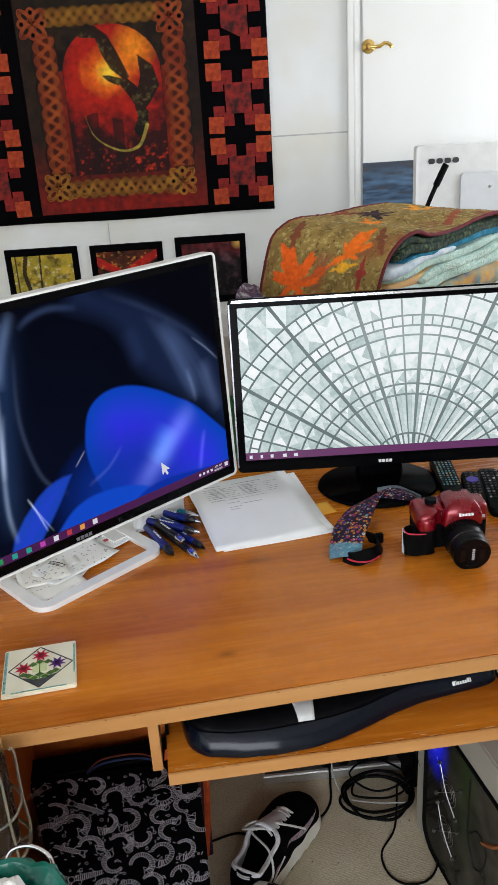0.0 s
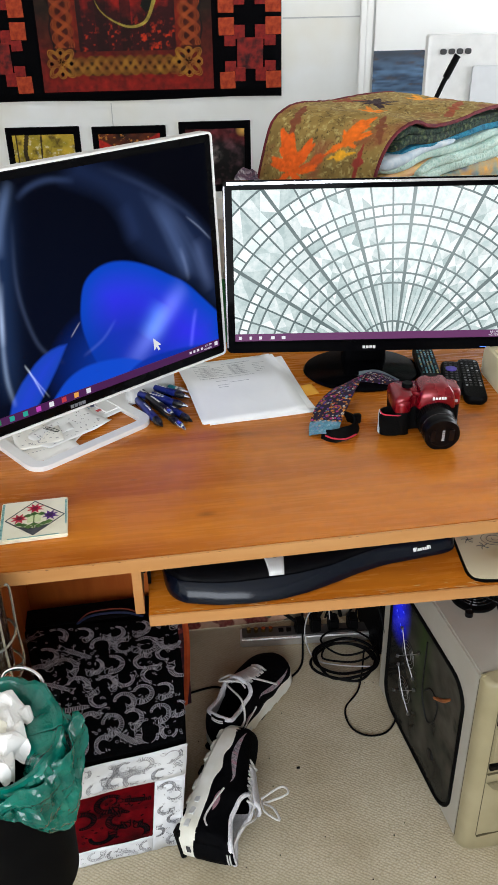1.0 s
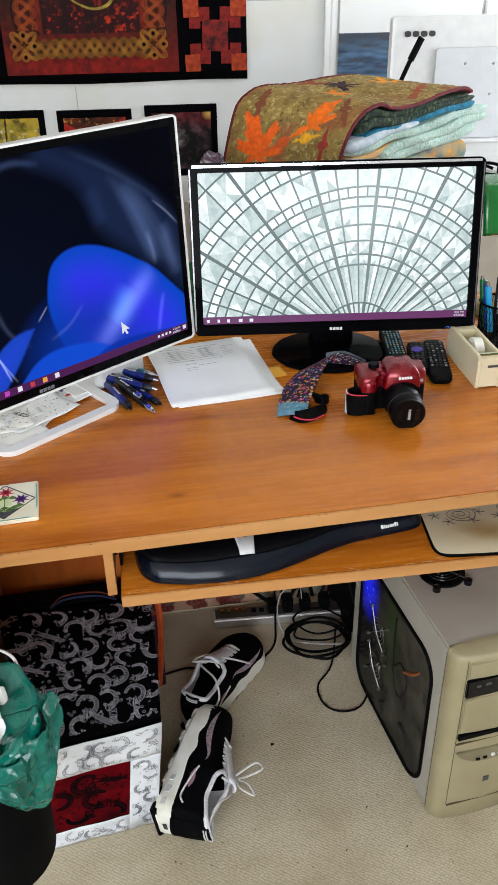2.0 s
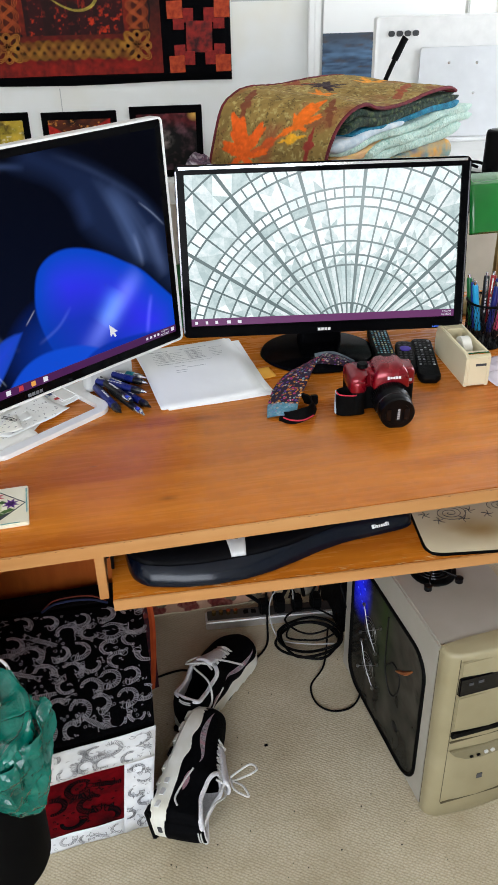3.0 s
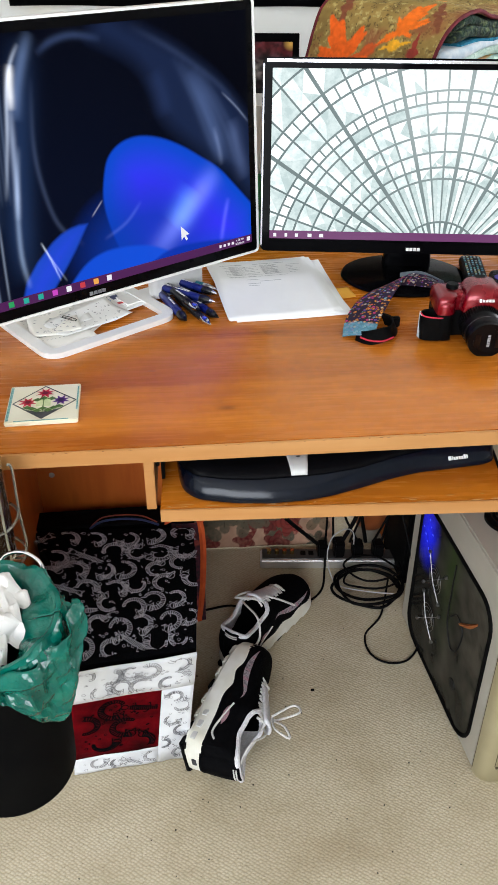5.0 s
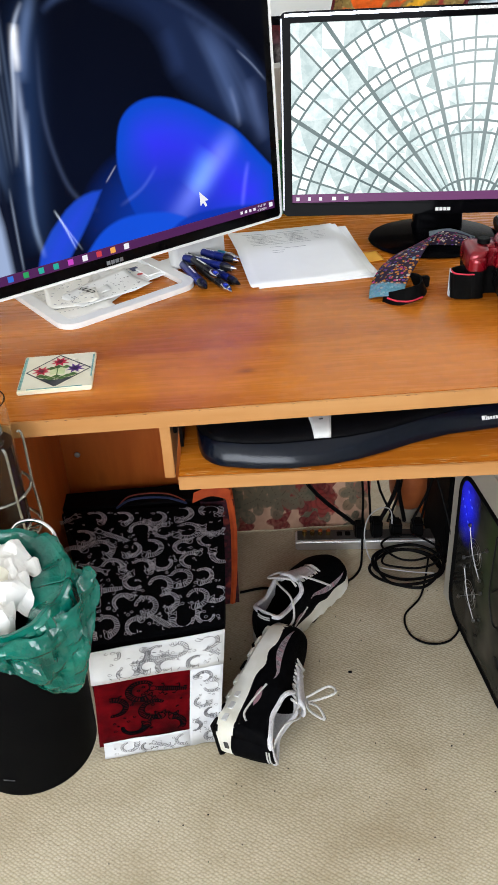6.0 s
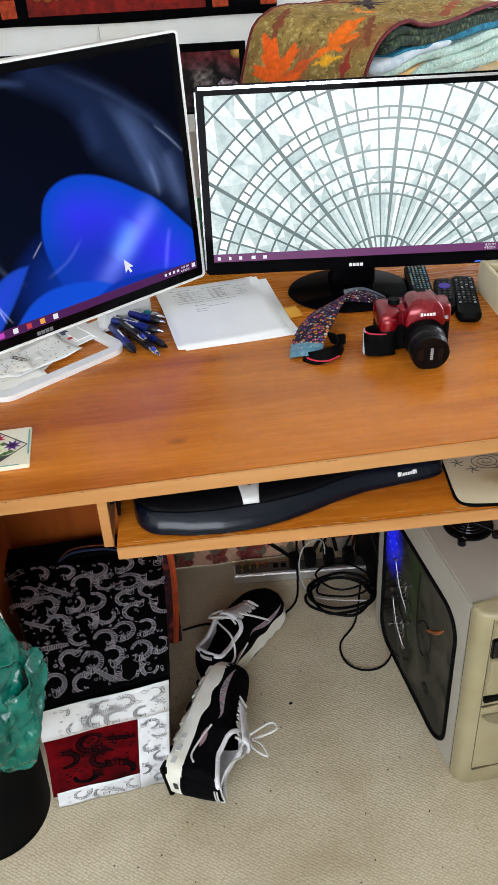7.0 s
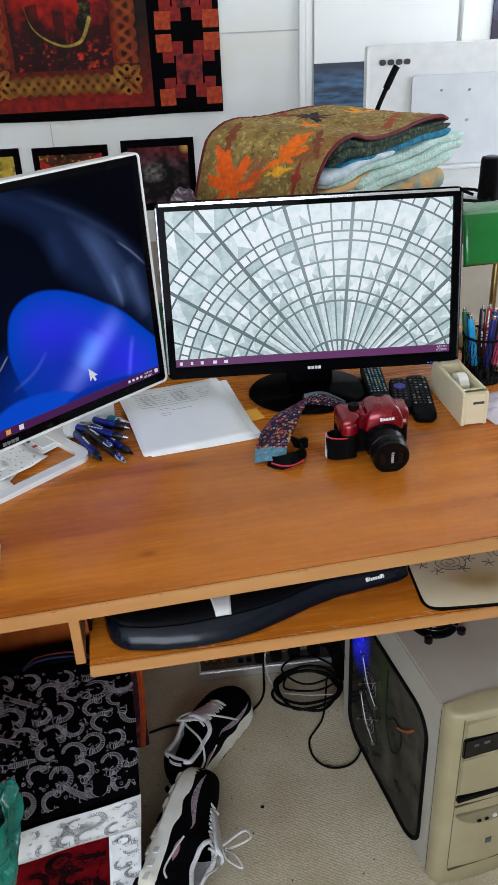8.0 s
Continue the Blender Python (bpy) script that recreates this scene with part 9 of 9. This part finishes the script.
def ear_at(u, v):
    """The loose corner of the bag, hanging as a pleated lobe."""
    a = -0.62 + 1.75 * (u - 0.5) * (1 - 0.30 * v ** 2)
    r = 0.102 + 0.020 * math.sin(math.pi * (0.1 + 0.7 * v)) + 0.004 * math.sin(u * 21 + v * 3) + 0.009 * noise.noise(Vector((u * 5, v * 4, 2))) - 0.009 * abs(noise.noise(Vector((u * 10, v * 6, 5)))) + 0.0016 * noise.noise(Vector((u * 26, v * 18, 5)))
    z = 0.291 - (0.008 + 0.100 * (1 - (2 * u - 1) ** 2)) * v + 0.004 * math.sin(u * 9)
    return (r * math.cos(a), r * math.sin(a), z)


thicken(part("loose_corner", sheet(56, 34, ear_at), M_BAG, bag, "pleated hanging corner of the bag", 16), 0.0005)
part("hanging_ring", tube([(0.0920 * math.cos(a), 0.0920 * math.sin(a), 0.2755) for a in np.linspace(0, 6.283, 25)[:-1]], 0.0026, 8, closed=True, steps=2), M_CHROME, bin_ob, "chrome wire ring")
part("hanging_arm", tube([(-0.065, 0.065, 0.2755), (-0.080, 0.130, 0.290), (-0.078, 0.200, 0.340), (-0.077, 0.236, 0.372), (-0.077, 0.262, 0.3745), (-0.077, 0.300, 0.3738)], 0.0034, 8), M_CHROME, bin_ob, "chrome arm over the desk edge")
part("wire_loop", tube([(0.066, 0.074, 0.278), (0.060, 0.094, 0.296), (0.036, 0.108, 0.304), (0.010, 0.112, 0.296), (0.0, 0.100, 0.280)], 0.0026, 8), M_CHROME, bin_ob, "bent chrome wire loop")
M_TISSUE = material("crumpled_white_tissue", lin(232, 230, 226), lin(220, 216, 210), 12, 0.9, 0.2, 80)
M_TISSUE2 = material("cream_crumpled_paper", lin(230, 225, 208), lin(222, 216, 196), 12, 0.9, 0.2, 80)
for k, (x, y, z, r) in enumerate(((0.012, -0.016, 0.266, 0.040), (0.024, 0.022, 0.268, 0.034), (-0.024, 0.008, 0.264, 0.040), (0.016, -0.044, 0.260, 0.034), (-0.024, -0.042, 0.258, 0.036), (-0.036, 0.044, 0.256, 0.034), (0.004, 0.050, 0.258, 0.030), (0.032, -0.012, 0.262, 0.030))):
    t_ob = thing("crumpled_tissue", "crumpled white tissue thrown into the bin" if k % 4 else "crumpled cream paper thrown into the bin", "waste paper", (BIN[0] + 1.12 * x - 0.010, BIN[1] + 1.12 * y, BIN[2] + z + 0.020), 40 * k, "waste paper in the bin")
    side, lift = 3.1 * r, 0.9 * r

    def crumple(u, v, k=k, side=side, lift=lift):
        x, y = u - 0.5, v - 0.5
        d = math.hypot(x, y)
        q = Vector((u * 2.3 + k * 2.7, v * 2.3 + k, k))
        fold = abs(noise.noise(q)) + 0.25 * abs(noise.noise(q * 2.0))
        pinch = 1 - 0.45 * d * d * 2
        return (side * x * pinch * 0.72 + 0.35 * side * noise.noise(q * 1.3 + Vector((7, 0, 0))) * 0.4, side * y * pinch * 0.72 + 0.35 * side * noise.noise(q * 1.3 + Vector((0, 7, 0))) * 0.4, lift * (0.85 - 3.2 * d * d + 1.0 * fold))

    b = sheet(18, 18, crumple)
    part("paper", b, M_TISSUE if k % 4 else M_TISSUE2, t_ob, "", 20)

# ---- drinking glass in a wire holder hooked on the desk's edge ----
rack = thing("wire_glass_holder", "white-coated wire glass holder hooked over the desk's edge", "wire holder", (-0.346, -0.062, 0.0))
M_WIRE = material("cream_coated_wire", lin(176, 174, 164), lin(140, 138, 130), 40, 0.25, metal=0.8)


def octa(r, z, n=6, a0=0.3):
    return [(r * math.cos(a0 + 6.283 * k / n), r * math.sin(a0 + 6.283 * k / n), z) for k in range(n)]


part("foot_ring", tube(octa(0.050, 0.612), 0.0021, 7, closed=True, steps=3), M_WIRE, rack)
part("middle_ring", tube(octa(0.048, 0.680), 0.0021, 7, closed=True, steps=3), M_WIRE, rack)
for k in range(6):
    a = 0.3 + 6.283 * k / 6
    c, s = math.cos(a), math.sin(a)
    part("upright", tube([(0.030 * c, 0.030 * s, 0.603), (0.050 * c, 0.050 * s, 0.612), (0.049 * c, 0.049 * s, 0.680), (0.050 * c, 0.050 * s, 0.752), (0.044 * c, 0.044 * s, 0.762)], 0.0019, 7), M_WIRE, rack)
part("base_cross", tube([(-0.048, 0, 0.606), (0.048, 0, 0.606)], 0.0019, 7), M_WIRE, rack)
part("base_cross", tube([(0, -0.048, 0.607), (0, 0.048, 0.607)], 0.0019, 7), M_WIRE, rack)
part("hook", tube([(-0.045, 0.045, 0.68), (-0.045, 0.056, 0.72), (-0.045, 0.058, 0.7535), (-0.045, 0.105, 0.7535)], 0.0019, 7), M_WIRE, rack, "hook over the desk edge")
part("hook", tube([(-0.010, 0.050, 0.68), (-0.010, 0.056, 0.72), (-0.010, 0.058, 0.7535), (-0.010, 0.105, 0.7535)], 0.0019, 7), M_WIRE, rack, "hook over the desk edge")
tumbler = thing("drinking_glass", "tall clear glass of dark drink with ice, in the wire holder", "glass", (-0.346, -0.062, 0.6105))
part("glass_wall", lathe([(0.001, 0.0), (0.033, 0.0), (0.036, 0.004), (0.040, 0.205), (0.0382, 0.205), (0.0345, 0.010), (0.001, 0.008)], 40), clear("clear_glass", (0.97, 1.0, 0.98, 1), 0.02, 1.25), tumbler, "clear glass")
part("drink", lathe([(0.001, 0.0085), (0.034, 0.0105), (0.0368, 0.142), (0.001, 0.142)], 36), material("dark_tea", (0.030, 0.009, 0.003, 1), (0.046, 0.015, 0.005, 1), 30, 0.2, spec=0.1), tumbler, "brown iced drink")
for k in range(6):
    part("ice_cube", move(box(0.020, 0.018, 0.018, (0, 0, 0), 0.004), pose(0.015 * math.cos(k * 1.3), 0.015 * math.sin(k * 1.3), 0.132 + 0.012 * (k % 3), 20 * k, 35 * k, 50 * k)), clear("ice", (0.98, 1, 1, 1), 0.12, 1.31) if k == 0 else bpy.data.materials["ice"], tumbler, "ice cube")

part("straw", tube([(-0.020, 0.010, 0.120), (-0.014, 0.016, 0.200), (-0.010, 0.020, 0.222), (-0.020, 0.022, 0.238), (-0.034, 0.022, 0.240)], 0.0050, 8), M_BLACK_GLOSS, tumbler, "thick black bent straw")

# ---- crumbs on the carpet ----
crumb = thing("carpet_speck", "tiny dark specks on the carpet", "speck", kind="stuff")
bits = []
rs = random.Random(3)
for k in range(64):
    x, y = (0.178, 0.172) if k == 0 else (rs.uniform(-0.3, 0.5), rs.uniform(-0.35, 0.4))
    q = 0.0045 if k == 0 else rs.uniform(0.0006, 0.0018)
    bits.append(box(q * 1.6, q, 0.0020, (x, y, 0.0003)))
part("specks", join(*bits), M_BLACK, crumb, "", 0)["kind"] = "stuff"
